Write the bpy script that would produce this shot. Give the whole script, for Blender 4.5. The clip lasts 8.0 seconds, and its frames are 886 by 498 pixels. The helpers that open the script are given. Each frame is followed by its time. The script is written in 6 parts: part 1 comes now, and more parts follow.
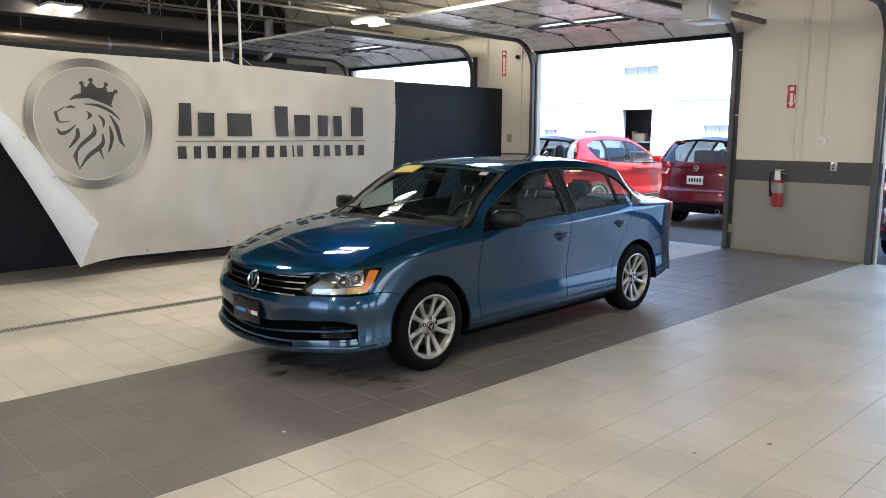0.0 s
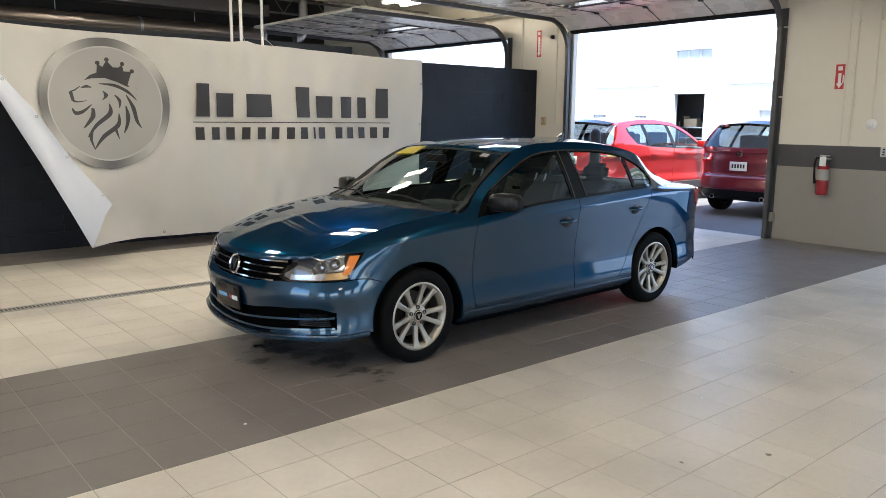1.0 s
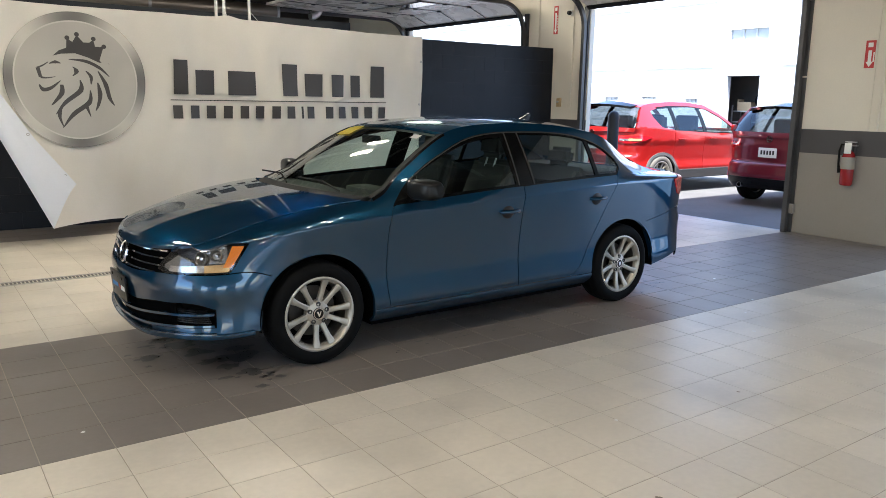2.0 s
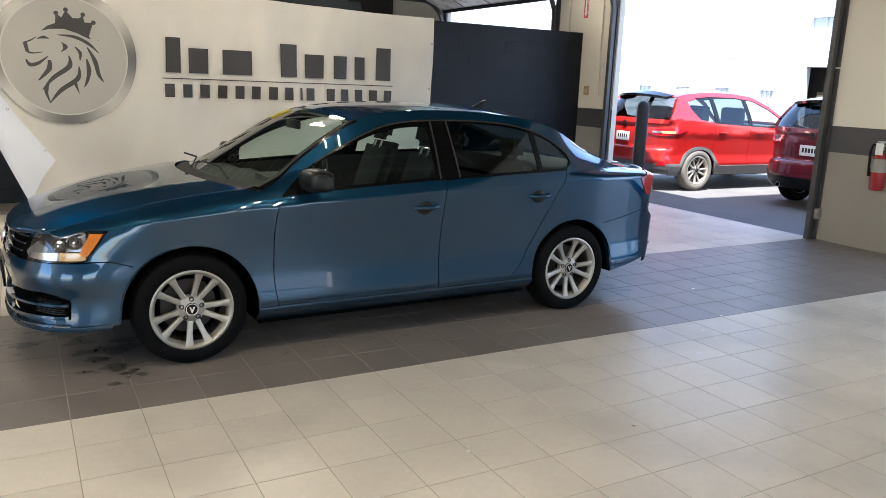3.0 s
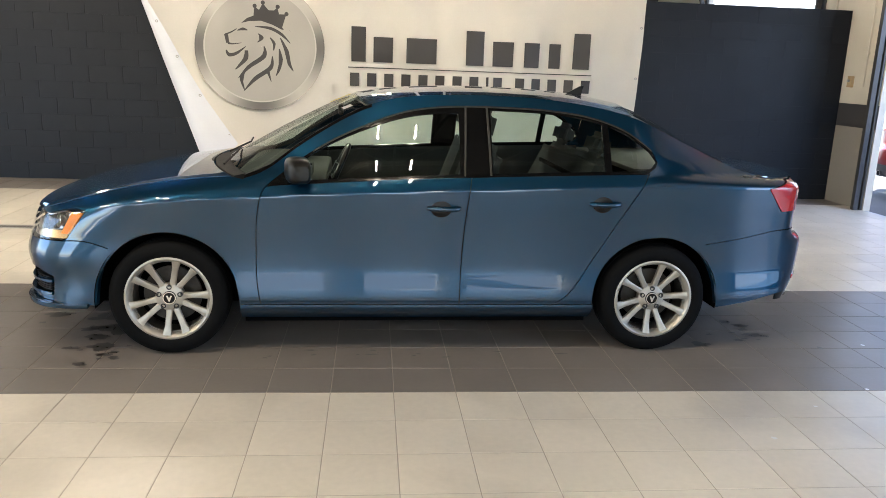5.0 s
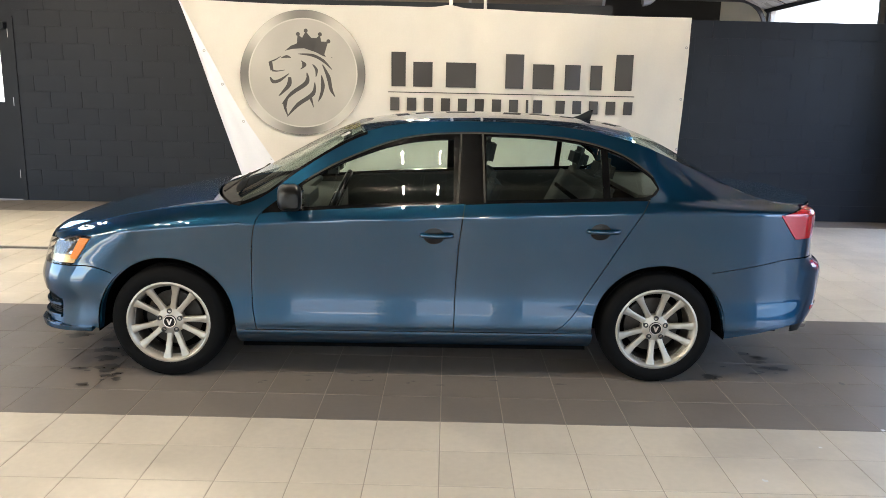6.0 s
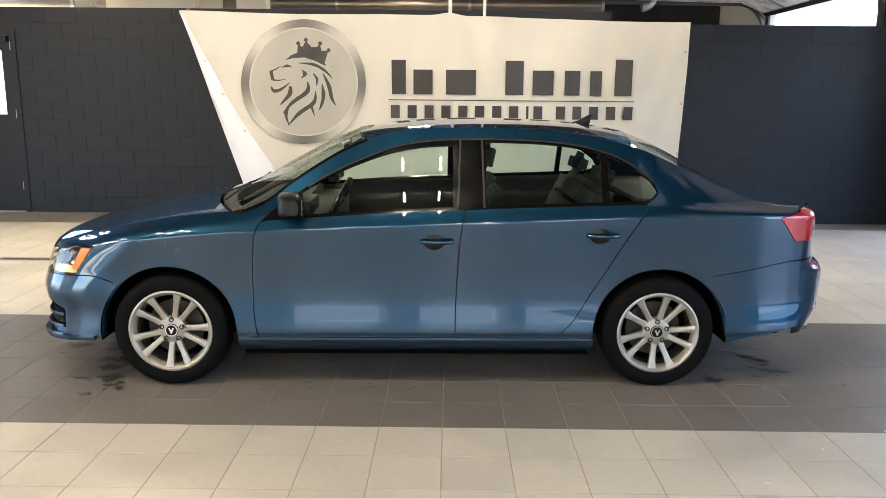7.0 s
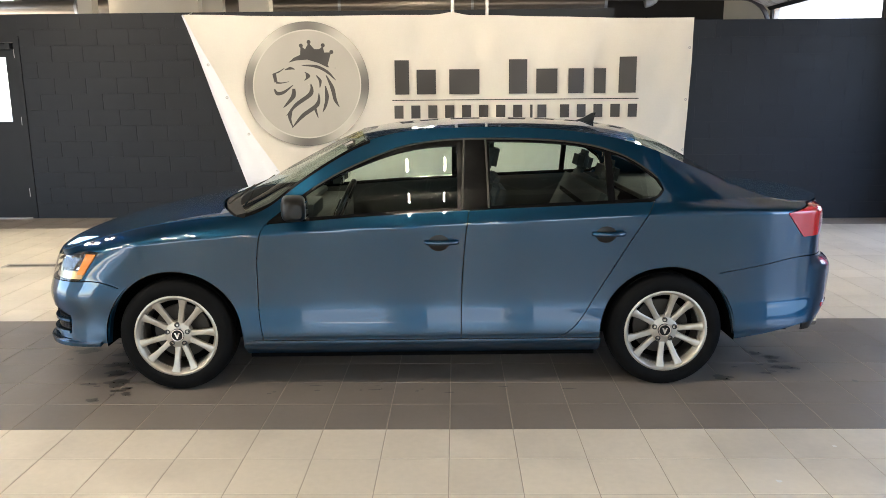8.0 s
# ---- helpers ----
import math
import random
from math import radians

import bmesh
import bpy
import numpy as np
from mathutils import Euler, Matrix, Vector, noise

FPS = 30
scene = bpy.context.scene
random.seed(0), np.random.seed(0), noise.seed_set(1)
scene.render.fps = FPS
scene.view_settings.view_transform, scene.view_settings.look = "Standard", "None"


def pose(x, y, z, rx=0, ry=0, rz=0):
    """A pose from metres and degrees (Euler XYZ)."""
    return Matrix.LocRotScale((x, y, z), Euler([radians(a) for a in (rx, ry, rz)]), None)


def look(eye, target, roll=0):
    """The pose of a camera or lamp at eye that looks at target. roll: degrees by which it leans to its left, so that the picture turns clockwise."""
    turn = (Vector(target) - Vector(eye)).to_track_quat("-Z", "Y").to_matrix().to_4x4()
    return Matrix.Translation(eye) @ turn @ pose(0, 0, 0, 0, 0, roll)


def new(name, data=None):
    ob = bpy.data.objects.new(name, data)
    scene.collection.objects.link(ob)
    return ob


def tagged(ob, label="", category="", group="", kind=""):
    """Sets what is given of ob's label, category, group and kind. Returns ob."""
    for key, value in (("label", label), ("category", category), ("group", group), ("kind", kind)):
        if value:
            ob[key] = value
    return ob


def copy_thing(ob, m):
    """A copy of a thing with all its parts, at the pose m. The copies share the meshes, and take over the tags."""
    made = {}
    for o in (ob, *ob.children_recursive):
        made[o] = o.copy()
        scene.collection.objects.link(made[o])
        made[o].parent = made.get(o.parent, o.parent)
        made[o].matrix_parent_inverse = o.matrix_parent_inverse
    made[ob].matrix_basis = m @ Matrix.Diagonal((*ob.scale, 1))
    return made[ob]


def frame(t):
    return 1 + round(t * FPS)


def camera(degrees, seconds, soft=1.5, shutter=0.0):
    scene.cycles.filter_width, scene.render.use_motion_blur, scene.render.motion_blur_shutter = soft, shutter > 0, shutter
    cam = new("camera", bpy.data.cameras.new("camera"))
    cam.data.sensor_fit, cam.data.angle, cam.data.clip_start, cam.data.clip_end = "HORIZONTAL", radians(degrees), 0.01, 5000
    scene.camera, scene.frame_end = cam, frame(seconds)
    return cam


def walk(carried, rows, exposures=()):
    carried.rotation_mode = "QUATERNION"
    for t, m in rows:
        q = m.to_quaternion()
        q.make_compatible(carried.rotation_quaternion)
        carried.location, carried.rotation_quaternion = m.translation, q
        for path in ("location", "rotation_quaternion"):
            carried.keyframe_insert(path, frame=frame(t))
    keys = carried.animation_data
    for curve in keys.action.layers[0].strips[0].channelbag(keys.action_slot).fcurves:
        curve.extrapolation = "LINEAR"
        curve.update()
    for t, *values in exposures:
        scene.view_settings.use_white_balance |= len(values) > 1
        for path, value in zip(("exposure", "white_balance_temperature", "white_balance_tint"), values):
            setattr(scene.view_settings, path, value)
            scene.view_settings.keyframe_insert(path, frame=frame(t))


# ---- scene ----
cam = camera(60.2, 8.0, soft=0.85)
PATH = [
    (0, (-4.833, -4.576, 1.620), (-3.456, -3.156, 1.323), 0.3),
    (0.5, (-4.731, -4.562, 1.620), (-3.388, -3.115, 1.303), 0.3),
    (1, (-4.320, -4.646, 1.574), (-3.051, -3.137, 1.240), 0.5),
    (1.5, (-3.802, -4.658, 1.561), (-2.607, -3.095, 1.199), 0.3),
    (2, (-3.251, -4.806, 1.553), (-2.114, -3.205, 1.173), 0.9),
    (2.2, (-3.047, -4.868, 1.572), (-1.926, -3.258, 1.186), 1.4),
    (3.3, (-1.759, -5.039, 1.577), (-0.906, -3.285, 1.137), 2.1),
    (3.5, (-1.555, -5.024, 1.559), (-0.776, -3.238, 1.109), 1.9),
    (4, (-1.063, -4.913, 1.565), (-0.461, -3.063, 1.104), 1.5),
    (4.5, (-0.643, -4.868, 1.569), (-0.261, -2.963, 1.096), 1.9),
    (4.7, (-0.493, -4.834, 1.536), (-0.192, -2.913, 1.066), 2.1),
    (5.8, (0.14, -4.809, 1.583), (0.141, -2.854, 1.16), 1.3),
    (6, (0.163, -4.804, 1.585), (0.156, -2.848, 1.171), 1.2),
    (6.5, (0.18, -4.808, 1.582), (0.168, -2.849, 1.182), 0.8),
    (7, (0.179, -4.814, 1.578), (0.163, -2.853, 1.183), 0.5),
    (7.5, (0.182, -4.806, 1.582), (0.157, -2.846, 1.187), -0.1),
    (8, (0.19, -4.795, 1.581), (0.156, -2.835, 1.185), -0.5),
]
walk(cam, [(t, look(eye, target, roll)) for t, eye, target, roll in PATH],
     exposures=[(0, 2.55, 5950, 10), (2.2, 2.6, 6000, 10), (3.5, 2.78, 6200, 11), (4.5, 3.0, 6300, 11), (6, 3.26, 6450, 11), (8, 3.26, 6500, 11)])

# ---------- world, sun and exposure ----------
SUN_ELEV, SUN_AZ = 70.0, 230.0
world = bpy.data.worlds.new("sky")
scene.world = world
world.use_nodes = True
wn = world.node_tree.nodes
sky = wn.new("ShaderNodeTexSky")
sky.sky_type = 'NISHITA'
sky.sun_disc = False
sky.ozone_density = 2.5
sky.sun_elevation = radians(SUN_ELEV)
sky.sun_rotation = radians(90 - SUN_AZ)
wn["Background"].inputs[1].default_value = 0.15
world.node_tree.links.new(sky.outputs[0], wn["Background"].inputs[0])
sun_data = bpy.data.lights.new("sun", 'SUN')
sun_data.energy, sun_data.angle, sun_data.color = 4.2, radians(0.5), (1.0, 0.95, 0.87)
sun = new("sun", sun_data)
# added area lamp in the overhead door beside the car's tail, for sky light
sky_door = bpy.data.lights.new("door_sky_fill", 'AREA')
sky_door.shape, sky_door.size, sky_door.size_y = 'RECTANGLE', 3.3, 2.8
sky_door.energy, sky_door.color = 8.0, (0.42, 0.68, 1.0)
door_sky_fill = new("door_sky_fill", sky_door)
door_sky_fill.matrix_world = look((5.86, -3.24, 1.5), (0, -3.24, 1.5))
az, el = radians(SUN_AZ), radians(SUN_ELEV)
sun.matrix_world = look((math.cos(az) * math.cos(el) * 60, math.sin(az) * math.cos(el) * 60, math.sin(el) * 60), (0, 0, 0))


# ---------- materials ----------
def mat(name, color, rough=0.5, metal=0.0, vary=0.08, scale=3.0, fine=60.0, bump=0.0, bump_scale=80.0, coat=0.0,
        stain=None, stain_at=0.6, rand=0.0, emit=0.0, rough_vary=0.08, spec=0.5, bump_depth=0.004, edge=None, coat_ior=1.5):
    """A surface with broad and fine variation of tone and gloss, in world metres."""
    m = bpy.data.materials.new(name)
    m.use_nodes = True
    nt = m.node_tree
    p = nt.nodes["Principled BSDF"]
    geo = nt.nodes.new("ShaderNodeNewGeometry")

    def noise_at(s, detail=4.0):
        n = nt.nodes.new("ShaderNodeTexNoise")
        n.inputs["Scale"].default_value, n.inputs["Detail"].default_value = s, detail
        nt.links.new(geo.outputs["Position"], n.inputs["Vector"])
        return n.outputs["Fac"]

    def math_node(op, a, b):
        n = nt.nodes.new("ShaderNodeMath")
        n.operation = op
        for i, v in enumerate((a, b)):
            if isinstance(v, (int, float)):
                n.inputs[i].default_value = v
            else:
                nt.links.new(v, n.inputs[i])
        return n.outputs[0]

    broad, grain = noise_at(scale), noise_at(fine, 2.0)
    tone = math_node('ADD', math_node('MULTIPLY', math_node('SUBTRACT', broad, 0.5), vary * 3.0),
                     math_node('MULTIPLY', math_node('SUBTRACT', grain, 0.5), vary * 1.5))
    if rand:
        info = nt.nodes.new("ShaderNodeObjectInfo")
        r = math_node('FRACT', math_node('ADD', info.outputs["Random"], geo.outputs["Random Per Island"]), 0.0)
        tone = math_node('ADD', tone, math_node('MULTIPLY', math_node('SUBTRACT', r, 0.5), rand))
    hsv = nt.nodes.new("ShaderNodeHueSaturation")
    hsv.inputs["Color"].default_value = (*color, 1)
    nt.links.new(math_node('ADD', tone, 1.0), hsv.inputs["Value"])
    out = hsv.outputs[0]
    if stain:
        ramp = nt.nodes.new("ShaderNodeValToRGB")
        ramp.color_ramp.elements[0].position, ramp.color_ramp.elements[1].position = stain_at, stain_at + 0.2
        nt.links.new(noise_at(scale * 0.6, 7.0), ramp.inputs[0])
        mix = nt.nodes.new("ShaderNodeMixRGB")
        mix.inputs[2].default_value = (*stain, 1)
        nt.links.new(math_node('MULTIPLY', ramp.outputs[0], 0.5), mix.inputs[0])
        nt.links.new(out, mix.inputs[1])
        out = mix.outputs[0]
    nt.links.new(out, p.inputs["Base Color"])
    p.inputs["Metallic"].default_value = metal
    p.inputs["Specular IOR Level"].default_value = spec
    nt.links.new(math_node('ADD', math_node('MULTIPLY', math_node('SUBTRACT', noise_at(scale * 2.3), 0.5), rough_vary * 2), rough), p.inputs["Roughness"])
    p.inputs["Coat Weight"].default_value, p.inputs["Coat Roughness"].default_value = coat, 0.012
    p.inputs["Coat IOR"].default_value = coat_ior
    if edge:
        p.inputs["Specular Tint"].default_value = (*edge, 1)
    if bump:
        b = nt.nodes.new("ShaderNodeBump")
        b.inputs["Strength"].default_value, b.inputs["Distance"].default_value = bump, bump_depth
        nt.links.new(noise_at(bump_scale, 3.0), b.inputs["Height"])
        nt.links.new(b.outputs[0], p.inputs["Normal"])
    if emit:
        p.inputs["Emission Color"].default_value, p.inputs["Emission Strength"].default_value = (*color, 1), emit
    return m


def glass(name, tint=(0.9, 0.95, 0.95), clear=0.8, rough=0.0):
    """A thin pane: part of the light goes straight through, the rest is mirrored by its gloss."""
    m = bpy.data.materials.new(name)
    m.use_nodes = True
    nt = m.node_tree
    nt.nodes.remove(nt.nodes["Principled BSDF"])
    t, g, mix, lw = (nt.nodes.new(k) for k in ("ShaderNodeBsdfTransparent", "ShaderNodeBsdfGlossy", "ShaderNodeMixShader", "ShaderNodeLayerWeight"))
    t.inputs[0].default_value = (*[c * clear for c in tint], 1)
    g.inputs["Roughness"].default_value = rough
    power, scale, add = (nt.nodes.new("ShaderNodeMath") for _ in range(3))
    power.operation, scale.operation, add.operation = 'POWER', 'MULTIPLY', 'ADD'
    power.inputs[1].default_value, scale.inputs[1].default_value, add.inputs[1].default_value = 5.0, 0.9, 0.07
    lw.inputs[0].default_value = 0.5
    nt.links.new(lw.outputs["Facing"], power.inputs[0])
    nt.links.new(power.outputs[0], scale.inputs[0])
    nt.links.new(scale.outputs[0], add.inputs[0])
    nt.links.new(add.outputs[0], mix.inputs[0])
    nt.links.new(t.outputs[0], mix.inputs[1])
    nt.links.new(g.outputs[0], mix.inputs[2])
    nt.links.new(mix.outputs[0], nt.nodes["Material Output"].inputs[0])
    return m


M = dict(
    tile=mat("cream_tile", (0.60, 0.54, 0.447), 0.36, spec=0.35, vary=0.095, scale=1.3, fine=30, rand=0.10, bump=0.08, bump_scale=40, stain=(0.24, 0.22, 0.19), stain_at=0.49),
    tile_dark=mat("grey_tile", (0.185, 0.160, 0.140), 0.38, spec=0.35, vary=0.07, scale=1.5, fine=30, rand=0.10, bump=0.08, bump_scale=40, stain=(0.085, 0.075, 0.07), stain_at=0.55),
    grout=mat("grout", (0.36, 0.32, 0.26), 0.9, vary=0.12, scale=2.0),
    rust=mat("brown_stain", (0.20, 0.155, 0.11), 0.6, vary=0.2, scale=20),
    oil=mat("oil_stain", (0.055, 0.05, 0.046), 0.3, vary=0.2, scale=20),
    white_spot=mat("paint_spot", (0.7, 0.7, 0.68), 0.5),
    navy=mat("navy_block_paint", (0.0046, 0.0068, 0.0120), 0.5, vary=0.12, scale=2.0, bump=0.25, bump_scale=120, rand=0.03, spec=0.3),
    cream=mat("cream_wall_paint", (0.66, 0.61, 0.52), 0.55, vary=0.05, scale=1.2, bump=0.12, bump_scale=60, stain=(0.5, 0.45, 0.38), stain_at=0.66),
    taupe=mat("taupe_wall_paint", (0.27, 0.245, 0.215), 0.5, vary=0.06, scale=1.5, bump=0.12, bump_scale=60, stain=(0.2, 0.18, 0.16), stain_at=0.62),
    band=mat("charcoal_wall_paint", (0.055, 0.052, 0.055), 0.45, vary=0.06, scale=1.5, bump=0.1),
    deck=mat("dark_roof_deck", (0.022, 0.021, 0.02), 0.8, vary=0.15, scale=1.0),
    deck_pale=mat("pale_roof_deck", (0.34, 0.33, 0.30), 0.8, vary=0.1, scale=1.0),
    joist=mat("grey_joist_paint", (0.21, 0.19, 0.165), 0.6, vary=0.15, scale=4.0),
    joist_dark=mat("dark_duct_paint", (0.035, 0.032, 0.03), 0.5, vary=0.15),
    duct=mat("galvanised_duct", (0.24, 0.205, 0.17), 0.35, metal=0.8, vary=0.12, scale=3.0),
    galv=mat("galvanised_steel", (0.45, 0.45, 0.45), 0.4, metal=0.9, vary=0.12, scale=8.0),
    track=mat("dark_track_steel", (0.09, 0.09, 0.092), 0.45, metal=0.6, vary=0.15, scale=6.0),
    panel=mat("door_panel_white", (0.76, 0.73, 0.66), 0.28, vary=0.06, scale=1.5, stain=(0.5, 0.47, 0.42), stain_at=0.62),
    pane_gloss=mat("glazed_light", (0.55, 0.55, 0.53), 0.05, vary=0.03, coat=1.0, coat_ior=1.8),
    rubber=mat("black_rubber", (0.008, 0.008, 0.008), 0.7, spec=0.2, vary=0.15, scale=12),
    tyre_dusty=mat("dusty_tyre_rubber", (0.13, 0.12, 0.105), 0.85, spec=0.15, vary=0.2, scale=8, bump=0.15, bump_scale=150),
    tyre=mat("tyre_rubber", (0.004, 0.004, 0.0042), 0.75, spec=0.08, vary=0.15, scale=8, bump=0.15, bump_scale=150),
    plastic=mat("black_plastic", (0.004, 0.004, 0.0045), 0.30, spec=0.25, vary=0.1, scale=10),
    mirror_black=mat("satin_black", (0.004, 0.004, 0.004), 0.32, spec=0.25, vary=0.08, scale=10),
    gloss_black=mat("gloss_black", (0.004, 0.004, 0.0042), 0.12, spec=0.22, vary=0.05),
    seal=mat("grey_rubber_seal", (0.035, 0.032, 0.028), 0.35, spec=0.3, vary=0.1, scale=12),
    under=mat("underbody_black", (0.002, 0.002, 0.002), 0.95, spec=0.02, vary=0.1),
    interior=mat("charcoal_trim", (0.032, 0.031, 0.029), 0.7, vary=0.12, scale=10),
    cloth=mat("grey_seat_cloth", (0.024, 0.0235, 0.023), 0.85, vary=0.15, scale=14, bump=0.2, bump_scale=300),
    lining=mat("beige_headliner", (0.35, 0.33, 0.29), 0.85, vary=0.06),
    paint=mat("blue_metallic_paint", (0.0058, 0.042, 0.088), 0.35, metal=0.75, spec=0.0, edge=(0.24, 0.36, 0.44), vary=0.02, scale=1.5, fine=400, coat=1.0, coat_ior=1.65, rough_vary=0.02),
    trim_bright=mat("bright_trim", (0.20, 0.24, 0.28), 0.2, metal=0.9, vary=0.04),
    clad_grey=mat("grey_cladding", (0.105, 0.10, 0.098), 0.55, vary=0.06),
    red=mat("bright_red_paint", (0.34, 0.010, 0.008), 0.3, metal=0.25, vary=0.04, coat=1.0, rough_vary=0.02),
    washed=mat("pale_window_glass", (0.36, 0.37, 0.38), 0.15, vary=0.1),
    black_paint=mat("black_paint", (0.004, 0.004, 0.0045), 0.3, vary=0.04, coat=1.0, rough_vary=0.02),
    amber_pale=mat("pale_amber_reflector", (0.72, 0.46, 0.20), 0.25, metal=0.5),
    maroon=mat("dark_red_paint", (0.14, 0.004, 0.016), 0.3, metal=0.3, vary=0.04, coat=1.0, rough_vary=0.02),
    alloy=mat("silver_alloy", (0.40, 0.37, 0.32), 0.42, metal=0.62, vary=0.06, scale=15),
    disc=mat("brake_steel", (0.16, 0.145, 0.13), 0.5, metal=0.8, vary=0.2, scale=15),
    brake_dark=mat("dark_brake_steel", (0.055, 0.048, 0.042), 0.55, metal=0.6, vary=0.2, scale=15),
    chrome=mat("chrome", (0.75, 0.75, 0.76), 0.09, metal=1.0, vary=0.03, rough_vary=0.02),
    lamp_in=mat("headlamp_reflector", (0.62, 0.62, 0.64), 0.18, metal=0.9, vary=0.05),
    lamp_dark=mat("headlamp_bezel", (0.018, 0.018, 0.02), 0.35),
    amber=mat("amber_lens", (0.75, 0.22, 0.02), 0.2, vary=0.05, coat=0.6),
    red_lens=mat("red_lens", (0.42, 0.007, 0.014), 0.15, vary=0.06, scale=12, coat=1.0),
    yellow=mat("yellow_sticker", (0.85, 0.68, 0.02), 0.4, vary=0.05),
    paper=mat("white_paper", (0.75, 0.74, 0.72), 0.6, vary=0.04),
    banner=mat("white_vinyl_banner", (0.82, 0.78, 0.715), 0.40, vary=0.04, scale=1.0, bump=0.4, bump_scale=1.8, bump_depth=0.03),
    # bluish tint puts the daylight on the folded corner into its colour
    banner_back=mat("white_vinyl_reverse", (0.78, 0.80, 0.86), 0.5, vary=0.03, scale=1.2),
    print_line=mat("pale_print_line", (0.36, 0.34, 0.31), 0.45, vary=0.03),
    print_dark=mat("dark_print", (0.022, 0.019, 0.018), 0.45, vary=0.05),
    print_disc=mat("pale_grey_print", (0.27, 0.255, 0.233), 0.45, vary=0.03),
    asphalt=mat("asphalt", (0.085, 0.083, 0.082), 0.85, vary=0.15, scale=1.5, fine=90, bump=0.4, bump_scale=120, stain=(0.05, 0.05, 0.05)),
    concrete=mat("concrete", (0.42, 0.40, 0.37), 0.8, vary=0.08, scale=1.2, bump=0.2),
    white_wall=mat("white_facade", (0.80, 0.79, 0.77), 0.7, vary=0.03, scale=0.6, bump=0.1),
    grey_trim=mat("grey_facade_trim", (0.42, 0.42, 0.42), 0.6, vary=0.05),
    dark_room=mat("dark_interior", (0.09, 0.08, 0.07), 0.8, vary=0.2, scale=1.5),
    box=mat("cardboard", (0.42, 0.30, 0.17), 0.8, vary=0.1),
    bollard=mat("bollard_paint", (0.013, 0.0135, 0.016), 0.5, spec=0.25, vary=0.1, scale=6),
    ext_red=mat("extinguisher_red", (0.30, 0.012, 0.014), 0.25, vary=0.05, coat=0.5),
    sign_white=mat("sign_white", (0.75, 0.73, 0.70), 0.45, vary=0.03),
    sign_red=mat("sign_red", (0.48, 0.03, 0.03), 0.45, vary=0.05),
    blue_print=mat("blue_print", (0.05, 0.22, 0.5), 0.5),
    led=mat("led_lens", (1.0, 0.88, 0.69), 0.4, emit=22.0),
    led_slim=mat("led_tube", (1.0, 0.86, 0.66), 0.4, emit=52.0),
    hood=mat("fixture_white", (0.7, 0.7, 0.68), 0.5),
    door_paint=mat("navy_door_paint", (0.008, 0.0098, 0.014), 0.5, spec=0.25, vary=0.08, scale=3),
    grate=mat("drain_grate", (0.13, 0.12, 0.11), 0.5, metal=0.7, vary=0.2, scale=10),
)


def ring_print(cx, cz):
    """Printed brushed-metal ring: four dark and four pale sectors round its centre."""
    m = mat("brushed_ring_print", (0.2, 0.19, 0.175), 0.45, vary=0.05)
    nt = m.node_tree
    geo = next(n for n in nt.nodes if n.type == 'NEW_GEOMETRY')
    hsv = next(n for n in nt.nodes if n.type == 'HUE_SAT')
    sep, ang, cos, ramp = (nt.nodes.new(k) for k in ("ShaderNodeSeparateXYZ", "ShaderNodeMath", "ShaderNodeMath", "ShaderNodeValToRGB"))
    nt.links.new(geo.outputs["Position"], sep.inputs[0])
    dx, dz, four, half = (nt.nodes.new("ShaderNodeMath") for _ in range(4))
    dx.operation, dz.operation, ang.operation, four.operation, cos.operation, half.operation = 'SUBTRACT', 'SUBTRACT', 'ARCTAN2', 'MULTIPLY', 'COSINE', 'MULTIPLY_ADD'
    dx.inputs[1].default_value, dz.inputs[1].default_value, four.inputs[1].default_value = cx, cz, 4.0
    half.inputs[1].default_value, half.inputs[2].default_value = 0.5, 0.5
    nt.links.new(sep.outputs[0], dx.inputs[0])
    nt.links.new(sep.outputs[2], dz.inputs[0])
    nt.links.new(dz.outputs[0], ang.inputs[0])
    nt.links.new(dx.outputs[0], ang.inputs[1])
    nt.links.new(ang.outputs[0], four.inputs[0])
    nt.links.new(four.outputs[0], cos.inputs[0])
    nt.links.new(cos.outputs[0], half.inputs[0])
    nt.links.new(half.outputs[0], ramp.inputs[0])
    ramp.color_ramp.elements[0].color, ramp.color_ramp.elements[1].color = (0.36, 0.34, 0.31, 1), (0.085, 0.08, 0.074, 1)
    nt.links.new(ramp.outputs[0], hsv.inputs["Color"])
    return m


GLASS = glass("car_glass", (0.86, 0.97, 0.92), 0.92)
DARK_GLASS = glass("privacy_glass", (0.7, 0.76, 0.78), 0.5)
LENS = glass("lamp_glass", (1, 1, 1), 0.92)
PANE = glass("window_pane", (0.95, 1, 1), 0.9)


# ---------- mesh helpers ----------
def finish(ob, angle=35):
    me = ob.data
    me.shade_smooth()
    me.set_sharp_from_angle(angle=radians(angle))
    return ob


def part(name, bm, material, parent=None, label="", smooth=35, bevel=0.0):
    """Links a bmesh as one mesh object, under a thing or a part."""
    me = bpy.data.meshes.new(name)
    if bevel:
        bmesh.ops.bevel(bm, geom=bm.edges[:], offset=bevel, segments=2, affect='EDGES', profile=0.6)
    bm.to_mesh(me)
    bm.free()
    for mm in (material if isinstance(material, (list, tuple)) else [material]):
        me.materials.append(mm)
    ob = new(name, me)
    finish(ob, smooth)
    if parent:
        ob.parent = parent
    if label:
        tagged(ob, label)
    return ob


def thing(name, label, category, m=None, group="", kind=""):
    e = new(name)
    if m is not None:
        e.matrix_world = m
    return tagged(e, label, category, group, kind)


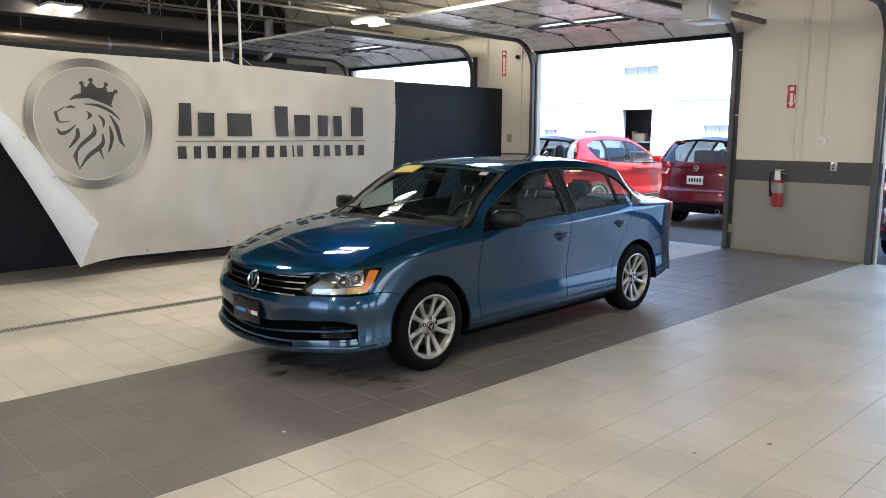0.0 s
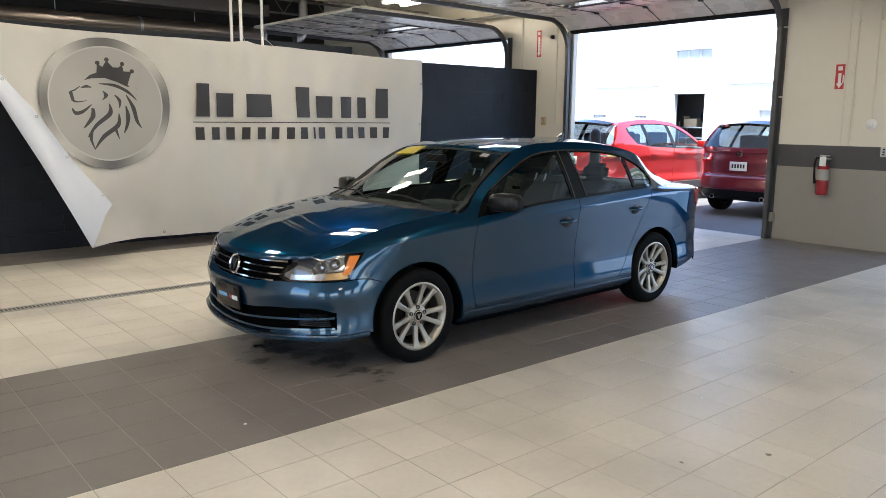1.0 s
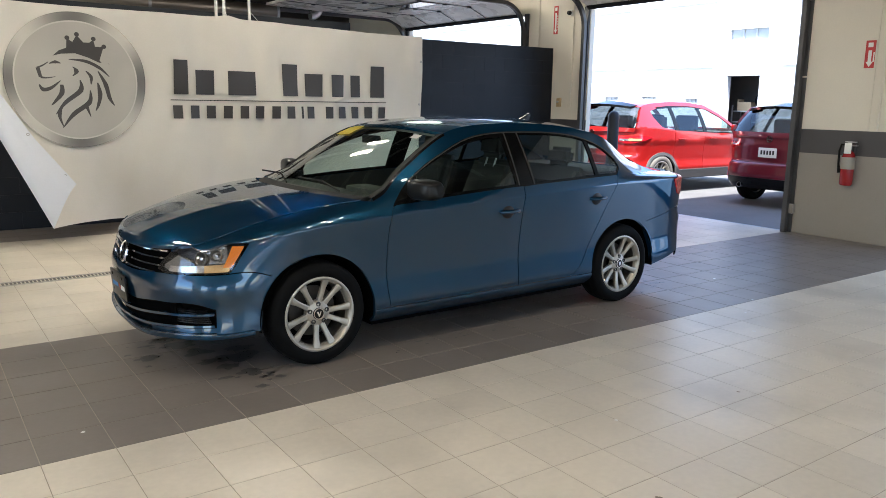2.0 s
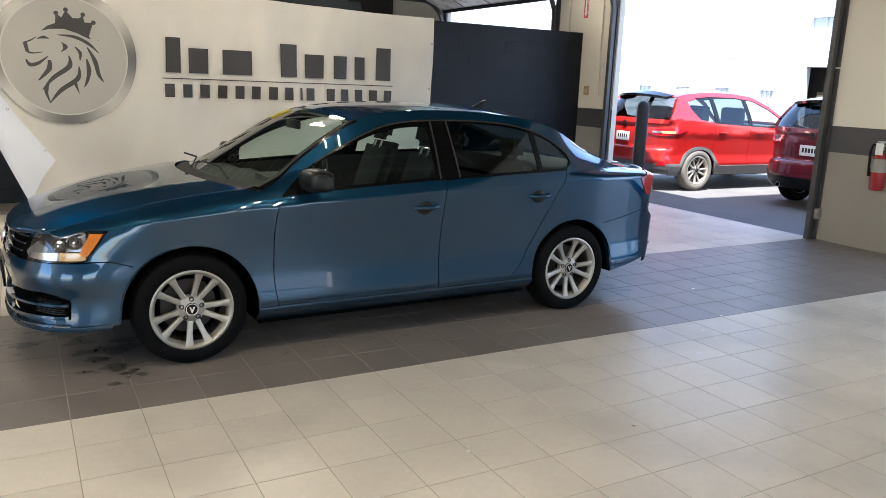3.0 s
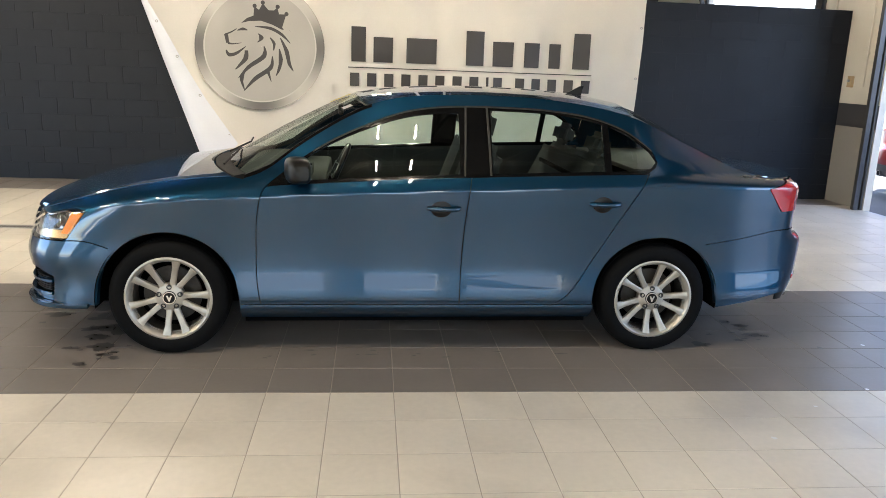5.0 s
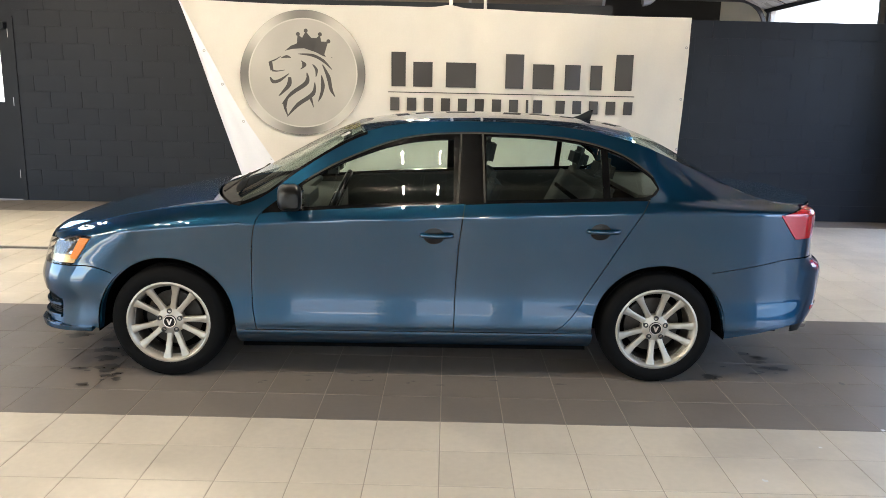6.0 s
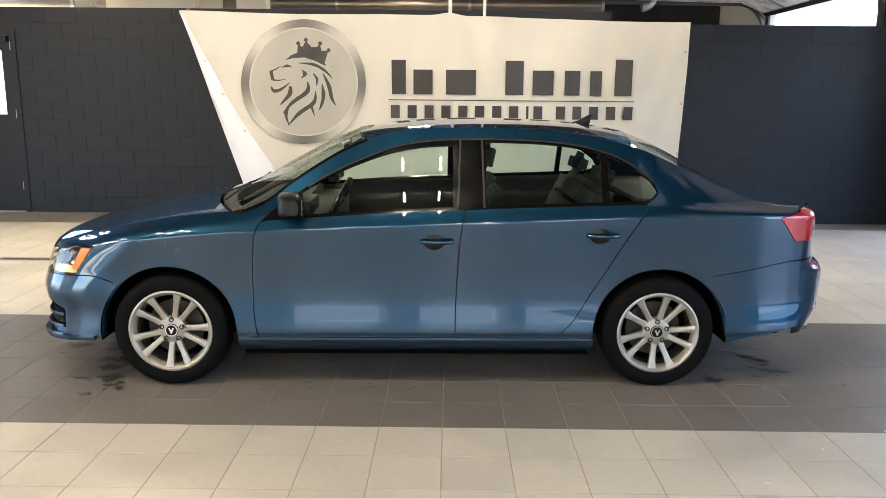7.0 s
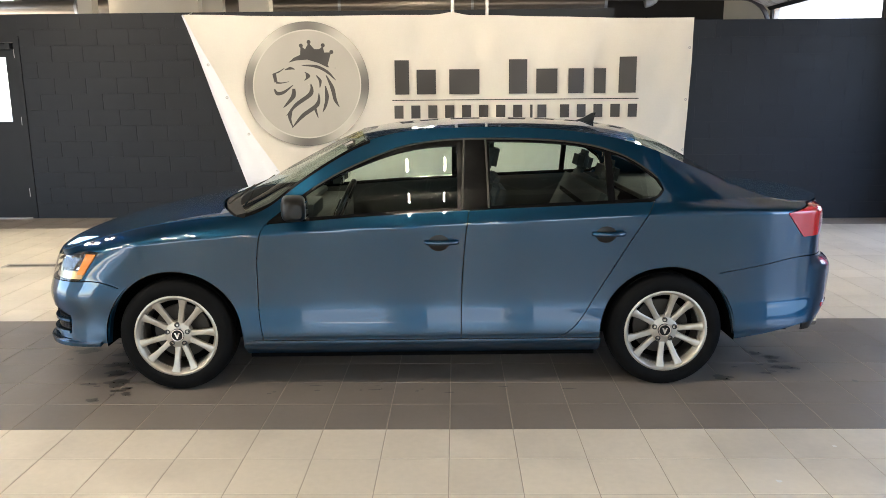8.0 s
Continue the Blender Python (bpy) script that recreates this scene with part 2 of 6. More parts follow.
def box(x0, x1, y0, y1, z0, z1, bm=None, m=None):
    bm = bm or bmesh.new()
    v = [bm.verts.new((x, y, z)) for x in (x0, x1) for y in (y0, y1) for z in (z0, z1)]
    for q in ((0, 1, 3, 2), (4, 6, 7, 5), (0, 4, 5, 1), (2, 3, 7, 6), (0, 2, 6, 4), (1, 5, 7, 3)):
        bm.faces.new([v[i] for i in q])
    if m is not None:
        for w in v:
            w.co = m @ w.co
    return bm


def tube(path, r, bm=None, n=10, caps=True):
    """A round bar along a line of points; r may be a list."""
    bm = bm or bmesh.new()
    pts = [Vector(p) for p in path]
    rr = r if isinstance(r, (list, tuple)) else [r] * len(pts)
    rings, up = [], None
    for i, p in enumerate(pts):
        d = (pts[min(i + 1, len(pts) - 1)] - pts[max(i - 1, 0)]).normalized()
        if up is None:
            up = Vector((0, 0, 1)) if abs(d.z) < 0.9 else Vector((1, 0, 0))
        a = d.cross(up).normalized()
        up = a.cross(d).normalized()
        rings.append([bm.verts.new(p + (a * math.cos(2 * math.pi * k / n) + up * math.sin(2 * math.pi * k / n)) * rr[i]) for k in range(n)])
    for a, b in zip(rings, rings[1:]):
        for k in range(n):
            bm.faces.new((a[k], a[(k + 1) % n], b[(k + 1) % n], b[k]))
    if caps:
        bm.faces.new(rings[0][::-1])
        bm.faces.new(rings[-1])
    return bm


def lathe(profile, n=32, axis='z', bm=None, m=None, arc=None):
    """Turns a profile of (radius, height) about an axis."""
    bm = bm or bmesh.new()
    a0, a1 = arc or (0, 2 * math.pi)
    full = arc is None
    cols = []
    for k in range(n if full else n + 1):
        a = a0 + (a1 - a0) * k / n
        col = []
        for r, h in profile:
            c, s = r * math.cos(a), r * math.sin(a)
            co = Vector((c, s, h)) if axis == 'z' else Vector((c, h, s))
            col.append(bm.verts.new(m @ co if m is not None else co))
        cols.append(col)
    for k in range(n):
        a, b = cols[k], cols[(k + 1) % len(cols)]
        for i in range(len(profile) - 1):
            bm.faces.new((a[i], b[i], b[i + 1], a[i + 1]))
    bmesh.ops.remove_doubles(bm, verts=bm.verts, dist=1e-5)
    bmesh.ops.recalc_face_normals(bm, faces=bm.faces)
    return bm


def prism(outline, h0, h1, plane='xz', bm=None):
    """An outline in a plane, given thickness from h0 to h1 across it."""
    bm = bm or bmesh.new()
    def co(a, b, h):
        return (a, h, b) if plane == 'xz' else (h, a, b) if plane == 'yz' else (a, b, h)
    lo = [bm.verts.new(co(a, b, h0)) for a, b in outline]
    hi = [bm.verts.new(co(a, b, h1)) for a, b in outline]
    n = len(outline)
    bm.faces.new(lo)
    bm.faces.new(hi[::-1])
    for i in range(n):
        bm.faces.new((lo[i], hi[i], hi[(i + 1) % n], lo[(i + 1) % n]))
    bmesh.ops.recalc_face_normals(bm, faces=bm.faces)
    return bm


def wall(name, bm, material, label):
    return tagged(part(name, bm, material), label, "wall", kind="structure")


# ---------- the hall: floor, walls, openings, roof ----------
T = 0.3045                       # tile pitch
Y_EDGE = -1.362                  # near edge of the dark strip
X_LINE = 0.155                   # one joint across it
X_DOOR = 5.83                    # inner face of the wall with the overhead doors
X_WEST, Y_SOUTH, Y_NORTH, Z_ROOF = -9.0, -13.0, 12.0, 4.7
Y_PART, Y_PART2 = 5.25, 4.88     # faces of the low block wall

tagged(part("floor", box(X_WEST, X_DOOR, Y_SOUTH, Y_NORTH, -0.2, 0.0010), M["grout"]), "tiled workshop floor with grey grout joints", "floor", kind="structure")
tagged(part("ground", box(-60, 140, -100, 120, -0.45, -0.21), M["asphalt"]), "grey asphalt yard", "ground", kind="structure")
tagged(part("pavement", box(X_DOOR + 0.005, 60, -60, 80, -0.2, -0.02), M["asphalt"]), "worn grey asphalt beyond the overhead doors", "pavement", kind="structure")
tagged(part("threshold", box(X_DOOR + 0.003, X_DOOR + 0.05, -12, 11.9, -0.15, 0.002), M["galv"]), "steel edge strip of the tiled floor", "trim", kind="structure")


def wall_run(name, spans, material, label, x0=X_DOOR, x1=X_DOOR + 0.09):
    """Piers and lintels of the door wall: (y0, y1, z0, z1)."""
    bm = bmesh.new()
    for y0, y1, z0, z1 in spans:
        box(x0, x1, y0, y1, z0, z1, bm)
    return wall(name, bm, material, label)


DOORS = [(0.50, 4.06), (5.60, 9.33), (-4.98, -1.50)]
Z_LINTEL = 3.02
PIERS = [(-13.0, -4.98), (-1.50, 0.50), (4.06, 5.60), (9.33, 12.0)]
wall_run("wall_east", [(a, b, -0.2, 4.7) for a, b in PIERS] + [(a, b, Z_LINTEL, 4.7) for a, b in DOORS] + [(-13.0, 12.0, 4.95, 5.05)], M["cream"], "cream painted wall between the overhead doors")
wall_run("wall_east_band", [(a + 0.002, b - 0.002, 1.0, 1.287) for a, b in PIERS], M["band"], "charcoal painted band along the cream wall", X_DOOR - 0.004, X_DOOR - 0.001)
wall_run("wall_east_lower", [(a + 0.002, b - 0.002, -0.003, 1.0) for a, b in PIERS], M["taupe"], "taupe painted lower part of the wall", X_DOOR - 0.003, X_DOOR - 0.001)
bm = box(X_WEST, X_DOOR + 0.3, Y_SOUTH - 0.3, Y_SOUTH, 3.02, Z_ROOF)
for a, b in ((X_WEST, -8.2), (-5.0, -2.6), (-0.75, 0.15), (1.75, 2.4), (4.5, X_DOOR + 0.3)):
    box(a, b, Y_SOUTH - 0.3, Y_SOUTH, -0.2, 3.02, bm)
wall("wall_south", bm, M["cream"], "cream wall with open overhead doors")
wall("wall_north", box(X_WEST, X_DOOR + 0.3, Y_NORTH, Y_NORTH + 0.3, -0.2, Z_ROOF), M["deck"], "dark painted far wall")
bm = box(X_WEST - 0.3, X_WEST, Y_SOUTH, -9.5, -0.2, Z_ROOF)
for a, b, z in ((-9.5, -5.9, 3.02), (-2.6, 1.0, 3.02), (6.4, 11.7, 4.35)):
    box(X_WEST - 0.3, X_WEST, a, b, z, Z_ROOF, bm)
for a, b in ((-5.9, -2.6), (1.0, 6.4), (11.7, Y_NORTH)):
    box(X_WEST - 0.3, X_WEST, a, b, -0.2, Z_ROOF, bm)
wall("wall_west", bm, M["cream"], "cream wall with three open overhead doors")
# unseen tall block, added so its shadow falls on the yard and parked cars
tagged(part("upper_storey", box(1.0, X_DOOR + 0.08, Y_SOUTH, -0.5, 5.06, 14.0), M["cream"]), "unseen plain block over the hall, added to shade the yard", "wall", kind="structure")
tagged(part("ceiling", box(X_WEST, X_DOOR + 0.09, -5.5, Y_NORTH, Z_ROOF, Z_ROOF + 0.25), M["deck"]), "dark ribbed roof deck", "ceiling", kind="structure")
# unseen southern deck, kept pale to brighten the car's upward-facing paint
tagged(part("ceiling_south", box(X_WEST, X_DOOR + 0.09, Y_SOUTH, -5.502, Z_ROOF, Z_ROOF + 0.25), M["deck_pale"]), "pale unseen roof deck, added to brighten reflections", "ceiling", kind="structure")


# ---------- low block wall behind the car ----------
Z_P, Z_P2 = 2.63, 2.445
DOOR_X = (-6.42, -5.47)          # leaf of the steel door
bm = box(-5.42, 2.2, Y_PART + 0.004, Y_PART + 0.2, -0.003, Z_P)
box(X_WEST, -6.47, Y_PART + 0.004, Y_PART + 0.2, -0.003, Z_P, bm)
box(-6.47, -5.42, Y_PART + 0.004, Y_PART + 0.2, 2.36, Z_P, bm)
wall_block = wall("wall_partition", bm, M["navy"], "low concrete block wall painted dark navy")
bm = box(2.2, X_DOOR - 0.006, Y_PART2 + 0.004, Y_PART2 + 0.2, -0.003, Z_P2)
box(2.2, 2.35, Y_PART2 + 0.2, Y_PART + 0.2, -0.003, Z_P2, bm)
wall_block2 = wall("wall_partition_end", bm, M["navy"], "end of the low navy block wall beside the pier")

# steel door in the block wall
door = thing("door_1", "navy steel door with a tall bright glass light", "door", kind="structure")
bm = box(DOOR_X[0], -6.06, Y_PART + 0.02, Y_PART + 0.065, 0.012, 2.28)
box(-5.61, DOOR_X[1], Y_PART + 0.02, Y_PART + 0.065, 0.012, 2.28, bm)
box(-6.06, -5.61, Y_PART + 0.02, Y_PART + 0.065, 0.012, 1.28, bm)
box(-6.06, -5.61, Y_PART + 0.02, Y_PART + 0.065, 2.10, 2.28, bm)
part("leaf", bm, M["door_paint"], door)
part("pane", box(-6.06, -5.61, Y_PART + 0.04, Y_PART + 0.046, 1.28, 2.10), PANE, door)
bm = box(-5.47, -5.40, Y_PART - 0.015, Y_PART + 0.10, 0, 2.36)
box(-6.49, -6.42, Y_PART - 0.015, Y_PART + 0.10, 0, 2.36, bm)
box(-6.42, -5.47, Y_PART - 0.015, Y_PART + 0.10, 2.285, 2.36, bm)
part("door_frame", bm, M["door_paint"], door)
for z in (0.35, 1.29, 2.15):
    part("hinge", box(-5.485, -5.462, Y_PART - 0.004, Y_PART + 0.018, z - 0.055, z + 0.055), M["galv"], door, "bright steel butt hinge", bevel=0.003)
bm = box(-5.95, -5.50, Y_PART - 0.055, Y_PART + 0.015, 2.20, 2.27)
tube([(-5.55, Y_PART - 0.03, 2.265), (-5.75, Y_PART - 0.22, 2.275), (-5.95, Y_PART - 0.05, 2.285)], 0.012, bm, 6)
part("door_closer", bm, M["door_paint"], door)
part("sill", box(-6.42, -5.47, Y_PART - 0.01, Y_PART + 0.09, 0, 0.010), M["galv"], door, "bare steel threshold")

# ---------- banner ----------
Y_BAN = 4.585
X_L, X_R = -3.03, 3.005


def ban_top(x):
    k = (x - X_L) / (X_R - X_L)
    return 2.535 - 0.085 * k + 0.03 * math.exp(-((x - 0.16) / 0.12) ** 2) - 0.012 * math.sin(k * 9)


def ban_bot(x):
    return 0.17 - 0.035 * math.sin((x + 1.7) * 0.9)


def ban_y(x, z):
    fold = 0.028 * math.sin(x * 9.0 + z * 1.6) * (0.3 + 0.7 * math.exp(-((x - 0.5) / 0.8) ** 2))
    return Y_BAN + fold + 0.02 * math.sin(x * 2.1 + 1.3) * (2.5 - z) / 2.5 - 0.045 * math.exp(-((x - 0.55 - 0.12 * (2.5 - z)) / 0.15) ** 2) + 0.04 * math.exp(-((x - 2.15 + 0.30 * (2.5 - z)) / 0.22) ** 2) - 0.014 * math.sin(z * 4 + x * 2.3) + 0.007 * math.sin(x * 17 - z * 6) + 0.010 * math.sin(x * 5.3 + z * 7.1) * math.sin(x * 1.9 - z * 2.2)


def along(points, v):
    """The point at height share v (0 top, 1 foot) on a broken line of (x, y, z)."""
    z = points[0][2] + (points[-1][2] - points[0][2]) * v
    zs = [p[2] for p in points][::-1]
    return Vector((np.interp(z, zs, [p[0] for p in points][::-1]), np.interp(z, zs, [p[1] for p in points][::-1]), z))


FOLD = [(X_L, Y_BAN, 2.535), (-2.62, 4.24, 1.56), (-2.41, 4.06, 1.09), (-2.18, 3.90, 0.55), (-2.03, 3.84, 0.20)]
FREE = [(X_L + 0.02, Y_BAN - 0.02, 2.50), (-2.40, 4.10, 1.59), (-2.12, 4.03, 1.12), (-1.765, 3.99, 0.635)]


def ban_grid():
    bm = bmesh.new()
    rows, cols = 48, 96
    grid = []
    for r in range(rows + 1):
        v = r / rows
        line = []
        f = along(FOLD, v)
        line.append(bm.verts.new(f))
        for c in range(1, cols + 1):
            k = c / cols
            x = f.x + (X_R - 0.05 * v - f.x) * k
            z0, z1 = ban_top(x), ban_bot(x)
            z = z0 + (z1 - z0) * v
            w = min(1.0, k * 4.5)
            w = w * (2 - w)
            z = z * w + f.z * (1 - w)
            line.append(bm.verts.new((x, ban_y(x, z) * w + f.y * (1 - w), z)))
        grid.append(line)
    for a, b in zip(grid, grid[1:]):
        for i in range(len(a) - 1):
            bm.faces.new((a[i], b[i], b[i + 1], a[i + 1]))
    bmesh.ops.solidify(bm, geom=bm.faces[:], thickness=0.003)
    return bm


def sheet_y(x, z):
    """Depth of the sheet at a place right of the curled corner."""
    v = (2.535 - z) / (2.535 - 0.2)
    f = along(FOLD, min(1, max(0, v)))
    k = (x - f.x) / (X_R - 0.05 * v - f.x)
    w = min(1.0, max(0.0, k * 4.5))
    w = w * (2 - w)
    return ban_y(x, z) * w + f.y * (1 - w)


banner = thing("banner", "large white vinyl banner hung before the block wall, lower corner curled", "banner")
part("sheet", ban_grid(), M["banner"], banner, smooth=16)
bm = bmesh.new()
flap = []
for r in range(41):
    v = r / 40
    e, f = along(FOLD, v), along(FREE, v)
    row = []
    for c in range(11):
        t = c / 10
        p = e.lerp(f, t) + Vector((-0.02 * math.sin(math.pi * t), -0.02 - 0.05 * math.sin(math.pi * min(1, t * 1.3)) * v, 0.02 * math.sin(t * 3) * v))
        p.y += 0.012 * math.sin(v * 16 + t * 2) * t
        if c == 0:
            p = e + Vector((0, -0.004, 0))
        row.append(bm.verts.new(p))
    flap.append(row)
for a, b in zip(flap, flap[1:]):
    for c in range(10):
        bm.faces.new((a[c], b[c], b[c + 1], a[c + 1]))
bmesh.ops.solidify(bm, geom=bm.faces[:], thickness=0.003)
part("folded_corner", bm, M["banner_back"], banner, "white reverse of the folded corner, tinted with bluish daylight", smooth=40)
for v in (0.3, 0.5, 0.72, 0.95):
    p = along(FREE, v)
    part("eyelet", lathe([(0.008, 0), (0.016, 0), (0.016, 0.004), (0.008, 0.004)], 12, 'y', m=Matrix.Translation(p + Vector((-0.03, -0.035, 0)))), M["galv"], banner)


def on_banner(name, outline, material, lift, label=""):
    """A printed shape laid on the sheet: outline in x, z."""
    bm = bmesh.new()
    f = bm.faces.new([bm.verts.new((x, 0, z)) for x, z in outline])
    bmesh.ops.triangulate(bm, faces=[f])
    for _ in range(1):
        bmesh.ops.subdivide_edges(bm, edges=[e for e in bm.edges if e.calc_length() > 0.15], cuts=2)
    bmesh.ops.triangulate(bm, faces=bm.faces)
    for w in bm.verts:
        w.co.y = sheet_y(w.co.x, w.co.z) - 0.017 - lift
    bmesh.ops.recalc_face_normals(bm, faces=bm.faces)
    if sum(f.normal.y for f in bm.faces) > 0:
        bmesh.ops.reverse_faces(bm, faces=bm.faces)
    return part(name, bm, material, banner, label, 60)


def ring_outline(cx, cz, r, n=64):
    return [(cx + r * math.cos(2 * math.pi * k / n), cz + r * math.sin(2 * math.pi * k / n)) for k in range(n)]


def annulus(name, cx, cz, r0, r1, material, lift, label=""):
    bm = bmesh.new()
    n = 96
    steps = max(1, int((r1 - r0) / 0.05))
    rings = [[bm.verts.new((cx + r * math.cos(2 * math.pi * k / n), 0, cz + r * math.sin(2 * math.pi * k / n))) for k in range(n)] for r in [r0 + (r1 - r0) * i / steps for i in range(steps + 1)]]
    for a, b in zip(rings, rings[1:]):
        for k in range(n):
            bm.faces.new((a[k], a[(k + 1) % n], b[(k + 1) % n], b[k]))
    for w in bm.verts:
        w.co.y = sheet_y(w.co.x, w.co.z) - 0.017 - lift
    bmesh.ops.recalc_face_normals(bm, faces=bm.faces)
    if sum(f.normal.y for f in bm.faces) > 0:
        bmesh.ops.reverse_faces(bm, faces=bm.faces)
    return part(name, bm, material, banner, label, 60)


CX, CZ = -1.575, 1.715
annulus("emblem_field", CX, CZ, 0.0015, 0.635, M["print_disc"], 0.0, "pale grey printed disc")
annulus("emblem_ring", CX, CZ, 0.635, 0.73, ring_print(CX, CZ), 0.0015, "grey shaded printed ring")
annulus("emblem_line", CX, CZ, 0.622, 0.637, M["print_line"], 0.003, "thin white printed circle")


def stroke(points, widths):
    """Outline of a tapered brush stroke through the points."""
    pts = []
    for i in range(len(points) - 1):
        for k in range(6):
            t = k / 6
            p0, p1, p2, p3 = (Vector(points[max(0, min(len(points) - 1, i + j))]) for j in (-1, 0, 1, 2))
            pts.append(0.5 * ((2 * p1) + (p2 - p0) * t + (2 * p0 - 5 * p1 + 4 * p2 - p3) * t * t + (3 * p1 - p0 - 3 * p2 + p3) * t ** 3))
    pts.append(Vector(points[-1]))
    n = len(pts)
    left, right = [], []
    for i, p in enumerate(pts):
        d = (pts[min(n - 1, i + 1)] - pts[max(0, i - 1)]).normalized()
        nrm = Vector((-d.y, d.x))
        k = i / (n - 1) * (len(widths) - 1)
        a = int(min(len(widths) - 2, k))
        w = widths[a] + (widths[a + 1] - widths[a]) * (k - a)
        left.append(p + nrm * w / 2)
        right.append(p - nrm * w / 2)
    return [(CX + p.x, CZ + p.y) for p in left + right[::-1]]


STROKES = [([(-0.07, 0.224), (0.10, 0.21), (0.234, 0.145), (0.336, 0.046)], [0.006, 0.034, 0.034, 0.005]),
           ([(0.22, 0.105), (0.29, -0.04), (0.322, -0.184), (0.37, -0.27)], [0.010, 0.048, 0.040, 0.005]),
           ([(0.207, -0.02), (0.227, -0.14), (0.20, -0.257), (0.166, -0.33)], [0.012, 0.042, 0.034, 0.004]),
           ([(0.098, 0.105), (0.146, 0.04), (0.139, -0.04)], [0.010, 0.036, 0.008]),
           ([(0.126, -0.105), (0.105, -0.237), (-0.07, -0.368), (-0.194, -0.513)], [0.008, 0.050, 0.046, 0.004]),
           ([(0.078, -0.29), (0.112, -0.40)], [0.036, 0.004]),
           ([(0.03, 0.007), (0.03, -0.105), (-0.14, -0.237), (-0.255, -0.368)], [0.008, 0.052, 0.042, 0.004]),
           ([(-0.14, -0.237), (-0.22, -0.355), (-0.187, -0.50)], [0.004, 0.040, 0.008]),
           ([(-0.166, -0.05), (-0.173, -0.138), (-0.255, -0.237), (-0.29, -0.27)], [0.034, 0.052, 0.024, 0.004]),
           ([(-0.27, 0.171), (-0.207, 0.19), (-0.153, 0.178)], [0.006, 0.034, 0.006]),
           ([(-0.40, 0.125), (-0.343, 0.145), (-0.275, 0.19)], [0.010, 0.016, 0.006]),
           ([(-0.39, 0.125), (-0.37, 0.026)], [0.042, 0.034]),
           ([(-0.37, 0.024), (-0.31, 0.018), (-0.22, 0.033)], [0.024, 0.014, 0.005]),
           ([(-0.39, -0.053), (-0.356, -0.105), (-0.275, -0.086), (-0.173, -0.007)], [0.012, 0.042, 0.034, 0.006]),
           ([(-0.037, 0.145), (0.01, 0.099), (-0.044, 0.046)], [0.006, 0.034, 0.006])]
for pts, w in STROKES:
    on_banner("emblem_stroke", stroke(pts, w), M["print_dark"], 0.003)
for x, z in ((-0.07, 0.452), (0.026, 0.492), (0.194, 0.452), (0.295, 0.374)):
    on_banner("emblem_dot", ring_outline(CX + x, CZ + z, 0.024, 16), M["print_dark"], 0.003)
on_banner("emblem_crest", [(CX + a, CZ + b) for a, b in ((-0.227, 0.256), (-0.16, 0.315), (-0.085, 0.345), (-0.065, 0.365), (-0.075, 0.45), (-0.02, 0.41), (0.024, 0.485), (0.09, 0.41), (0.15, 0.41), (0.192, 0.445), (0.208, 0.37), (0.292, 0.37), (0.215, 0.238), (0.35, 0.184), (0.235, 0.20), (0.13, 0.25), (0.0, 0.29), (-0.14, 0.28))], M["print_dark"], 0.003)


def bars(x, z0, row, material):
    """A line of writing as plain bars: (width, height, gap after)."""
    for w, h, g in row:
        on_banner("print_bar", [(x, z0), (x + w, z0), (x + w, z0 + h), (x, z0 + h)], material, 0.002)
        x += w + g


for x, w, h in ((-0.53, 0.17, 0.40), (-0.27, 0.23, 0.29), (0.12, 0.36, 0.29), (0.83, 0.22, 0.40), (1.16, 0.25, 0.29), (1.54, 0.19, 0.29), (1.855, 0.14, 0.29), (2.145, 0.20, 0.42)):
    bars(x, 1.585, [(w, h, 0)], M["print_dark"])
bars(-0.57, 1.512, [(0.0985, 0.011, 0.0)] * 30, M["print_dark"])
bars(-0.545, 1.30, [(0.11, 0.155, 0.094)] * 8 + [(0.03, 0.155, 0.06)] + [(0.11, 0.155, 0.16)] + [(0.11, 0.155, 0.094)] * 5, M["print_dark"])
for x, z in ((2.96, 2.1), (2.95, 1.5), (2.955, 0.9), (-1.0, 0.2), (0.1, 0.2), (1.2, 0.2)):
    part("eyelet", lathe([(0.008, 0), (0.016, 0), (0.016, 0.004), (0.008, 0.004)], 12, 'y', m=Matrix.Translation((x, sheet_y(x, z) - 0.012, z))), M["galv"], banner)

for x0, x1, y1, z1 in ((X_L + 0.02, -3.15, Y_PART + 0.05, Z_P + 0.004), (X_R - 0.02, 3.06, Y_PART2 + 0.05, Z_P2 + 0.004), (0.15, 0.165, 4.705, 2.64), (0.56, 0.585, 4.955, 2.64)):
    part("cord", tube([(x0, Y_BAN + 0.002, ban_top(x0) - 0.015), (x1, y1, z1)], 0.003, n=6), M["sign_white"], banner)
for x, y in ((0.16, 4.99), (0.165, 4.72), (0.585, 4.97)):
    pipe = thing("hanger_pipe", "thin white steel pipe hanging from the roof", "pipe", group="banner hanger pipes")
    part("pipe", tube([(x, y, 2.2), (x, y, Z_ROOF - 0.05)], 0.019, n=12), M["sign_white"], pipe)
    part("flange", lathe([(0, 0), (0.05, 0), (0.05, 0.012), (0, 0.012)], 16, m=Matrix.Translation((x, y, Z_ROOF - 0.015))), M["galv"], pipe)

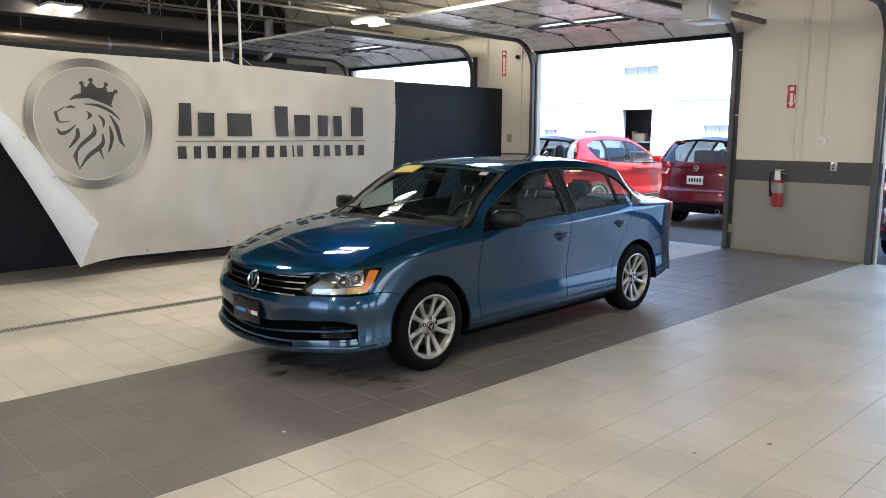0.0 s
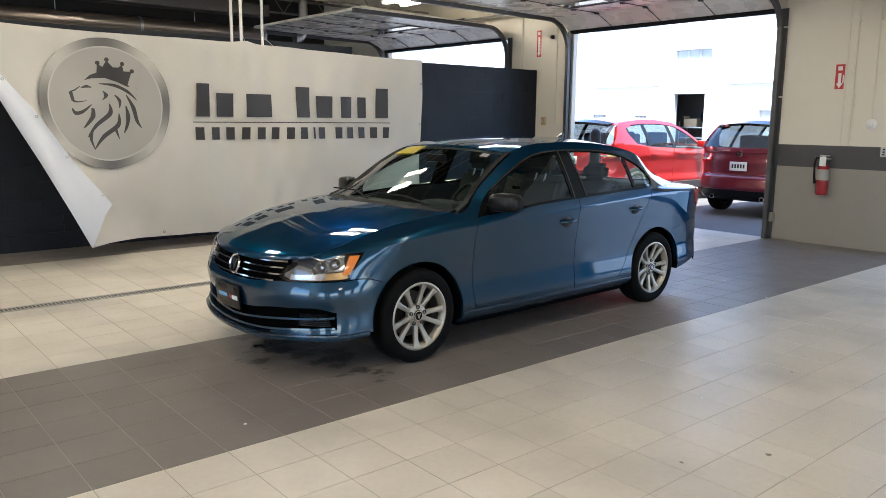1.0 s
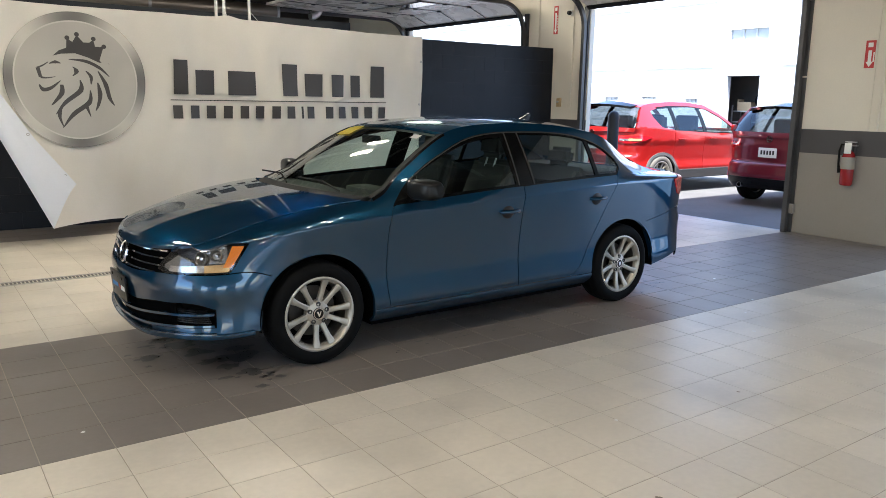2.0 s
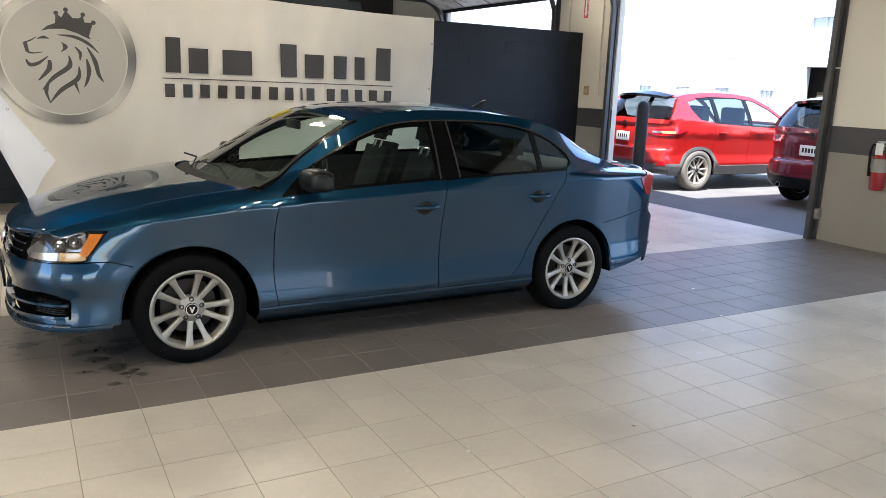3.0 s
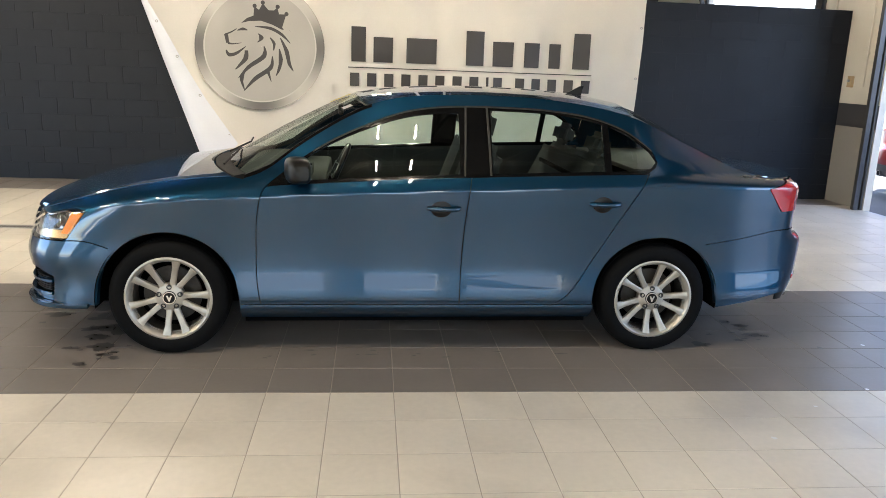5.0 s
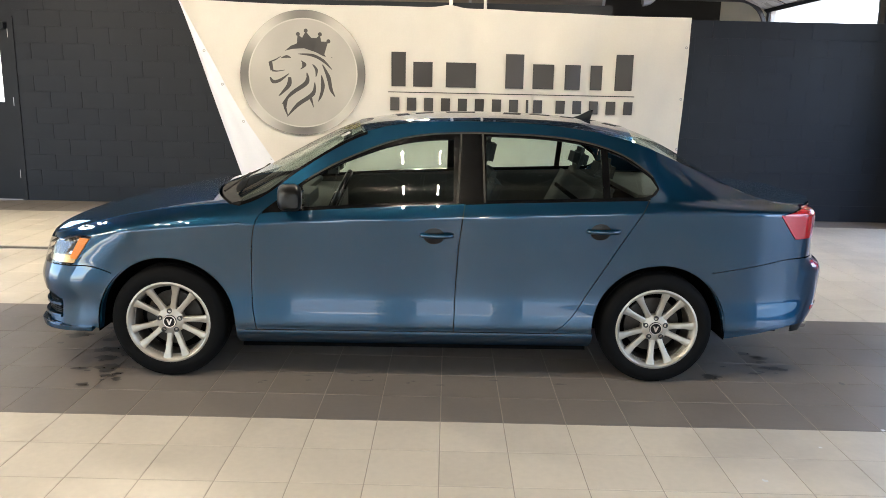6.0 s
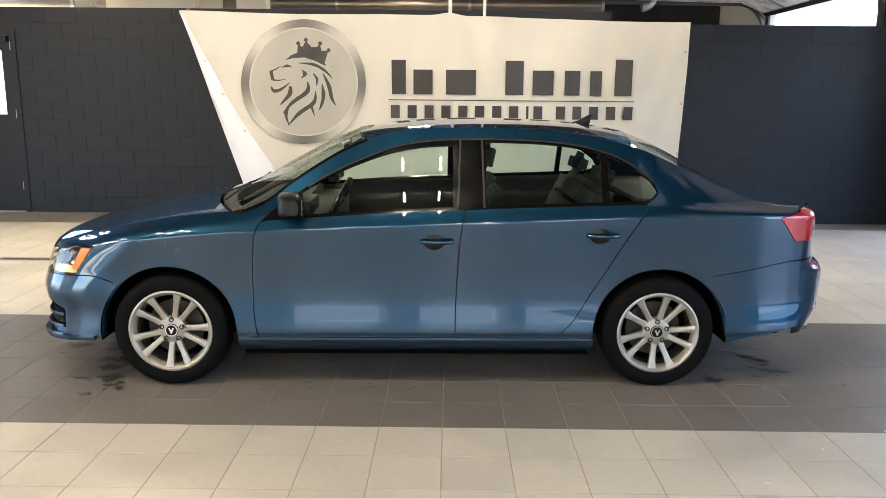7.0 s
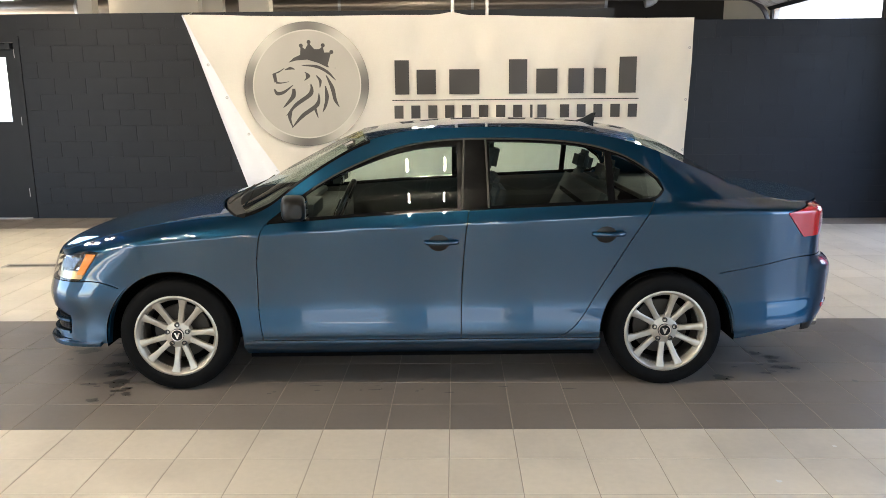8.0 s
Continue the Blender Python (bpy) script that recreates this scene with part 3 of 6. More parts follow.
# ---------- floor drain ----------
drain = thing("floor_drain", "long slotted steel trench drain in the floor", "drain")
bm = box(-4.12, 1.6, 2.235, 2.25, 0.0, 0.009)
box(-4.12, 1.6, 2.345, 2.375, 0.0, 0.009, bm)
box(-4.145, -4.12, 2.235, 2.375, 0.0, 0.009, bm)
part("frame", bm, M["concrete"], drain, "bright steel frame")
bm = bmesh.new()
for i in range(190):
    x = -4.11 + i * 0.03
    box(x, x + 0.016, 2.251, 2.344, 0.002, 0.008, bm)
tagged(part("grate", bm, M["grate"], drain, "narrow cross bars"), kind="stuff")
part("channel", box(-4.12, 1.6, 2.251, 2.344, -0.0025, 0.001), M["under"], drain)

# ---------- overhead doors, open under the roof ----------
def overhead_door(y0, y1):
    """Sections run up the curve and lie flat inside the hall on two tracks."""
    d = thing("overhead_door", "white sectional overhead door, rolled up under the roof", "overhead door", group="overhead doors")
    zt, sec = 3.20, 0.535
    x = X_DOOR - 0.12
    prof = [(x, 3.06), (x - 0.42, 3.235)]
    for i in range(5):
        prof.append((prof[-1][0] - sec, zt + 0.04 + 0.012 * i))
    for i in range(len(prof) - 1):
        (xa, za), (xb, zb) = prof[i], prof[i + 1]
        dx, dz = xb - xa, zb - za
        ln = math.hypot(dx, dz)
        g = 0.006 / ln
        a, b = (xa + dx * g, za + dz * g), (xb - dx * g, zb - dz * g)
        nx, nz = -dz / ln * 0.022, dx / ln * 0.022
        out = [(a[0] - nx, a[1] - nz), (b[0] - nx, b[1] - nz), (b[0] + nx, b[1] + nz), (a[0] + nx, a[1] + nz)]
        s = part("section", prism(out, y0 + 0.03, y1 - 0.03, 'xz'), M["panel"], d)
        n = 4
        if i == 2:
            for k in (1, 2):
                ya, yb = y0 + (y1 - y0) * k / n + 0.06, y0 + (y1 - y0) * (k + 1) / n - 0.06
                part("door_light", box(xb + 0.07, xa - 0.07, ya, yb, min(za, zb) - 0.030, min(za, zb) - 0.024), M["pane_gloss"], s, "glossy glazed light")
        for k in range(1, n):
            y = y0 + (y1 - y0) * k / n
            part("stile", prism([(xa - 0.01, za - 0.034), (xb + 0.01, zb - 0.034), (xb + 0.01, zb - 0.024), (xa - 0.01, za - 0.024)], y - 0.004, y + 0.004, 'xz'), M["track"], s)
            if i:
                part("hinge", box(xa - 0.03, xa + 0.03, y - 0.03, y + 0.03, za - 0.05, za - 0.026), M["track"], s, bevel=0.004)
    for y in (y0 - 0.03, y1 + 0.06):
        pts = [(X_DOOR - 0.08, y, 0.0), (X_DOOR - 0.08, y, 2.72)]
        for k in range(1, 9):
            a = math.pi / 2 * k / 8
            pts.append((X_DOOR - 0.08 - 0.48 * (1 - math.cos(a)), y, 2.72 + 0.48 * math.sin(a)))
        pts.append((X_DOOR - 3.4, y, 3.22))
        bm = bmesh.new()
        for p, q in zip(pts, pts[1:]):
            p, q = Vector(p), Vector(q)
            t = (q - p).normalized()
            nrm = Vector((t.z, 0, -t.x)) * 0.03
            v = [bm.verts.new(w + Vector((0, s * 0.03, 0)) + nrm * e) for w in (p, q) for s, e in ((-1, -1), (1, -1), (1, 1), (-1, 1))]
            for k in range(4):
                bm.faces.new((v[k], v[(k + 1) % 4], v[4 + (k + 1) % 4], v[4 + k]))
            bm.faces.new(v[:4][::-1])
            bm.faces.new(v[4:])
        part("track", bm, M["track"], d, "dark steel track")
        sg = -1 if y < (y0 + y1) / 2 else 1
        part("jamb_plate", box(X_DOOR - 0.03, X_DOOR - 0.004, y - 0.06 if sg < 0 else y - 0.04, y + 0.04 if sg < 0 else y + 0.06, 0, 3.05), M["track"], d, "dark steel angle")
        for k in range(4):
            z = 0.4 + 0.75 * k
            part("bracket", box(X_DOOR - 0.075, X_DOOR - 0.006, y - 0.012, y + 0.012, z, z + 0.07), M["track"], d)
    part("spring_shaft", tube([(X_DOOR - 0.25, y0 - 0.1, 3.42), (X_DOOR - 0.25, y1 + 0.1, 3.42)], 0.02), M["galv"], d)
    part("spring", tube([(X_DOOR - 0.25, (y0 + y1) / 2 - 0.9, 3.42), (X_DOOR - 0.25, (y0 + y1) / 2 + 0.9, 3.42)], 0.045), M["track"], d)
    part("bottom_seal", prism([(x + 0.03, 3.01), (x - 0.01, 3.05), (x - 0.03, 3.03), (x + 0.02, 2.985)], y0 + 0.03, y1 - 0.03), M["rubber"], d)
    return d


for a, b in DOORS:
    overhead_door(a, b)

# door opener above the near side of the middle door
op = thing("door_opener", "grey box of a door operator hung under the roof", "door opener")
part("case", box(3.75, 4.25, -0.16, 0.22, 2.96, 3.24), M["galv"], op, bevel=0.01)
part("lid", box(3.72, 3.745, -0.12, 0.18, 2.98, 3.22), M["grey_trim"], op, bevel=0.004)
part("rail", box(4.26, 5.6, 0.0, 0.06, 3.10, 3.16), M["track"], op)
part("strap", box(3.95, 3.99, 0.0, 0.04, 3.245, Z_ROOF - 0.01), M["track"], op)
part("strap", box(4.15, 4.19, 0.0, 0.04, 3.245, Z_ROOF - 0.01), M["track"], op)

# ---------- roof joists, ducts, pipes ----------
def joist(y):
    """Open web joist across the hall, along x."""
    j = thing("bar_joist", "grey painted open web steel roof joist", "joist", group="roof joists", kind="structure")
    z0, z1 = 3.86, 4.62
    bm = box(X_WEST, X_DOOR, y - 0.05, y + 0.05, z1, z1 + 0.04)
    part("top_chord", bm, M["joist"], j)
    bm = box(X_WEST, X_DOOR, y - 0.045, y - 0.008, z0, z0 + 0.035)
    box(X_WEST, X_DOOR, y + 0.008, y + 0.045, z0, z0 + 0.035, bm)
    part("bottom_chord", bm, M["joist"], j)
    bm = bmesh.new()
    x, s = X_WEST + 0.1, 0
    while x < X_DOOR - 0.6:
        tube([(x, y, z0 + 0.02 if s == 0 else z1), (x + 0.55, y, z1 if s == 0 else z0 + 0.02)], 0.012, bm, 6)
        x += 0.55
        s = 1 - s
    part("web", bm, M["joist"], j)


for k in range(14):
    joist(-12.2 + 1.8 * k)
duct = thing("air_duct", "round galvanised air duct under the roof", "duct")
YD, ZD = 9.4, 3.15
for i in range(5):
    x0 = -8.9 + 2.35 * i
    part("pipe", tube([(x0, YD, ZD), (x0 + 2.34, YD, ZD)], 0.15, n=24), M["duct"], duct)
    part("collar", tube([(x0 + 2.325, YD, ZD), (x0 + 2.375, YD, ZD)], 0.158, n=24), M["galv"], duct)
    part("strap", tube([(x0 + 1.0, YD, ZD + 0.15), (x0 + 1.0, YD, Z_ROOF)], 0.008, n=6), M["galv"], duct)
el = [(3.56 + 0.2 * math.sin(a), YD, ZD + 0.2 * (1 - math.cos(a))) for a in [math.pi / 2 * k / 6 for k in range(7)]]
part("elbow", tube(el + [(3.76, YD, 3.9)], 0.09, n=16), M["galv"], duct, "bright steel elbow")
duct2 = thing("supply_duct", "flat dark duct under the roof", "duct")
part("pipe", box(-8.9, 2.6, 8.6, 9.0, 3.42, 3.62), M["joist_dark"], duct2, bevel=0.01)
part("strap", box(-3.0, -2.96, 8.78, 8.82, 3.62, Z_ROOF), M["galv"], duct2)
part("strap", box(1.0, 1.04, 8.78, 8.82, 3.62, Z_ROOF), M["galv"], duct2)
for k, (y, z) in enumerate(((5.9, 3.72), (6.1, 3.70), (6.9, 3.75), (7.8, 3.68), (3.2, 3.72), (-3.0, 3.74))):
    p = thing("conduit", "thin grey conduit run under the joists", "pipe", group="roof conduits")
    part("pipe", tube([(-8.9, y, z), (5.7, y, z)], 0.018 if k % 2 else 0.03, n=8), M["joist"], p)
    part("clip", box(-2.0, -1.96, y - 0.03, y + 0.03, z, Z_ROOF), M["galv"], p)
    part("clip", box(2.6, 2.64, y - 0.03, y + 0.03, z, Z_ROOF), M["galv"], p)

# cream box and post beyond the block wall
tagged(part("junction_box", box(-3.15, -2.68, 7.48, 7.74, 2.80, 3.2), M["cream"], bevel=0.008), "cream junction box beyond the low wall", "junction box").parent = None
part("bracket_arm", tube([(-2.9, 7.6, 3.2), (-2.9, 7.6, 3.88)], 0.015), M["galv"], bpy.data.objects["junction_box"])
tagged(part("far_column", box(-5.62, -5.40, 7.4, 7.62, -0.003, Z_ROOF), M["cream"]), "cream steel column", "column", kind="structure")
bm = box(-5.4, -3.55, 8.0, 8.15, -0.003, Z_ROOF)
tagged(part("far_wall", bm, M["cream"]), "cream wall beyond the low wall", "wall", kind="structure")
tagged(part("far_column", box(-4.05, -3.85, 7.7, 7.9, -0.003, Z_ROOF), M["cream"]), "cream steel column", "column", kind="structure")


# ---------- twin strip lights ----------
def strip_light(x, y, z=3.52, turn=0, long=0.32, wide=0.04, lit="led"):
    f = thing("ceiling_light", "twin tube strip light, lit, hung under the roof", "ceiling light", pose(x, y, z, 0, 0, turn), group="strip lights")
    if wide > 0.02:
        part("housing", box(-0.34, 0.34, -0.25, 0.25, 0.015, 0.06), M["hood"], f, bevel=0.006)
    else:
        for s in (-1, 1):
            part("batten", box(-long - 0.02, long + 0.02, s * 0.185 - 0.012, s * 0.185 + 0.012, 0.015, 0.05), M["track"], f, bevel=0.003)
        part("cross_bar", box(-0.30, 0.30, -0.012, 0.012, 0.03, 0.06), M["track"], f)
        part("cross_bar", box(-0.015, 0.015, -0.19, 0.19, 0.05, 0.061), M["track"], f)
    for s in (-1, 1):
        part("tube", box(-long, long, s * 0.185 - wide, s * 0.185 + wide, -0.02, 0.014), M[lit], f, "bright lit tube")
    for s in (-0.28, 0.28):
        part("hanger", tube([(s, 0, 0.06), (s, 0, Z_ROOF - z)], 0.005, n=6), M["galv"], f)
    return f


first = strip_light(-0.55, 8.5, 3.52, 90)
# row at y 2.6 and southern copies: unseen, added to light banner and floor
for x, y in ((-6.0, 8.3), (3.75, 6.0), (-5.6, 2.6), (-2.8, 2.6), (-0.1, 2.6), (2.6, 2.6), (-7.4, -2.6), (-3.4, -9.0), (0.8, -9.0)):
    copy_thing(first, pose(x, y, 3.52, 0, 0, 90))
slim = strip_light(-0.1, -2.1, 3.6, 90, 0.14, 0.008, "led_slim")
for x, y in ((-5.6, -2.1), (-2.8, -2.1), (-5.6, -3.0), (-2.8, -3.0), (-0.1, -3.0)):
    copy_thing(slim, pose(x, y, 3.6, 0, 0, 90))


# ---------- fittings on the door wall ----------
XF = X_DOOR - 0.004
ext = thing("fire_extinguisher", "red fire extinguisher with black hose hung on the wall", "fire extinguisher", pose(XF - 0.085, -0.245, 0.66))
part("cylinder", lathe([(0, 0), (0.06, 0.0), (0.072, 0.02), (0.074, 0.32), (0.06, 0.37), (0.03, 0.40), (0.022, 0.43), (0, 0.43)], 24), M["ext_red"], ext)
part("label_band", lathe([(0.0742, 0.19), (0.0755, 0.19), (0.0755, 0.325), (0.0735, 0.328)], 24), M["taupe"], ext, "dull grey instruction label")
bm = box(-0.016, 0.016, -0.09, 0.05, 0.455, 0.47)
box(-0.014, 0.014, -0.08, 0.05, 0.495, 0.508, bm)
part("handle", bm, M["galv"], ext)
part("valve", lathe([(0, 0.41), (0.026, 0.41), (0.026, 0.46), (0.018, 0.50), (0, 0.50)], 16), M["galv"], ext)
part("tag", box(-0.078, -0.074, -0.06, 0.02, 0.37, 0.49), M["paper"], ext, "white paper tag", bevel=0.001)
hose = [(0, 0.03, 0.46), (-0.02, 0.085, 0.47), (-0.02, 0.105, 0.40), (-0.02, 0.10, 0.25), (-0.02, 0.085, 0.14)]
part("hose", tube(hose, [0.012, 0.012, 0.012, 0.012, 0.018], n=10), M["rubber"], ext)
part("bracket", box(0.055, 0.085, -0.03, 0.03, 0.25, 0.45), M["track"], ext)


def wall_sign(y0, y1, z0, z1, x, lines):
    """Tall narrow red and white sign with an arrow."""
    s = thing("safety_sign", "tall red and white fire equipment sign with arrow", "sign", group="safety signs")
    part("plate", box(x - 0.006, x - 0.001, y0, y1, z0, z1), M["sign_red"], s, bevel=0.001)
    w = (y1 - y0)
    c = (y0 + y1) / 2
    part("arrow", prism([(c - w * .36, z0 + .07), (c, z0 + .012), (c + w * .36, z0 + .07), (c + w * .17, z0 + .07), (c + w * .17, z1 - .11), (c - w * .17, z1 - .11), (c - w * .17, z0 + .07)], x - 0.0085, x - 0.0065, 'yz'), M["sign_white"], s)
    part("symbol", box(x - 0.0085, x - 0.0065, y0 + w * .25, y1 - w * .25, z1 - 0.075, z1 - 0.025), M["sign_white"], s)
    for k in range(lines):
        z = z0 + 0.07 + k * (z1 - z0 - 0.2) / lines
        part("letter_bar", box(x - 0.0085, x - 0.0065, y0 + w * .04, y0 + w * .16, z, z + 0.012), M["sign_white"], s)
    return s


wall_sign(-0.365, -0.255, 1.995, 2.30, X_DOOR, 8)
wall_sign(4.80, 4.90, 2.67, 3.12, X_DOOR, 10)

flood = thing("wall_beacon", "round white alarm beacon on the wall", "alarm", pose(XF - 0.001, -0.745, 1.56, 0, -90, 0))
part("base", lathe([(0, 0), (0.065, 0), (0.065, 0.025), (0.05, 0.035), (0, 0.035)], 24), M["sign_white"], flood)
part("dome", lathe([(0, 0.085), (0.015, 0.08), (0.03, 0.06), (0.034, 0.036), (0, 0.036)], 20), M["sign_white"], flood)
sw = thing("push_button_box", "small grey push button box on the wall", "switch", pose(XF - 0.004, -0.925, 1.23))
part("case", box(-0.035, 0, -0.04, 0.04, -0.06, 0.06), M["galv"], sw, bevel=0.006)
for z in (-0.03, 0.0, 0.03):
    part("button", box(-0.042, -0.036, -0.012, 0.012, z - 0.009, z + 0.009), M["plastic"], sw, bevel=0.002)
for y, z0, r in ((-0.735, 1.64, 0.011), (-0.49, 1.30, 0.013), (0.43, 0.3, 0.011), (4.42, 1.5, 0.011), (5.25, 1.2, 0.02)):
    c = thing("wall_conduit", "thin painted conduit running up the wall", "conduit", group="wall conduits")
    part("pipe", tube([(X_DOOR - 0.018, y, z0), (X_DOOR - 0.018, y, 4.6)], r, n=10), M["cream"], c)
    for z in (1.9, 2.8, 3.8):
        part("clip", box(X_DOOR - 0.034, X_DOOR - 0.001, y - 0.022, y + 0.022, z, z + 0.02), M["cream"], c)
bx = thing("outlet_box", "small grey electrical box at the door jamb", "electrical box", pose(XF - 0.002, 0.43, 0.30))
part("case", box(-0.05, 0, -0.04, 0.04, -0.06, 0.06), M["galv"], bx, bevel=0.005)
part("cover", box(-0.056, -0.051, -0.036, 0.036, -0.055, 0.055), M["taupe"], bx)
cam_dome = thing("security_camera", "small white dome security camera on the pier", "camera", pose(XF + 0.003, 4.50, 2.98, 0, -90, 0))
part("mount", lathe([(0, 0), (0.05, 0), (0.05, 0.03), (0, 0.03)], 20), M["sign_white"], cam_dome)
part("lens_ball", lathe([(0, 0.09), (0.022, 0.085), (0.035, 0.06), (0.036, 0.031), (0, 0.031)], 20), M["plastic"], cam_dome, "dark lens ball")
kn = thing("pull_station", "small brass coloured box on the pier", "switch", pose(XF + 0.003, 4.68, 1.56))
part("case", box(-0.045, 0, -0.04, 0.04, -0.07, 0.07), M["box"], kn, bevel=0.006)
part("knob", lathe([(0, 0), (0.018, 0), (0.016, 0.02), (0, 0.024)], 16, m=pose(-0.046, 0, 0.01, 0, -90, 0)), M["galv"], kn)
tagged(part("wall_seam", box(X_DOOR - 0.012, X_DOOR - 0.0045, -0.392, -0.380, 1.29, 4.69), M["cream"]), "thin upright seam strip on the wall", "trim", kind="structure")

# ---------- yard: bollards, white building ----------
def bollard(x, y):
    b = thing("bollard", "dark painted steel bollard with domed top", "bollard", pose(x, y, -0.02), group="bollards")
    part("post", lathe([(0, 0), (0.092, 0), (0.092, 1.36), (0.085, 1.40), (0.065, 1.435), (0.035, 1.455), (0, 1.46)], 28), M["bollard"], b)


bollard(6.33, 3.93)

XB = 22.0
white = thing("white_building", "low white service building with doors and high windows across the yard", "building", kind="structure")
bm = bmesh.new()
OPEN = [(11.36, 12.83, -0.02, 2.62), (11.25, 12.8, 3.86, 4.27), (7.6, 9.3, 1.7, 2.0), (16.0, 16.75, 1.55, 1.85), (18.0, 18.8, 1.55, 1.85), (20.2, 21.0, 1.55, 1.85), (14.0, 14.6, 1.5, 1.8)]
ys = sorted({-40.0, 60.0, *[v for o in OPEN for v in o[:2]]})
for a, b in zip(ys, ys[1:]):
    holes = sorted([(o[2], o[3]) for o in OPEN if o[0] < (a + b) / 2 < o[1]])
    z = -0.02
    for h0, h1 in holes:
        if h0 > z:
            part("wall", box(XB, XB + 0.3, a, b, z, h0), M["white_wall"], white)
        z = h1
    part("wall", box(XB, XB + 0.3, a, b, z, 7.2), M["white_wall"], white)
part("roof", box(XB - 0.15, XB + 14, -40.2, 60.2, 7.2, 7.4), M["grey_trim"], white)
part("back_wall", box(XB + 1.7, XB + 1.9, -40, 60, -0.02, 7.2), M["dark_room"], white, "dim workshop interior")
for z in (2.95, 5.3):
    for a, b in ((-20, 6.8), (7.4, 10.6), (13.4, 16.6), (17.6, 24.0), (25, 40)):
        part("ledge", box(XB - 0.12, XB - 0.003, a, b, z, z + 0.12), M["white_wall"], white)
for o in OPEN[1:]:
    w = part("window", box(XB + 0.10, XB + 0.14, o[0], o[1], o[2], o[3]), M["washed"], white, "pale window glass")
    n = 3
    for k in range(n + 1):
        y = o[0] + (o[1] - o[0]) * k / n
        part("frame", box(XB + 0.06, XB + 0.16, y - 0.03, y + 0.03, o[2], o[3]), M["grey_trim"], w)
for a, b, z in ((11.36, 11.44, 0), (12.75, 12.83, 0)):
    part("door_frame", box(XB - 0.04, XB + 0.2, a, b, -0.02, 2.7), M["grey_trim"], white)
part("lintel", box(XB - 0.04, XB + 0.2, 11.44, 12.75, 2.62, 2.7), M["grey_trim"], white)
shelf = thing("shelf_cart", "cart with boxes inside the far doorway", "cart", pose(XB + 0.9, 12.35, -0.02))
for z in (0.35, 0.95, 1.35):
    part("shelf", box(-0.3, 0.3, -0.55, 0.55, z, z + 0.04), M["galv"], shelf)
for sx in (-0.28, 0.28):
    for sy in (-0.53, 0.53):
        part("post", box(sx - 0.02, sx + 0.02, sy - 0.02, sy + 0.02, 0, 1.6), M["galv"], shelf)
bxx = thing("cardboard_box", "open cardboard box on the cart", "box", pose(XB + 0.9, 12.45, 1.37))
part("body", box(-0.2, 0.2, -0.28, 0.28, 0.001, 0.32), M["box"], bxx, bevel=0.004)
part("flap", box(-0.2, 0.2, 0.281, 0.29, 0.2, 0.42), M["box"], bxx)
wh = thing("spare_wheel", "bare wheel leaning in the far doorway", "wheel", pose(XB + 0.7, 11.65, 1.75))
part("tyre", lathe([(0.22, -0.1), (0.30, -0.1), (0.32, -0.05), (0.32, 0.05), (0.30, 0.1), (0.22, 0.1), (0.22, -0.1)], 28, 'z', m=pose(0, 0, 0, 0, 90, 0)), M["tyre"], wh)
for k in range(5):
    part("spoke", box(-0.03, 0.03, -0.025, 0.025, 0.0, 0.22, m=Matrix.Rotation(2 * math.pi * k / 5, 4, 'X')), M["alloy"], wh)
part("wall_hook", box(0.03, 0.98, -0.02, 0.02, 0.19, 0.22), M["galv"], wh)


# ---------- cars: panels laid on one shaped skin ----------
def interp(x, xs, ys):
    return float(np.interp(x, xs, ys))


def smooth(x, a, b):
    k = min(1.0, max(0.0, (x - a) / (b - a)))
    return k * k * (3 - 2 * k)


def spline(points, n=24):
    """A smooth line through the points."""
    pts, out = [Vector(p) for p in points], []
    for i in range(len(pts) - 1):
        p0, p1, p2, p3 = (pts[max(0, min(len(pts) - 1, i + j))] for j in (-1, 0, 1, 2))
        for k in range(n):
            t = k / n
            out.append(0.5 * ((2 * p1) + (p2 - p0) * t + (2 * p0 - 5 * p1 + 4 * p2 - p3) * t * t + (3 * p1 - p0 - 3 * p2 + p3) * t ** 3))
    out.append(pts[-1])
    return out


class Skin:
    """Half plan line from the nose round to the tail, and an inset that shapes it by height.
    The nose points to -x; u runs along the plan line in metres, negative on the far side."""

    def __init__(self, plan, inset):
        line = spline(plan)
        self.x = np.array([p.x for p in line])
        self.y = np.array([p.y for p in line])
        self.s = np.concatenate([[0], np.cumsum(np.hypot(np.diff(self.x), np.diff(self.y)))])
        self.inset = inset
        self.length = float(self.s[-1])

    def u(self, x):
        return float(np.interp(x, self.x, self.s))

    def at(self, u, z, out=0.0):
        sgn, a = (1, u) if u >= 0 else (-1, -u)
        a = min(a, self.length)
        x, y = np.interp(a, self.s, self.x), np.interp(a, self.s, self.y)
        e = 0.02
        dx = np.interp(a + e, self.s, self.x) - np.interp(a - e, self.s, self.x)
        dy = np.interp(a + e, self.s, self.y) - np.interp(a - e, self.s, self.y)
        if a < e:
            dx, dy = 0.0, -1.0
        if a > self.length - e:
            dx, dy = 0.0, 1.0
        ln = math.hypot(dx, dy)
        nx, ny = dy / ln, -dx / ln
        d = self.inset(x, z) - out
        px, py = x - nx * d, y - ny * d
        return Vector((px, sgn * py, z))

    def normal(self, u, z):
        e = 0.006
        n = (self.at(u + e, z) - self.at(u - e, z)).cross(self.at(u, z + e) - self.at(u, z - e))
        n.normalize()
        c = self.at(u, z)
        if n.dot(Vector((c.x * 0.25, c.y, 0.15))) < 0:
            n = -n
        return n


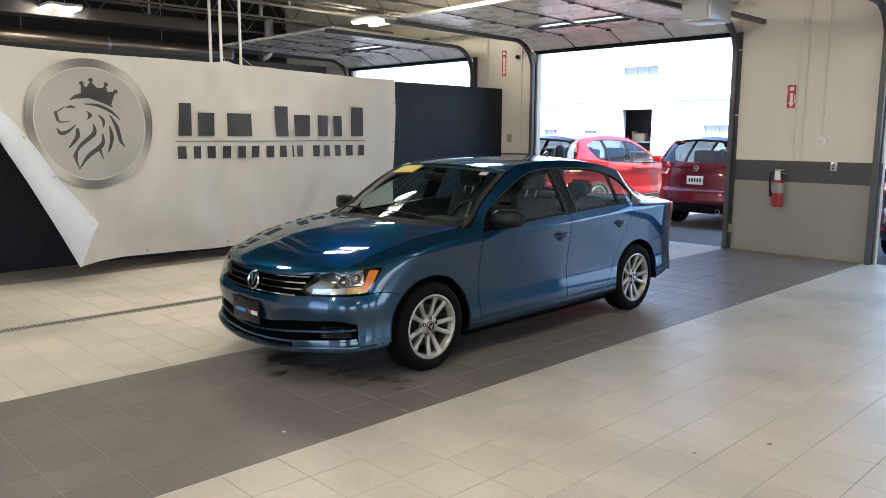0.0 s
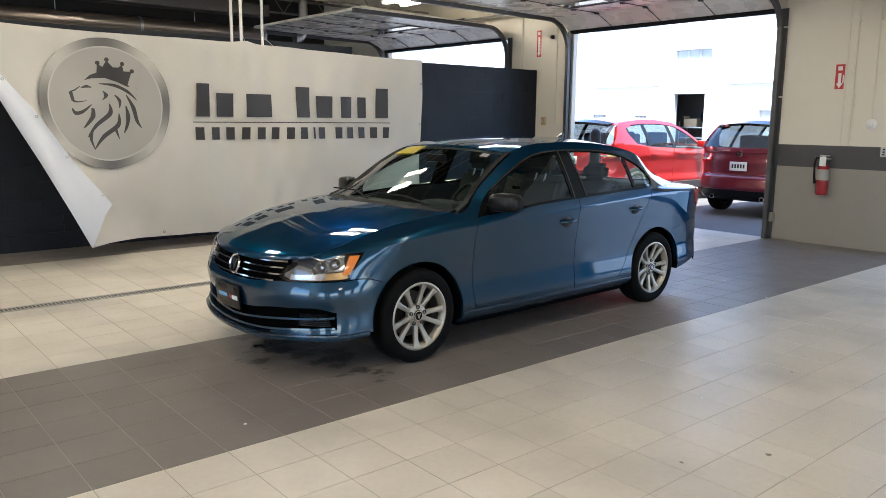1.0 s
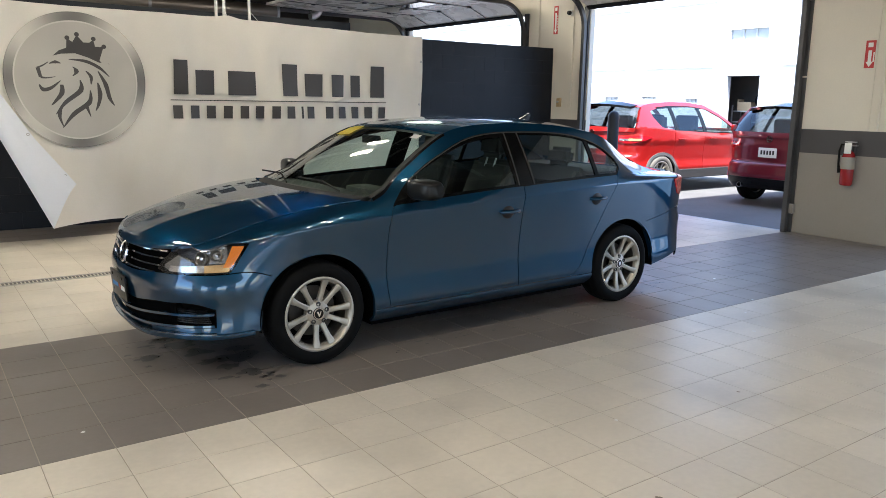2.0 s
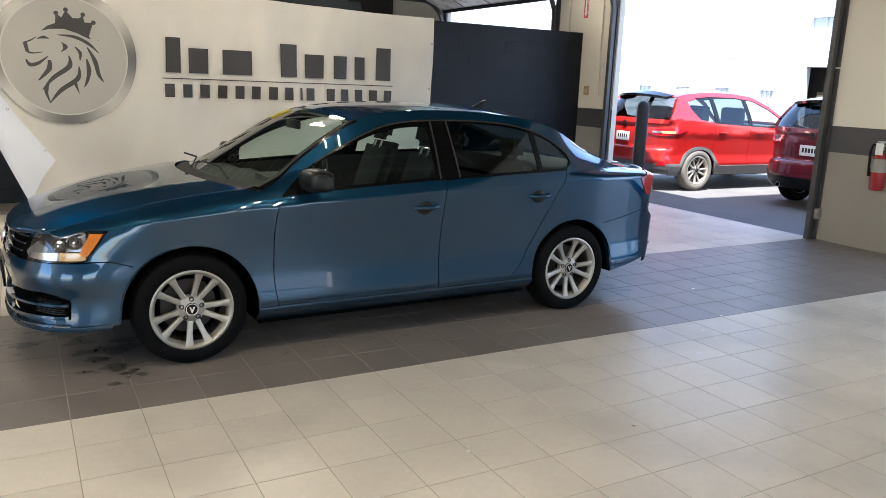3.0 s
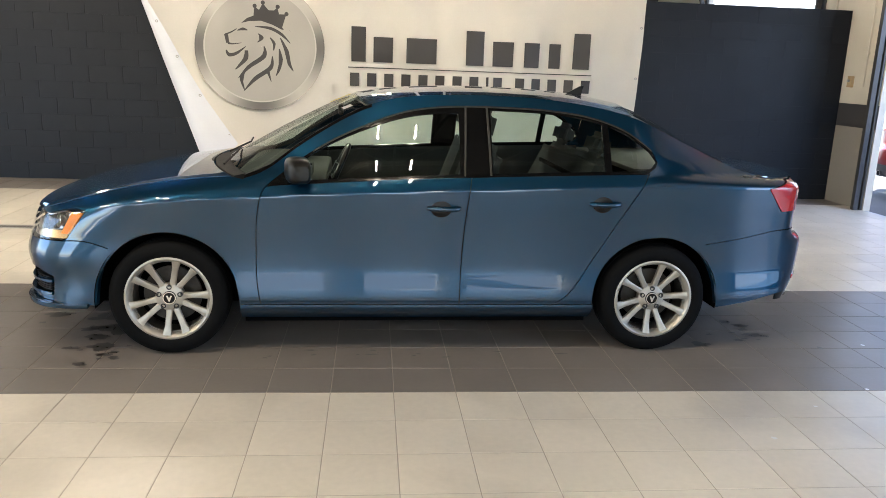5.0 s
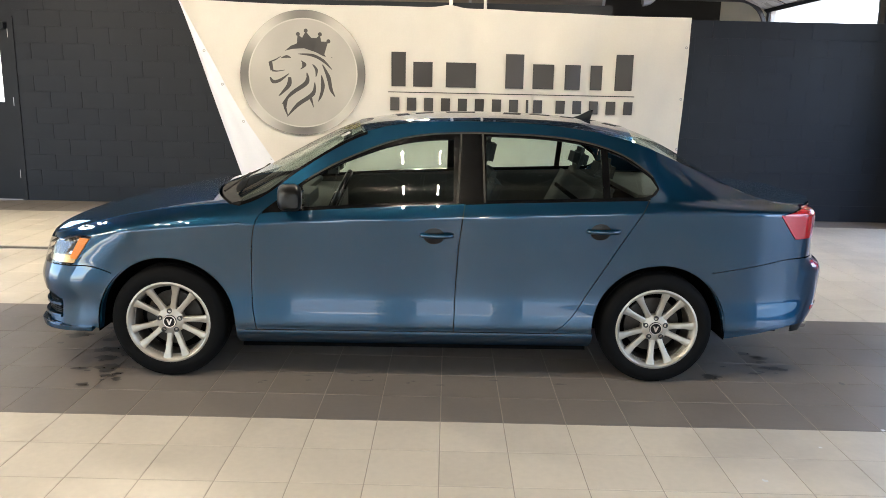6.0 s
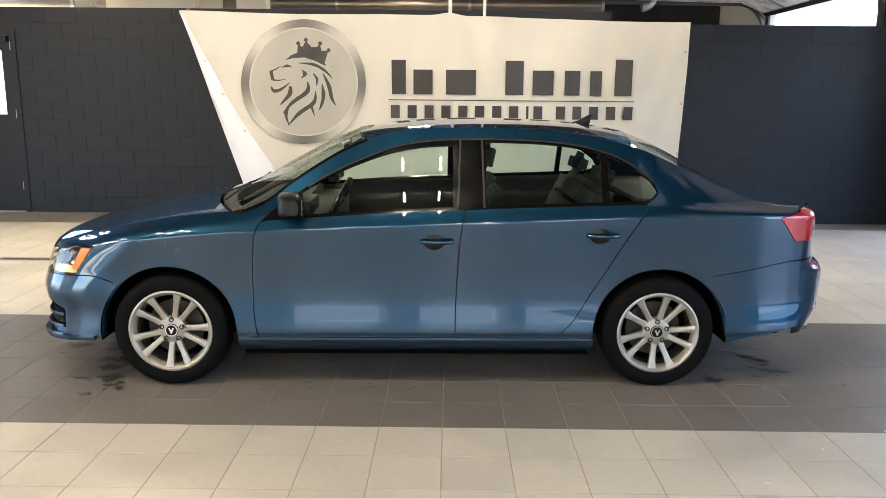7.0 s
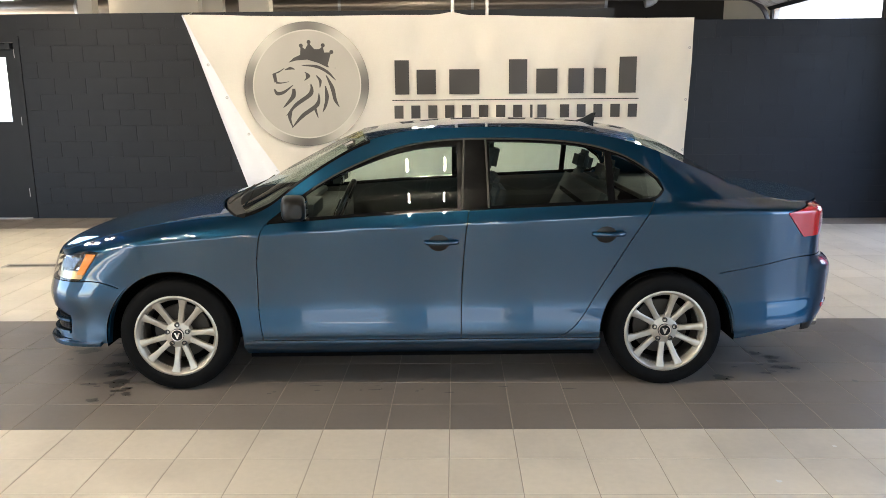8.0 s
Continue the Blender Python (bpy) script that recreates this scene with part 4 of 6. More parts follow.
def skin_mesh(name, skin, patches, material, parent, label="", depth=0.018, out=0.0):
    """patches: lists of rows of (u, z). Each becomes a grid with a turned-in rim and the skin's own normals."""
    verts, faces, norms = [], [], []
    for rows in patches:
        base = len(verts)
        nr, nc = len(rows), len(rows[0])
        for row in rows:
            for u, z in row:
                verts.append(skin.at(u, z, out))
                norms.append(skin.normal(u, z))
        def vid(i, j):
            return base + i * nc + j
        quads = [(vid(i, j), vid(i, j + 1), vid(i + 1, j + 1), vid(i + 1, j)) for i in range(nr - 1) for j in range(nc - 1)]
        q = quads[len(quads) // 2]
        fn = (verts[q[1]] - verts[q[0]]).cross(verts[q[3]] - verts[q[0]])
        if fn.dot(norms[q[0]]) < 0:
            quads = [t[::-1] for t in quads]
        faces += quads
        if depth:
            rim = [vid(0, j) for j in range(nc)] + [vid(i, nc - 1) for i in range(1, nr)] + [vid(nr - 1, j) for j in range(nc - 2, -1, -1)] + [vid(i, 0) for i in range(nr - 2, 0, -1)]
            b2 = len(verts)
            for v in rim:
                verts.append(verts[v].copy())
                verts.append(verts[v] - norms[v] * depth)
            n = len(rim)
            ctr = sum((verts[v] for v in rim), Vector()) / n
            for k in range(n):
                a, b = b2 + 2 * k, b2 + 2 * ((k + 1) % n)
                side = (verts[b] - verts[a]).cross(verts[a + 1] - verts[a])
                side = side.normalized() if side.length > 1e-9 else Vector((0, 0, 1))
                if side.dot(verts[a] - ctr) < 0:
                    faces.append((a, a + 1, b + 1, b))
                    side = -side
                else:
                    faces.append((a, b, b + 1, a + 1))
                norms.append(side)
                norms.append(side)
    me = bpy.data.meshes.new(name)
    me.from_pydata([tuple(v) for v in verts], [], faces)
    me.materials.append(material)
    me.shade_smooth()
    me.normals_split_custom_set_from_vertices([tuple(n) for n in norms])
    ob = new(name, me)
    ob.parent = parent
    if label:
        tagged(ob, label)
    return ob


def cols(u0, u1, lo, hi, nu=24, nz=12):
    """Rows of a patch whose lower and upper edges are functions of u."""
    us = [u0 + (u1 - u0) * k / nu for k in range(nu + 1)]
    return [[(u, lo(u) + (hi(u) - lo(u)) * i / nz) for u in us] for i in range(nz + 1)]


def rows_of(z0, z1, left, right, nu=16, nz=16):
    out = []
    for i in range(nz + 1):
        z = z0 + (z1 - z0) * i / nz
        a, b = left(z), right(z)
        out.append([(a + (b - a) * k / nu, z) for k in range(nu + 1)])
    return out


def mirror_rows(patch):
    return [[(-u, z) for u, z in row] for row in patch]


def cap_loft(name, edge, centre, material, parent, n=20, label="", bow=2.0, depth=0.015, inset=0.0):
    """A crowned sheet between the two edges of a car: edge and centre are lines of equal length, (x, y, z)."""
    bm = bmesh.new()
    grid = []
    for e, c in zip(edge, centre):
        line = []
        for k in range(2 * n + 1):
            t = (k - n) / n
            w = abs(t) ** bow
            line.append(bm.verts.new((c[0] + (e[0] - c[0]) * w, -t * (abs(e[1]) - inset), c[2] + (e[2] - c[2]) * w)))
        grid.append(line)
    for a, b in zip(grid, grid[1:]):
        for k in range(2 * n):
            bm.faces.new((a[k], a[k + 1], b[k + 1], b[k]))
    bmesh.ops.recalc_face_normals(bm, faces=bm.faces)
    if sum(f.normal.z for f in bm.faces) < 0:
        bmesh.ops.reverse_faces(bm, faces=bm.faces)
    if depth:
        r = bmesh.ops.extrude_edge_only(bm, edges=[e for e in bm.edges if e.is_boundary])
        for v in [g for g in r["geom"] if isinstance(g, bmesh.types.BMVert)]:
            v.co.z -= depth
    return part(name, bm, material, parent, label, 50)


def road_wheel(parent, x, y, side, r=0.312, rim=0.222, width=0.205, spokes=10, label="ten spoke silver alloy wheel", tag_rim="silver alloy rim", rubber="tyre", tyre_label="black rubber tyre", back="under"):
    """side -1: the outer face looks to -y."""
    w = part("wheel", lathe([(rim - 0.03, -0.05), (rim - 0.022, -0.05), (rim - 0.022, 0.07), (rim - 0.03, 0.07), (rim - 0.03, -0.05)], 40, 'y'), M["disc"], parent, label)
    w.matrix_local = pose(x, y, r, 0, 0, 0 if side < 0 else 180)
    h = width / 2
    prof = [(rim - 0.004, -h * .80), (rim + 0.010, -h * .93), (rim + 0.035, -h * 1.0), (r - 0.035, -h * .97), (r - 0.014, -h * .86), (r - 0.003, -h * .66), (r - 0.001, -h * .3),
            (r - 0.007, -h * .28), (r - 0.007, -h * .24), (r, -h * .22), (r, h * .22), (r - 0.007, h * .24), (r - 0.007, h * .28), (r - 0.001, h * .3), (r - 0.003, h * .66), (r - 0.014, h * .86), (r - 0.035, h * .97), (rim + 0.01, h * .95), (rim - 0.01, h * .8)]
    part("tyre", lathe(prof, 56, 'y'), M[rubber], w, tyre_label)
    part("rim", lathe([(rim, -h * .84), (rim + 0.004, -h * .90), (rim - 0.006, -h * .93), (rim - 0.016, -h * .86), (rim - 0.026, -h * .6), (rim - 0.03, h * .6), (rim + 0.002, h * .8)], 56, 'y'), M["alloy"], w, tag_rim)
    part("brake_disc", lathe([(0.05, 0.015), (rim - 0.07, 0.015), (rim - 0.07, 0.03), (0.05, 0.03)], 40, 'y'), M["brake_dark"], w, "dull steel brake disc")
    part("barrel", lathe([(0.0, 0.075), (rim - 0.025, 0.075), (rim - 0.025, 0.06), (0.0, 0.06)], 32, 'y'), M[back], w)
    f = -h * .80
    for k in range(spokes):
        a = 2 * math.pi * (k + 0.25 + (0.10 if k % 2 else -0.10)) / spokes
        bm = bmesh.new()
        secs = [(0.052, 0.018, f + 0.022, 0.03), (0.10, 0.0145, f + 0.016, 0.026), (0.16, 0.0155, f + 0.006, 0.022), (rim - 0.026, 0.021, f - 0.004, 0.02), (rim - 0.010, 0.030, f - 0.006, 0.018)]
        loops = [[bm.verts.new(p) for p in ((rad, yf + th, -wd), (rad, yf + 0.004, -wd), (rad, yf, -wd * .62), (rad, yf, wd * .62), (rad, yf + 0.004, wd), (rad, yf + th, wd))] for rad, wd, yf, th in secs]
        for p, q in zip(loops, loops[1:]):
            for i in range(6):
                bm.faces.new((p[i], p[(i + 1) % 6], q[(i + 1) % 6], q[i]))
        bm.faces.new(loops[0][::-1])
        bm.faces.new(loops[-1])
        bmesh.ops.recalc_face_normals(bm, faces=bm.faces)
        bmesh.ops.rotate(bm, verts=bm.verts, cent=(0, 0, 0), matrix=Matrix.Rotation(-a, 3, 'Y'))
        part("spoke", bm, M["alloy"], w, smooth=30)
    part("hub", lathe([(0, f + 0.012), (0.06, f + 0.014), (0.074, f + 0.022), (0.078, f + 0.05), (0, f + 0.05)], 32, 'y'), M["alloy"], w)
    part("hub_cap", lathe([(0, f + 0.004), (0.031, f + 0.005), (0.036, f + 0.010), (0.037, f + 0.02), (0, f + 0.02)], 28, 'y'), M["plastic"], w, "black centre cap")
    part("cap_ring", lathe([(0.029, f + 0.0035), (0.034, f + 0.0035), (0.034, f + 0.008), (0.029, f + 0.008)], 28, 'y'), M["chrome"], w)
    part("cap_badge", prism([(-0.016, 0.014), (-0.006, 0.014), (0, -0.002), (0.006, 0.014), (0.016, 0.014), (0.003, -0.018), (-0.003, -0.018)], f + 0.001, f + 0.004), M["chrome"], w)
    for k in range(5):
        a = 2 * math.pi * (k + 0.25) / 5
        part("bolt", lathe([(0.0, f + 0.018), (0.008, f + 0.018), (0.0095, f + 0.013), (0.014, f + 0.0128), (0.0145, f + 0.03), (0.0, f + 0.03)], 10, 'y', m=Matrix.Translation((0.057 * math.cos(a), -0.004, 0.057 * math.sin(a)))), M["lamp_dark"], w, "dark wheel bolt")
    return w


# ----- the blue saloon -----
CAR = pose(-0.020, 0.031, 0, 0, 0, 1.34)
AXF, AXR = -1.3255, 1.3255
PLAN = [(-2.205, 0), (-2.195, -0.22), (-2.155, -0.46), (-2.075, -0.66), (-1.95, -0.785), (-1.72, -0.858), (-1.3, -0.884), (-0.6, -0.889), (0.3, -0.889), (1.3, -0.886), (1.75, -0.868), (2.08, -0.80), (2.27, -0.68), (2.385, -0.45), (2.425, -0.2), (2.43, 0)]


def curve(*pts):
    """A smooth line through (x, y) knots, level-headed past its ends."""
    xs, ys = [float(p[0]) for p in pts], [float(p[1]) for p in pts]
    n = len(xs)
    h = [xs[i + 1] - xs[i] for i in range(n - 1)]
    a, b = np.eye(n), np.zeros(n)
    for i in range(1, n - 1):
        a[i, i - 1], a[i, i], a[i, i + 1] = h[i - 1], 2 * (h[i - 1] + h[i]), h[i]
        b[i] = 6 * ((ys[i + 1] - ys[i]) / h[i] - (ys[i] - ys[i - 1]) / h[i - 1])
    m = [float(v) for v in np.linalg.solve(a, b)]

    def f(x):
        if x <= xs[0]:
            return ys[0]
        if x >= xs[-1]:
            return ys[-1]
        i = 0
        while x >= xs[i + 1]:
            i += 1
        p, q, w = xs[i + 1] - x, x - xs[i], h[i]
        return (m[i] * p ** 3 + m[i + 1] * q ** 3) / (6 * w) + (ys[i] / w - m[i] * w / 6) * p + (ys[i + 1] / w - m[i + 1] * w / 6) * q
    return f


crease = curve((-2.2, 0.70), (-1.95, 0.745), (-1.70, 0.785), (-1.35, 0.828), (-1.0, 0.858), (-0.55, 0.884), (0.2, 0.915), (0.82, 0.939), (1.26, 0.955), (1.65, 0.957), (2.0, 0.952), (2.3, 0.945))
belt = curve((-1.1, 0.905), (-0.80, 0.926), (-0.55, 0.944), (-0.05, 0.976), (0.265, 0.990), (0.8, 1.010), (1.24, 1.026), (1.6, 1.036), (2.2, 1.036))
fender_top = curve((-2.14, 0.735), (-1.95, 0.785), (-1.77, 0.832), (-1.53, 0.888), (-1.3, 0.927), (-1.1, 0.951), (-0.85, 0.968))
low_side = curve((0.13, 0.150), (0.19, 0.086), (0.22, 0.046), (0.25, 0.016), (0.272, 0.006), (0.290, 0.0065), (0.31, 0.0035), (0.335, 0.0035), (0.36, 0.0062), (0.40, 0.0114), (0.44, 0.0166), (0.465, 0.0196), (0.49, 0.0213), (0.53, 0.0218))
nose_shape = curve((0.14, 0.075), (0.20, 0.026), (0.25, 0.004), (0.32, 0.010), (0.42, 0.014), (0.47, 0.004), (0.52, 0.0), (0.565, 0.010), (0.61, 0.026), (0.66, 0.040), (0.72, 0.062), (0.77, 0.096), (0.81, 0.15))
tail_shape = curve((0.18, 0.24), (0.26, 0.14), (0.34, 0.045), (0.42, 0.012), (0.54, 0.002), (0.60, 0.0), (0.635, 0.012), (0.67, 0.050), (0.72, 0.070), (0.84, 0.080), (0.94, 0.092), (1.0, 0.110), (1.06, 0.150))


def inset(x, z):
    """How far the skin lies inside the plan line."""
    zc, zb = crease(x), belt(x)
    if z <= 0.53:
        side = low_side(z)
    elif z <= zc:
        w = (z - 0.53) / (zc - 0.53)
        side = 0.0218 * (1 - w * w * (1.75 - 0.75 * w))
    else:
        k = smooth(x, -1.45, -0.80)
        w = (min(z, zb) - zc) / max(0.02, zb - zc)
        body = 0.030 * w + 0.006 * w * w + max(0.0, z - zb) * 0.50 + 0.28 * max(0.0, z - zb) ** 2
        body += 0.085 * (1 - smooth(x, -0.95, -0.30)) * smooth(z, zb - 0.02, zb + 0.14)
        ft = fender_top(x)
        v = (z - zc) / max(0.02, ft - zc)
        wing = 0.03 * min(1.0, v) + 0.12 * min(1.0, v) ** 2.4 + 1.5 * max(0.0, z - ft)
        kt = smooth(x, 1.15, 1.95)
        v = (z - zc) / 0.045
        haunch = 0.020 * v + 0.11 * min(v, 1.15) ** 3.0 + 1.4 * max(0.0, z - zc - 0.052)
        side = (wing * (1 - k) + body * k) * (1 - kt) + haunch * kt
    kf = smooth(-x, 1.45, 2.0)
    if kf:
        side = side * (1 - kf) + nose_shape(z) * kf
    kr = smooth(x, 2.12, 2.36)
    if kr:
        side = side * (1 - kr) + tail_shape(z) * kr
    return side


rail = curve((-1.02, 0.945), (-0.90, 0.975), (-0.80, 1.020), (-0.70, 1.095), (-0.58, 1.178), (-0.42, 1.274), (-0.28, 1.338), (-0.115, 1.380), (0.13, 1.401), (0.40, 1.406), (0.70, 1.394), (0.94, 1.366), (1.09, 1.336), (1.27, 1.280), (1.42, 1.218), (1.56, 1.164), (1.70, 1.113), (1.80, 1.072), (1.90, 1.032), (2.02, 1.004), (2.12, 0.994), (2.25, 0.990))
SK = Skin(PLAN, inset)
U = SK.u


def arch(x, ax, w=0.364, h=0.360):
    k = abs(x - ax) / w
    return 0.312 + h * (1 - k * k) ** 0.5 if k < 1 else -1


def x_at(u):
    return float(np.interp(abs(u), SK.s, SK.x))


def by_x(f):
    """A line given along the car, as a line along the skin."""
    return lambda u: f(x_at(u))


dlo_top = curve((-0.806, 0.930), (-0.717, 0.998), (-0.598, 1.084), (-0.416, 1.188), (-0.296, 1.241), (-0.114, 1.306), (0.071, 1.339), (0.287, 1.350), (0.502, 1.349), (0.687, 1.342), (0.809, 1.331), (0.931, 1.311), (1.05, 1.277), (1.167, 1.221), (1.24, 1.170), (1.285, 1.118), (1.300, 1.078))


def dlo_bot(x):
    return belt(x) if x < 1.22 else interp(x, [1.22, 1.25, 1.28, 1.30], [belt(1.22), 1.034, 1.052, 1.077])


SILL = 0.288
door_front = curve((0.28, -0.845), (0.40, -0.864), (0.59, -0.868), (0.78, -0.858), (0.868, -0.840), (0.91, -0.820), (0.94, -0.790))
door_mid = curve((0.28, 0.214), (0.41, 0.216), (0.66, 0.225), (0.874, 0.244), (1.0, 0.262))
door_rear = curve((0.29, 0.735), (0.305, 0.765), (0.33, 0.802), (0.38, 0.850), (0.503, 0.928), (0.645, 1.014), (0.786, 1.096), (0.926, 1.181), (1.03, 1.243))
car = thing("saloon_car", "metallic blue four door saloon parked on the dark tile strip", "car", CAR)


def two(name, make, material, label="", depth=0.018, out=0.0, parent=None):
    """The same panel on both sides."""
    a = skin_mesh(name, SK, make, material, parent or car, label, depth, out)
    b = skin_mesh(name, SK, [mirror_rows(p) for p in make], material, parent or car, label, depth, out)
    return a, b


BELT_X = [-1.1 + 0.01 * k for k in range(260)]
BELT_Z = [belt(x) for x in BELT_X]


def belt_x(z):
    return interp(z, BELT_Z, BELT_X)


# headlamp outline
hl_hi = by_x(curve((-2.152, 0.628), (-2.121, 0.718), (-2.035, 0.740), (-1.90, 0.756), (-1.74, 0.766)))
hl_lo = by_x(lambda x: interp(x, [-2.152, -2.133, -2.025, -1.864, -1.84, -1.79, -1.74], [0.615, 0.597, 0.604, 0.609, 0.620, 0.690, 0.764]))
LAMP_BACK = -1.737
wing_top = by_x(lambda x: fender_top(x) - 0.004 if x < -1.0 else interp(x, [-1.0, -0.88], [0.956, 0.940]))
wing_lo = by_x(lambda x: max(SILL + 0.001 if x > -0.95 else SILL - 0.05, arch(x, AXF)))
seam_f = by_x(curve((-1.864, 0.606), (-1.80, 0.611), (-1.72, 0.607), (-1.62, 0.578)))
wing = [cols(U(-1.62), U(-0.90), wing_lo, wing_top, 90, 44),
        rows_of(SILL + 0.002, 0.938, lambda z: U(-0.90), lambda z: U(door_front(z) - 0.003), 6, 30),
        cols(U(LAMP_BACK), U(-1.62), lambda u: seam_f(u) + 0.003, wing_top, 18, 32),
        cols(U(-1.862), U(LAMP_BACK), lambda u: seam_f(u) + 0.003, lambda u: max(seam_f(u) + 0.004, hl_lo(u) - 0.003), 16, 6),
        cols(U(-2.125), U(LAMP_BACK), lambda u: hl_hi(u) + 0.003, lambda u: max(hl_hi(u) + 0.005, fender_top(x_at(u)) - 0.004), 60, 14)]
two("front_wing", wing, M["paint"])
# doors
doors_f = two("front_door", [rows_of(SILL + 0.003, 0.905, lambda z: U(door_front(z) + 0.002), lambda z: U(door_mid(z) - 0.003), 44, 40),
                             rows_of(0.905, 0.984, lambda z: U(max(door_front(z) + 0.002, belt_x(z + 0.006))), lambda z: U(door_mid(z) - 0.003), 44, 10)], M["paint"])
doors_r = two("rear_door", [rows_of(SILL + 0.003, 0.925, lambda z: U(door_mid(z) + 0.003), lambda z: U(door_rear(z) - 0.003), 34, 40),
                            rows_of(0.925, 1.017, lambda z: U(max(door_mid(z) + 0.003, belt_x(z + 0.006))), lambda z: U(door_rear(z) - 0.003), 34, 10)], M["paint"])
# rear quarter with the pillar behind the glass
q_lo = by_x(lambda x: max(SILL + 0.001 if x < 0.965 else SILL - 0.05, arch(x, AXR)))
seam_r = by_x(curve((1.58, 0.630), (1.66, 0.643), (1.78, 0.661), (1.90, 0.682), (2.02, 0.703), (2.2, 0.71)))
tl_lo = by_x(lambda x: interp(x, [1.958, 2.064, 2.30], [0.944, 0.815, 0.822]))
tl_hi = by_x(lambda x: interp(x, [1.958, 2.05, 2.15, 2.30], [0.948, 0.967, 0.986, 0.986]))
UR = U(2.245)
to_rail = by_x(rail)


def q_front(z):
    return door_rear(z) + 0.003


def q_back(z):
    k = (z - 0.312) / 0.360
    return max(q_front(z) + 0.002, AXR - 0.364 * math.sqrt(max(0.0, 1 - k * k))) if z < 0.672 else AXR


quarter = [rows_of(SILL + 0.002, 0.672, lambda z: U(q_front(z)), lambda z: U(q_back(z)), 12, 44),
           rows_of(0.672, 1.03, lambda z: U(q_front(z)), lambda z: U(AXR), 12, 26),
           cols(U(1.243), U(AXR), lambda u: 1.03, by_x(lambda x: max(1.031, dlo_bot(x) if x < 1.30 else rail(x))), 12, 4),
           cols(U(AXR), U(1.60), q_lo, lambda u: 0.957, 26, 22), cols(U(AXR), U(1.60), lambda u: 0.957, to_rail, 26, 16),
           cols(U(1.60), U(1.958), seam_r, lambda u: 0.955, 24, 20), cols(U(1.60), U(1.958), lambda u: 0.955, to_rail, 24, 12),
           cols(U(1.958), UR, lambda u: tl_hi(u) + 0.003, to_rail, 18, 8),
           cols(U(1.958), UR, seam_r, lambda u: tl_lo(u) - 0.003, 18, 14),
           cols(U(-0.93), U(1.30), by_x(lambda x: dlo_top(x) if x > -0.806 else interp(x, [-0.98, -0.806], [0.944, 0.930])), to_rail, 110, 8)]
two("rear_quarter", quarter, M["paint"])
two("sill", [cols(U(-0.955), U(0.968), lambda u: 0.195, lambda u: SILL - 0.002, 24, 16)], M["paint"])
# tail lamps with a clear segment
for s, lamp in zip((1, -1), two("tail_lamp", [cols(U(1.958), UR, tl_lo, tl_hi, 20, 10)], M["red_lens"], "red tail lamp", 0.03, 0.005)):
    clear = cols(U(2.19), UR - 0.004, lambda u: 0.875, lambda u: 0.935, 6, 4)
    skin_mesh("reverse_lamp", SK, [clear if s > 0 else mirror_rows(clear)], M["lamp_in"], lamp, "clear reversing lamp", 0.004, 0.0075)
# front bumper: bar under the grille, corners, intake with thin bright slats, lip
UB, CORNER = U(-1.62), U(-1.925)
bar_top = curve((0.0, 0.562), (0.20, 0.566), (0.40, 0.583), (0.52, 0.592), (0.76, 0.600), (0.95, 0.603))
fb_top = lambda u: bar_top(abs(u)) if abs(u) < U(-1.864) else seam_f(u) - 0.003
bar_low = curve((0.0, 0.385), (0.20, 0.392), (0.45, 0.425), (0.61, 0.437), (0.80, 0.438), (0.876, 0.414))
lip_low = curve((0.0, 0.202), (0.30, 0.204), (0.45, 0.222), (0.70, 0.246), (0.90, 0.250), (1.10, 0.262))
fb = []
for s in (1, -1):
    for p in (cols(0, CORNER, lambda u: bar_low(u), fb_top, 50, 14),
              cols(CORNER, UB, lambda u: max(lip_low(u) + 0.012, arch(x_at(u), AXF)), fb_top, 26, 22)):
        fb.append(p if s > 0 else mirror_rows(p))
skin_mesh("front_bumper", SK, fb, M["paint"], car, depth=0.035)
skin_mesh("front_lip", SK, [cols(-U(-1.73), U(-1.73), lambda u: lip_low(abs(u)), lambda u: lip_low(abs(u)) + 0.024, 80, 4)], M["paint"], car, depth=0.05, out=0.020)
skin_mesh("lip_edge", SK, [cols(-CORNER, CORNER, lambda u: lip_low(abs(u)) + 0.022, lambda u: lip_low(abs(u)) + 0.031, 70, 2)], M["trim_bright"], car, "thin bright edge of the lip", 0.02, 0.016)
slats = (curve((0.0, 0.318), (0.20, 0.330), (0.50, 0.362), (0.86, 0.386)), curve((0.0, 0.268), (0.36, 0.284), (0.69, 0.314), (0.88, 0.322)))
for f in slats:
    skin_mesh("air_intake_slat", SK, [cols(-CORNER + 0.012, CORNER - 0.012, lambda u: f(abs(u)) - 0.009, lambda u: f(abs(u)) + 0.004, 60, 3)], M["paint"], car, "body coloured slat", 0.03, 0.004)
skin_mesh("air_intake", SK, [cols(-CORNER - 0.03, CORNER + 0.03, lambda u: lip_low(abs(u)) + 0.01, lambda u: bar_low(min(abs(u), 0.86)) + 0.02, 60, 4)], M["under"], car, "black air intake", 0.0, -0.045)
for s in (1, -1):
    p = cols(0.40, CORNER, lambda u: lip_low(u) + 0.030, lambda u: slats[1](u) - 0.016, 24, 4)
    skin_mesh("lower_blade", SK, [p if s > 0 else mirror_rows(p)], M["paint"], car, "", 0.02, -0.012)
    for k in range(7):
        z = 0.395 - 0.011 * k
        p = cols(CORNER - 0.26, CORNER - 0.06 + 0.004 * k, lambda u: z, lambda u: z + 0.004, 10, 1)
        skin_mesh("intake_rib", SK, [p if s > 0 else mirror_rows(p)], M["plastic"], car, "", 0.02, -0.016)
